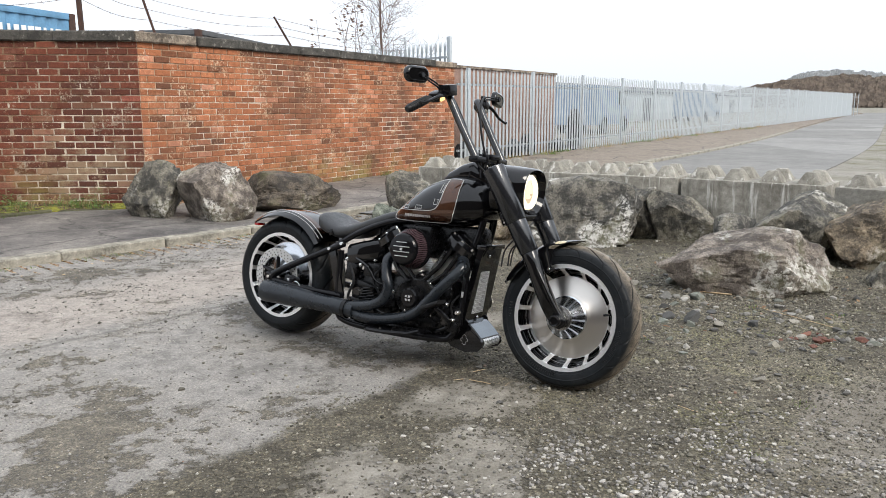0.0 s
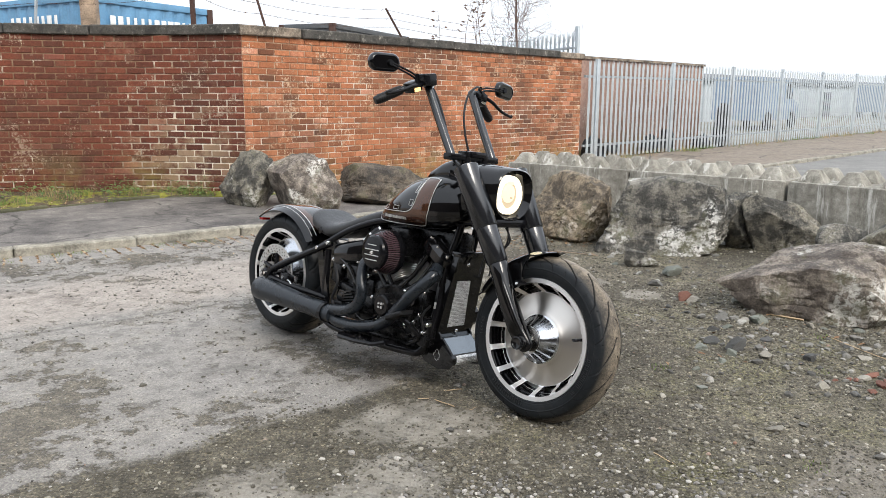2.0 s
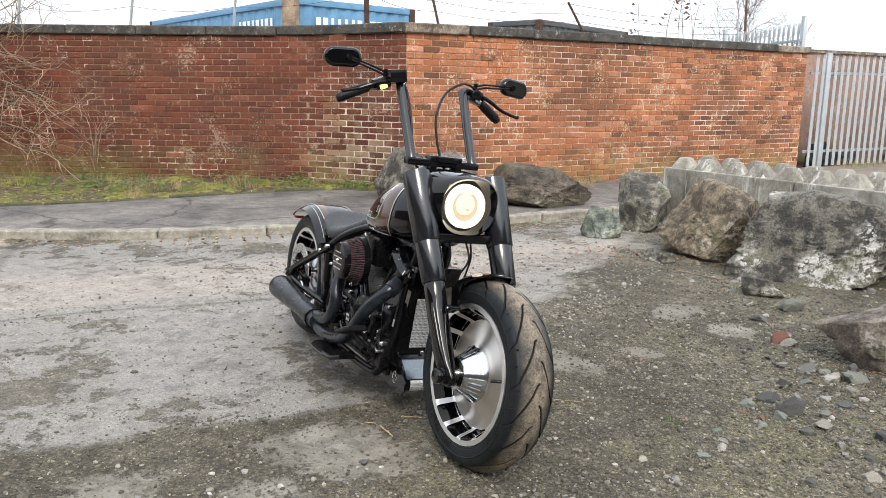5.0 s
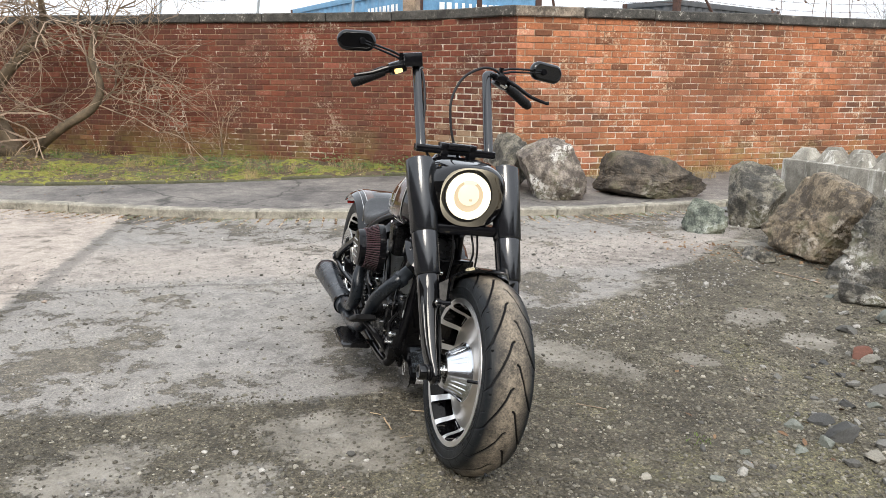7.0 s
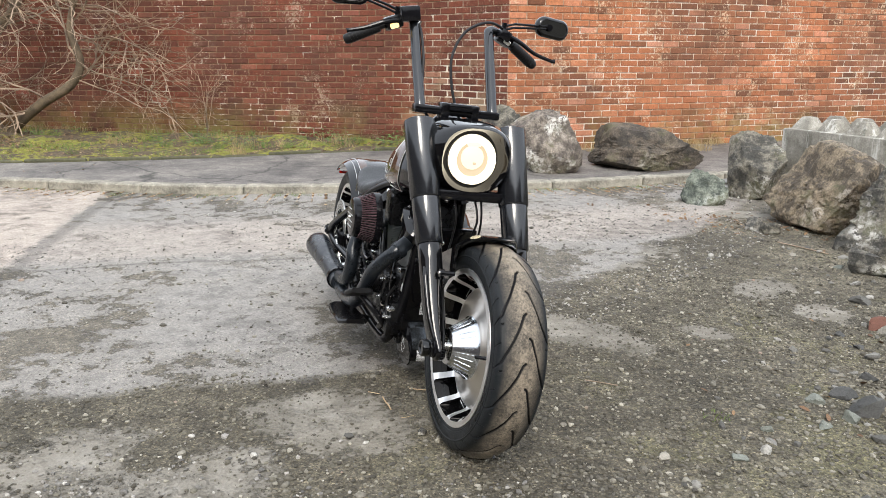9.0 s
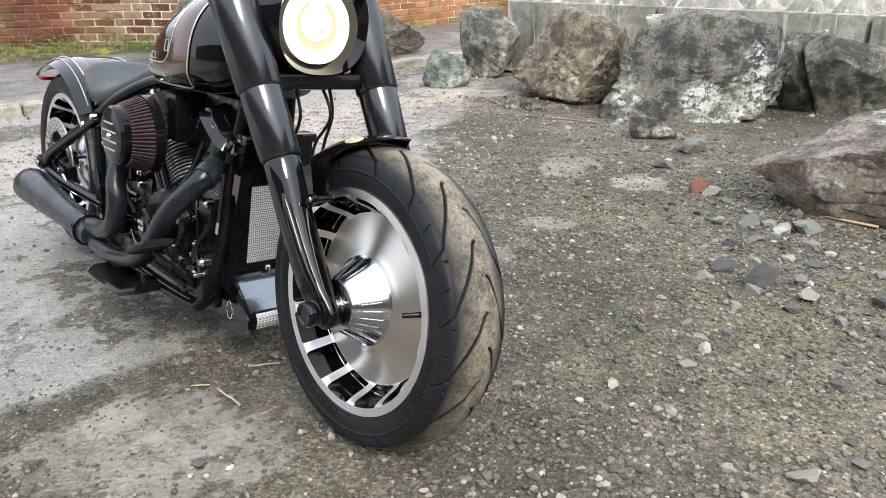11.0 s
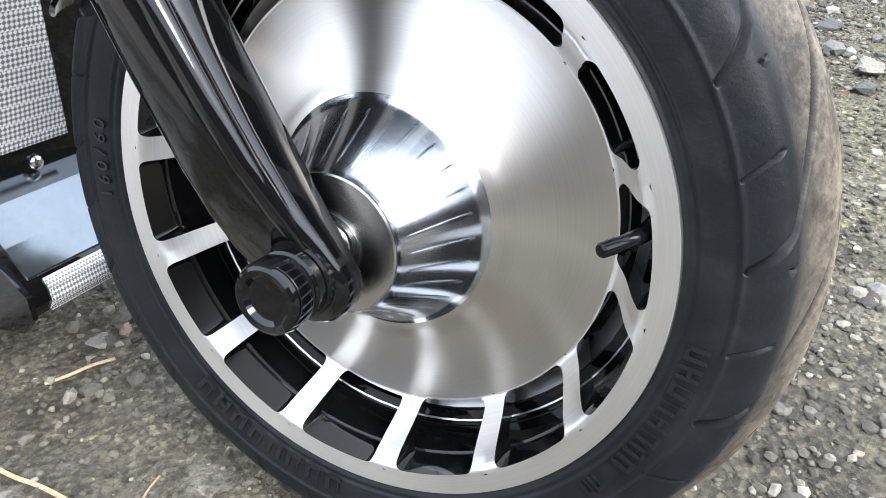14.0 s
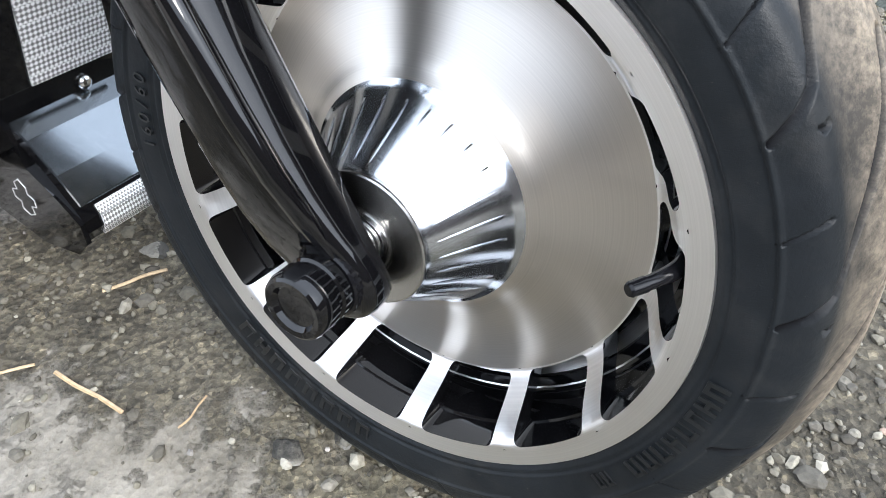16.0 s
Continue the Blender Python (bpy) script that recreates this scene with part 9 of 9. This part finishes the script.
for i in range(26):
    k = rng.randrange(8, len(verge_a) - 3)
    t = rng.uniform(0.35, 0.95)
    c = verge_a[k].lerp(verge_b[k], t)
    for j in range(rng.randrange(20, 60)):
        x, y = c.x + rng.gauss(0, 0.13), c.y + rng.gauss(0, 0.08)
        spots.append((x, y, verge_z(x, y) + abs(rng.gauss(0, 0.06)) + 0.02))
leaves("leafy_weeds", spots, 94, 0.02, "low green leafy weeds at the wall foot", M_IVY)
stone(0.395, 3.225, (0.035, 0.03, 0.02), 0, M_ROCK_PALE, 301, "pale pebble by the front wheel", 0.004)
stone(0.455, 3.245, (0.032, 0.028, 0.02), 0, M_ROCK_PALE, 302, "pale pebble by the front wheel", 0.004)
stone(0.175, 3.52, (0.035, 0.028, 0.022), 0, M_SLATE, 303, "grey pebble on the dirt", 0.004)

# ---- pieces of walls and kerbs ----
kerb = tagged(empty("kerb"), "row of worn pale kerb stones", "kerb", kind="structure")
stone_row("kerb_stone", kerb_line, kerb, 0.915, 0.14, 0.24, PAVE_Z - 0.10, 0.012, M_KERB, 0.065, stop=48)

M_EDGING = plain("mossy_edging_stone", (0.085, 0.082, 0.045), 0.95, vary=0.7, scale=5, fine=60, relief=0.9)
edging = tagged(empty("verge_edging"), "low mossy stone edging along the verge", "edging", kind="structure")
stone_row("edging_stone", verge_a[8:], edging, 0.62, 0.055, 0.16, PAVE_Z - 0.022, 0.02, M_EDGING, 0.0, 0.016)

BRICK = (0.2145, 0.10, 0.0635)


def lay_bricks(parent, line, side, material, near, label_rest, phase):
    bm = bar_block(*BRICK, 0.004)
    me = bpy.data.meshes.new("brick")
    bm.to_mesh(me)
    bm.free()
    me.materials.append(material)
    tmpl_v = [v.co.copy() for v in me.vertices]
    tmpl_f = [tuple(p.vertices) for p in me.polygons]
    total, verts, faces, made = length(line), [], [], 0
    pitch = (WALL_TOP - WALL_FOOT) / COURSES
    for c in range(COURSES):
        z = WALL_FOOT + (c + 0.5) * pitch
        s = -0.1128 if c % 2 else 0.0
        while s < total - 0.05:
            a, b = max(s, 0.004), min(s + BRICK[0], total - 0.004)
            if b - a < 0.06:
                s += 0.2255
                continue
            p, d = along(line, (a + b) / 2)
            n = Vector((-d.y, d.x, 0)) * side
            q = p + n * (0.052 + random.uniform(-0.003, 0.002) - 0.003)
            m = pose(q.x, q.y, z + random.uniform(-0.0015, 0.0015), random.uniform(-0.7, 0.7), random.uniform(-0.5, 0.5), math.degrees(math.atan2(d.y, d.x)) + random.uniform(-0.7, 0.7)) @ Matrix.Diagonal(((b - a) / BRICK[0] * random.uniform(0.962, 1.008), 1, random.uniform(0.925, 1.035), 1))
            if near((a + b) / 2, z) and made < 300:
                share("brick", me, parent, m)
                made += 1
            else:
                k = len(verts)
                verts.extend(m @ v for v in tmpl_v)
                faces.extend(tuple(k + i for i in f) for f in tmpl_f)
            s += 0.2255
    rest = bpy.data.meshes.new("brickwork")
    rest.from_pydata(verts, [], faces)
    rest.materials.append(material)
    o = new("brickwork", rest)
    o.parent = parent
    tagged(o, label_rest, kind="stuff")


lay_bricks(wall_left, LEFT_WALL, -1, M_BRICK_DARK, lambda s, z: s < 3.2 and z > 0.1, "weathered brick courses", 0)
lay_bricks(wall_right, RIGHT_WALL, 1, M_BRICK_RED, lambda s, z: s < 3.2 and z > 0.1, "weathered brick courses", 1)
coping = tagged(empty("coping"), "dark weathered coping stones on the wall top", "coping", kind="structure")
stone_row("coping_stone", LEFT_WALL, coping, 0.92, 0.31, 0.115, WALL_TOP + 0.058, 0.008, M_COPING, -0.11, follow=False)
stone_row("coping_stone", RIGHT_WALL, coping, 0.92, 0.31, 0.115, WALL_TOP + 0.058, 0.008, M_COPING, 0.11, start=0.85, stop=6.6, follow=False)
stone_row("coping_stone", RIGHT_WALL, coping, 0.86, 0.31, 0.115, WALL_TOP + 0.058, 0.008, M_COPING_PALE, 0.11, start=-0.03, stop=0.5, follow=False)
stone_row("coping_stone", RIGHT_WALL, coping, 0.80, 0.31, 0.10, WALL_TOP + 0.055, 0.008, M_COPING_PALE, 0.11, start=6.35, stop=7.3, follow=False)
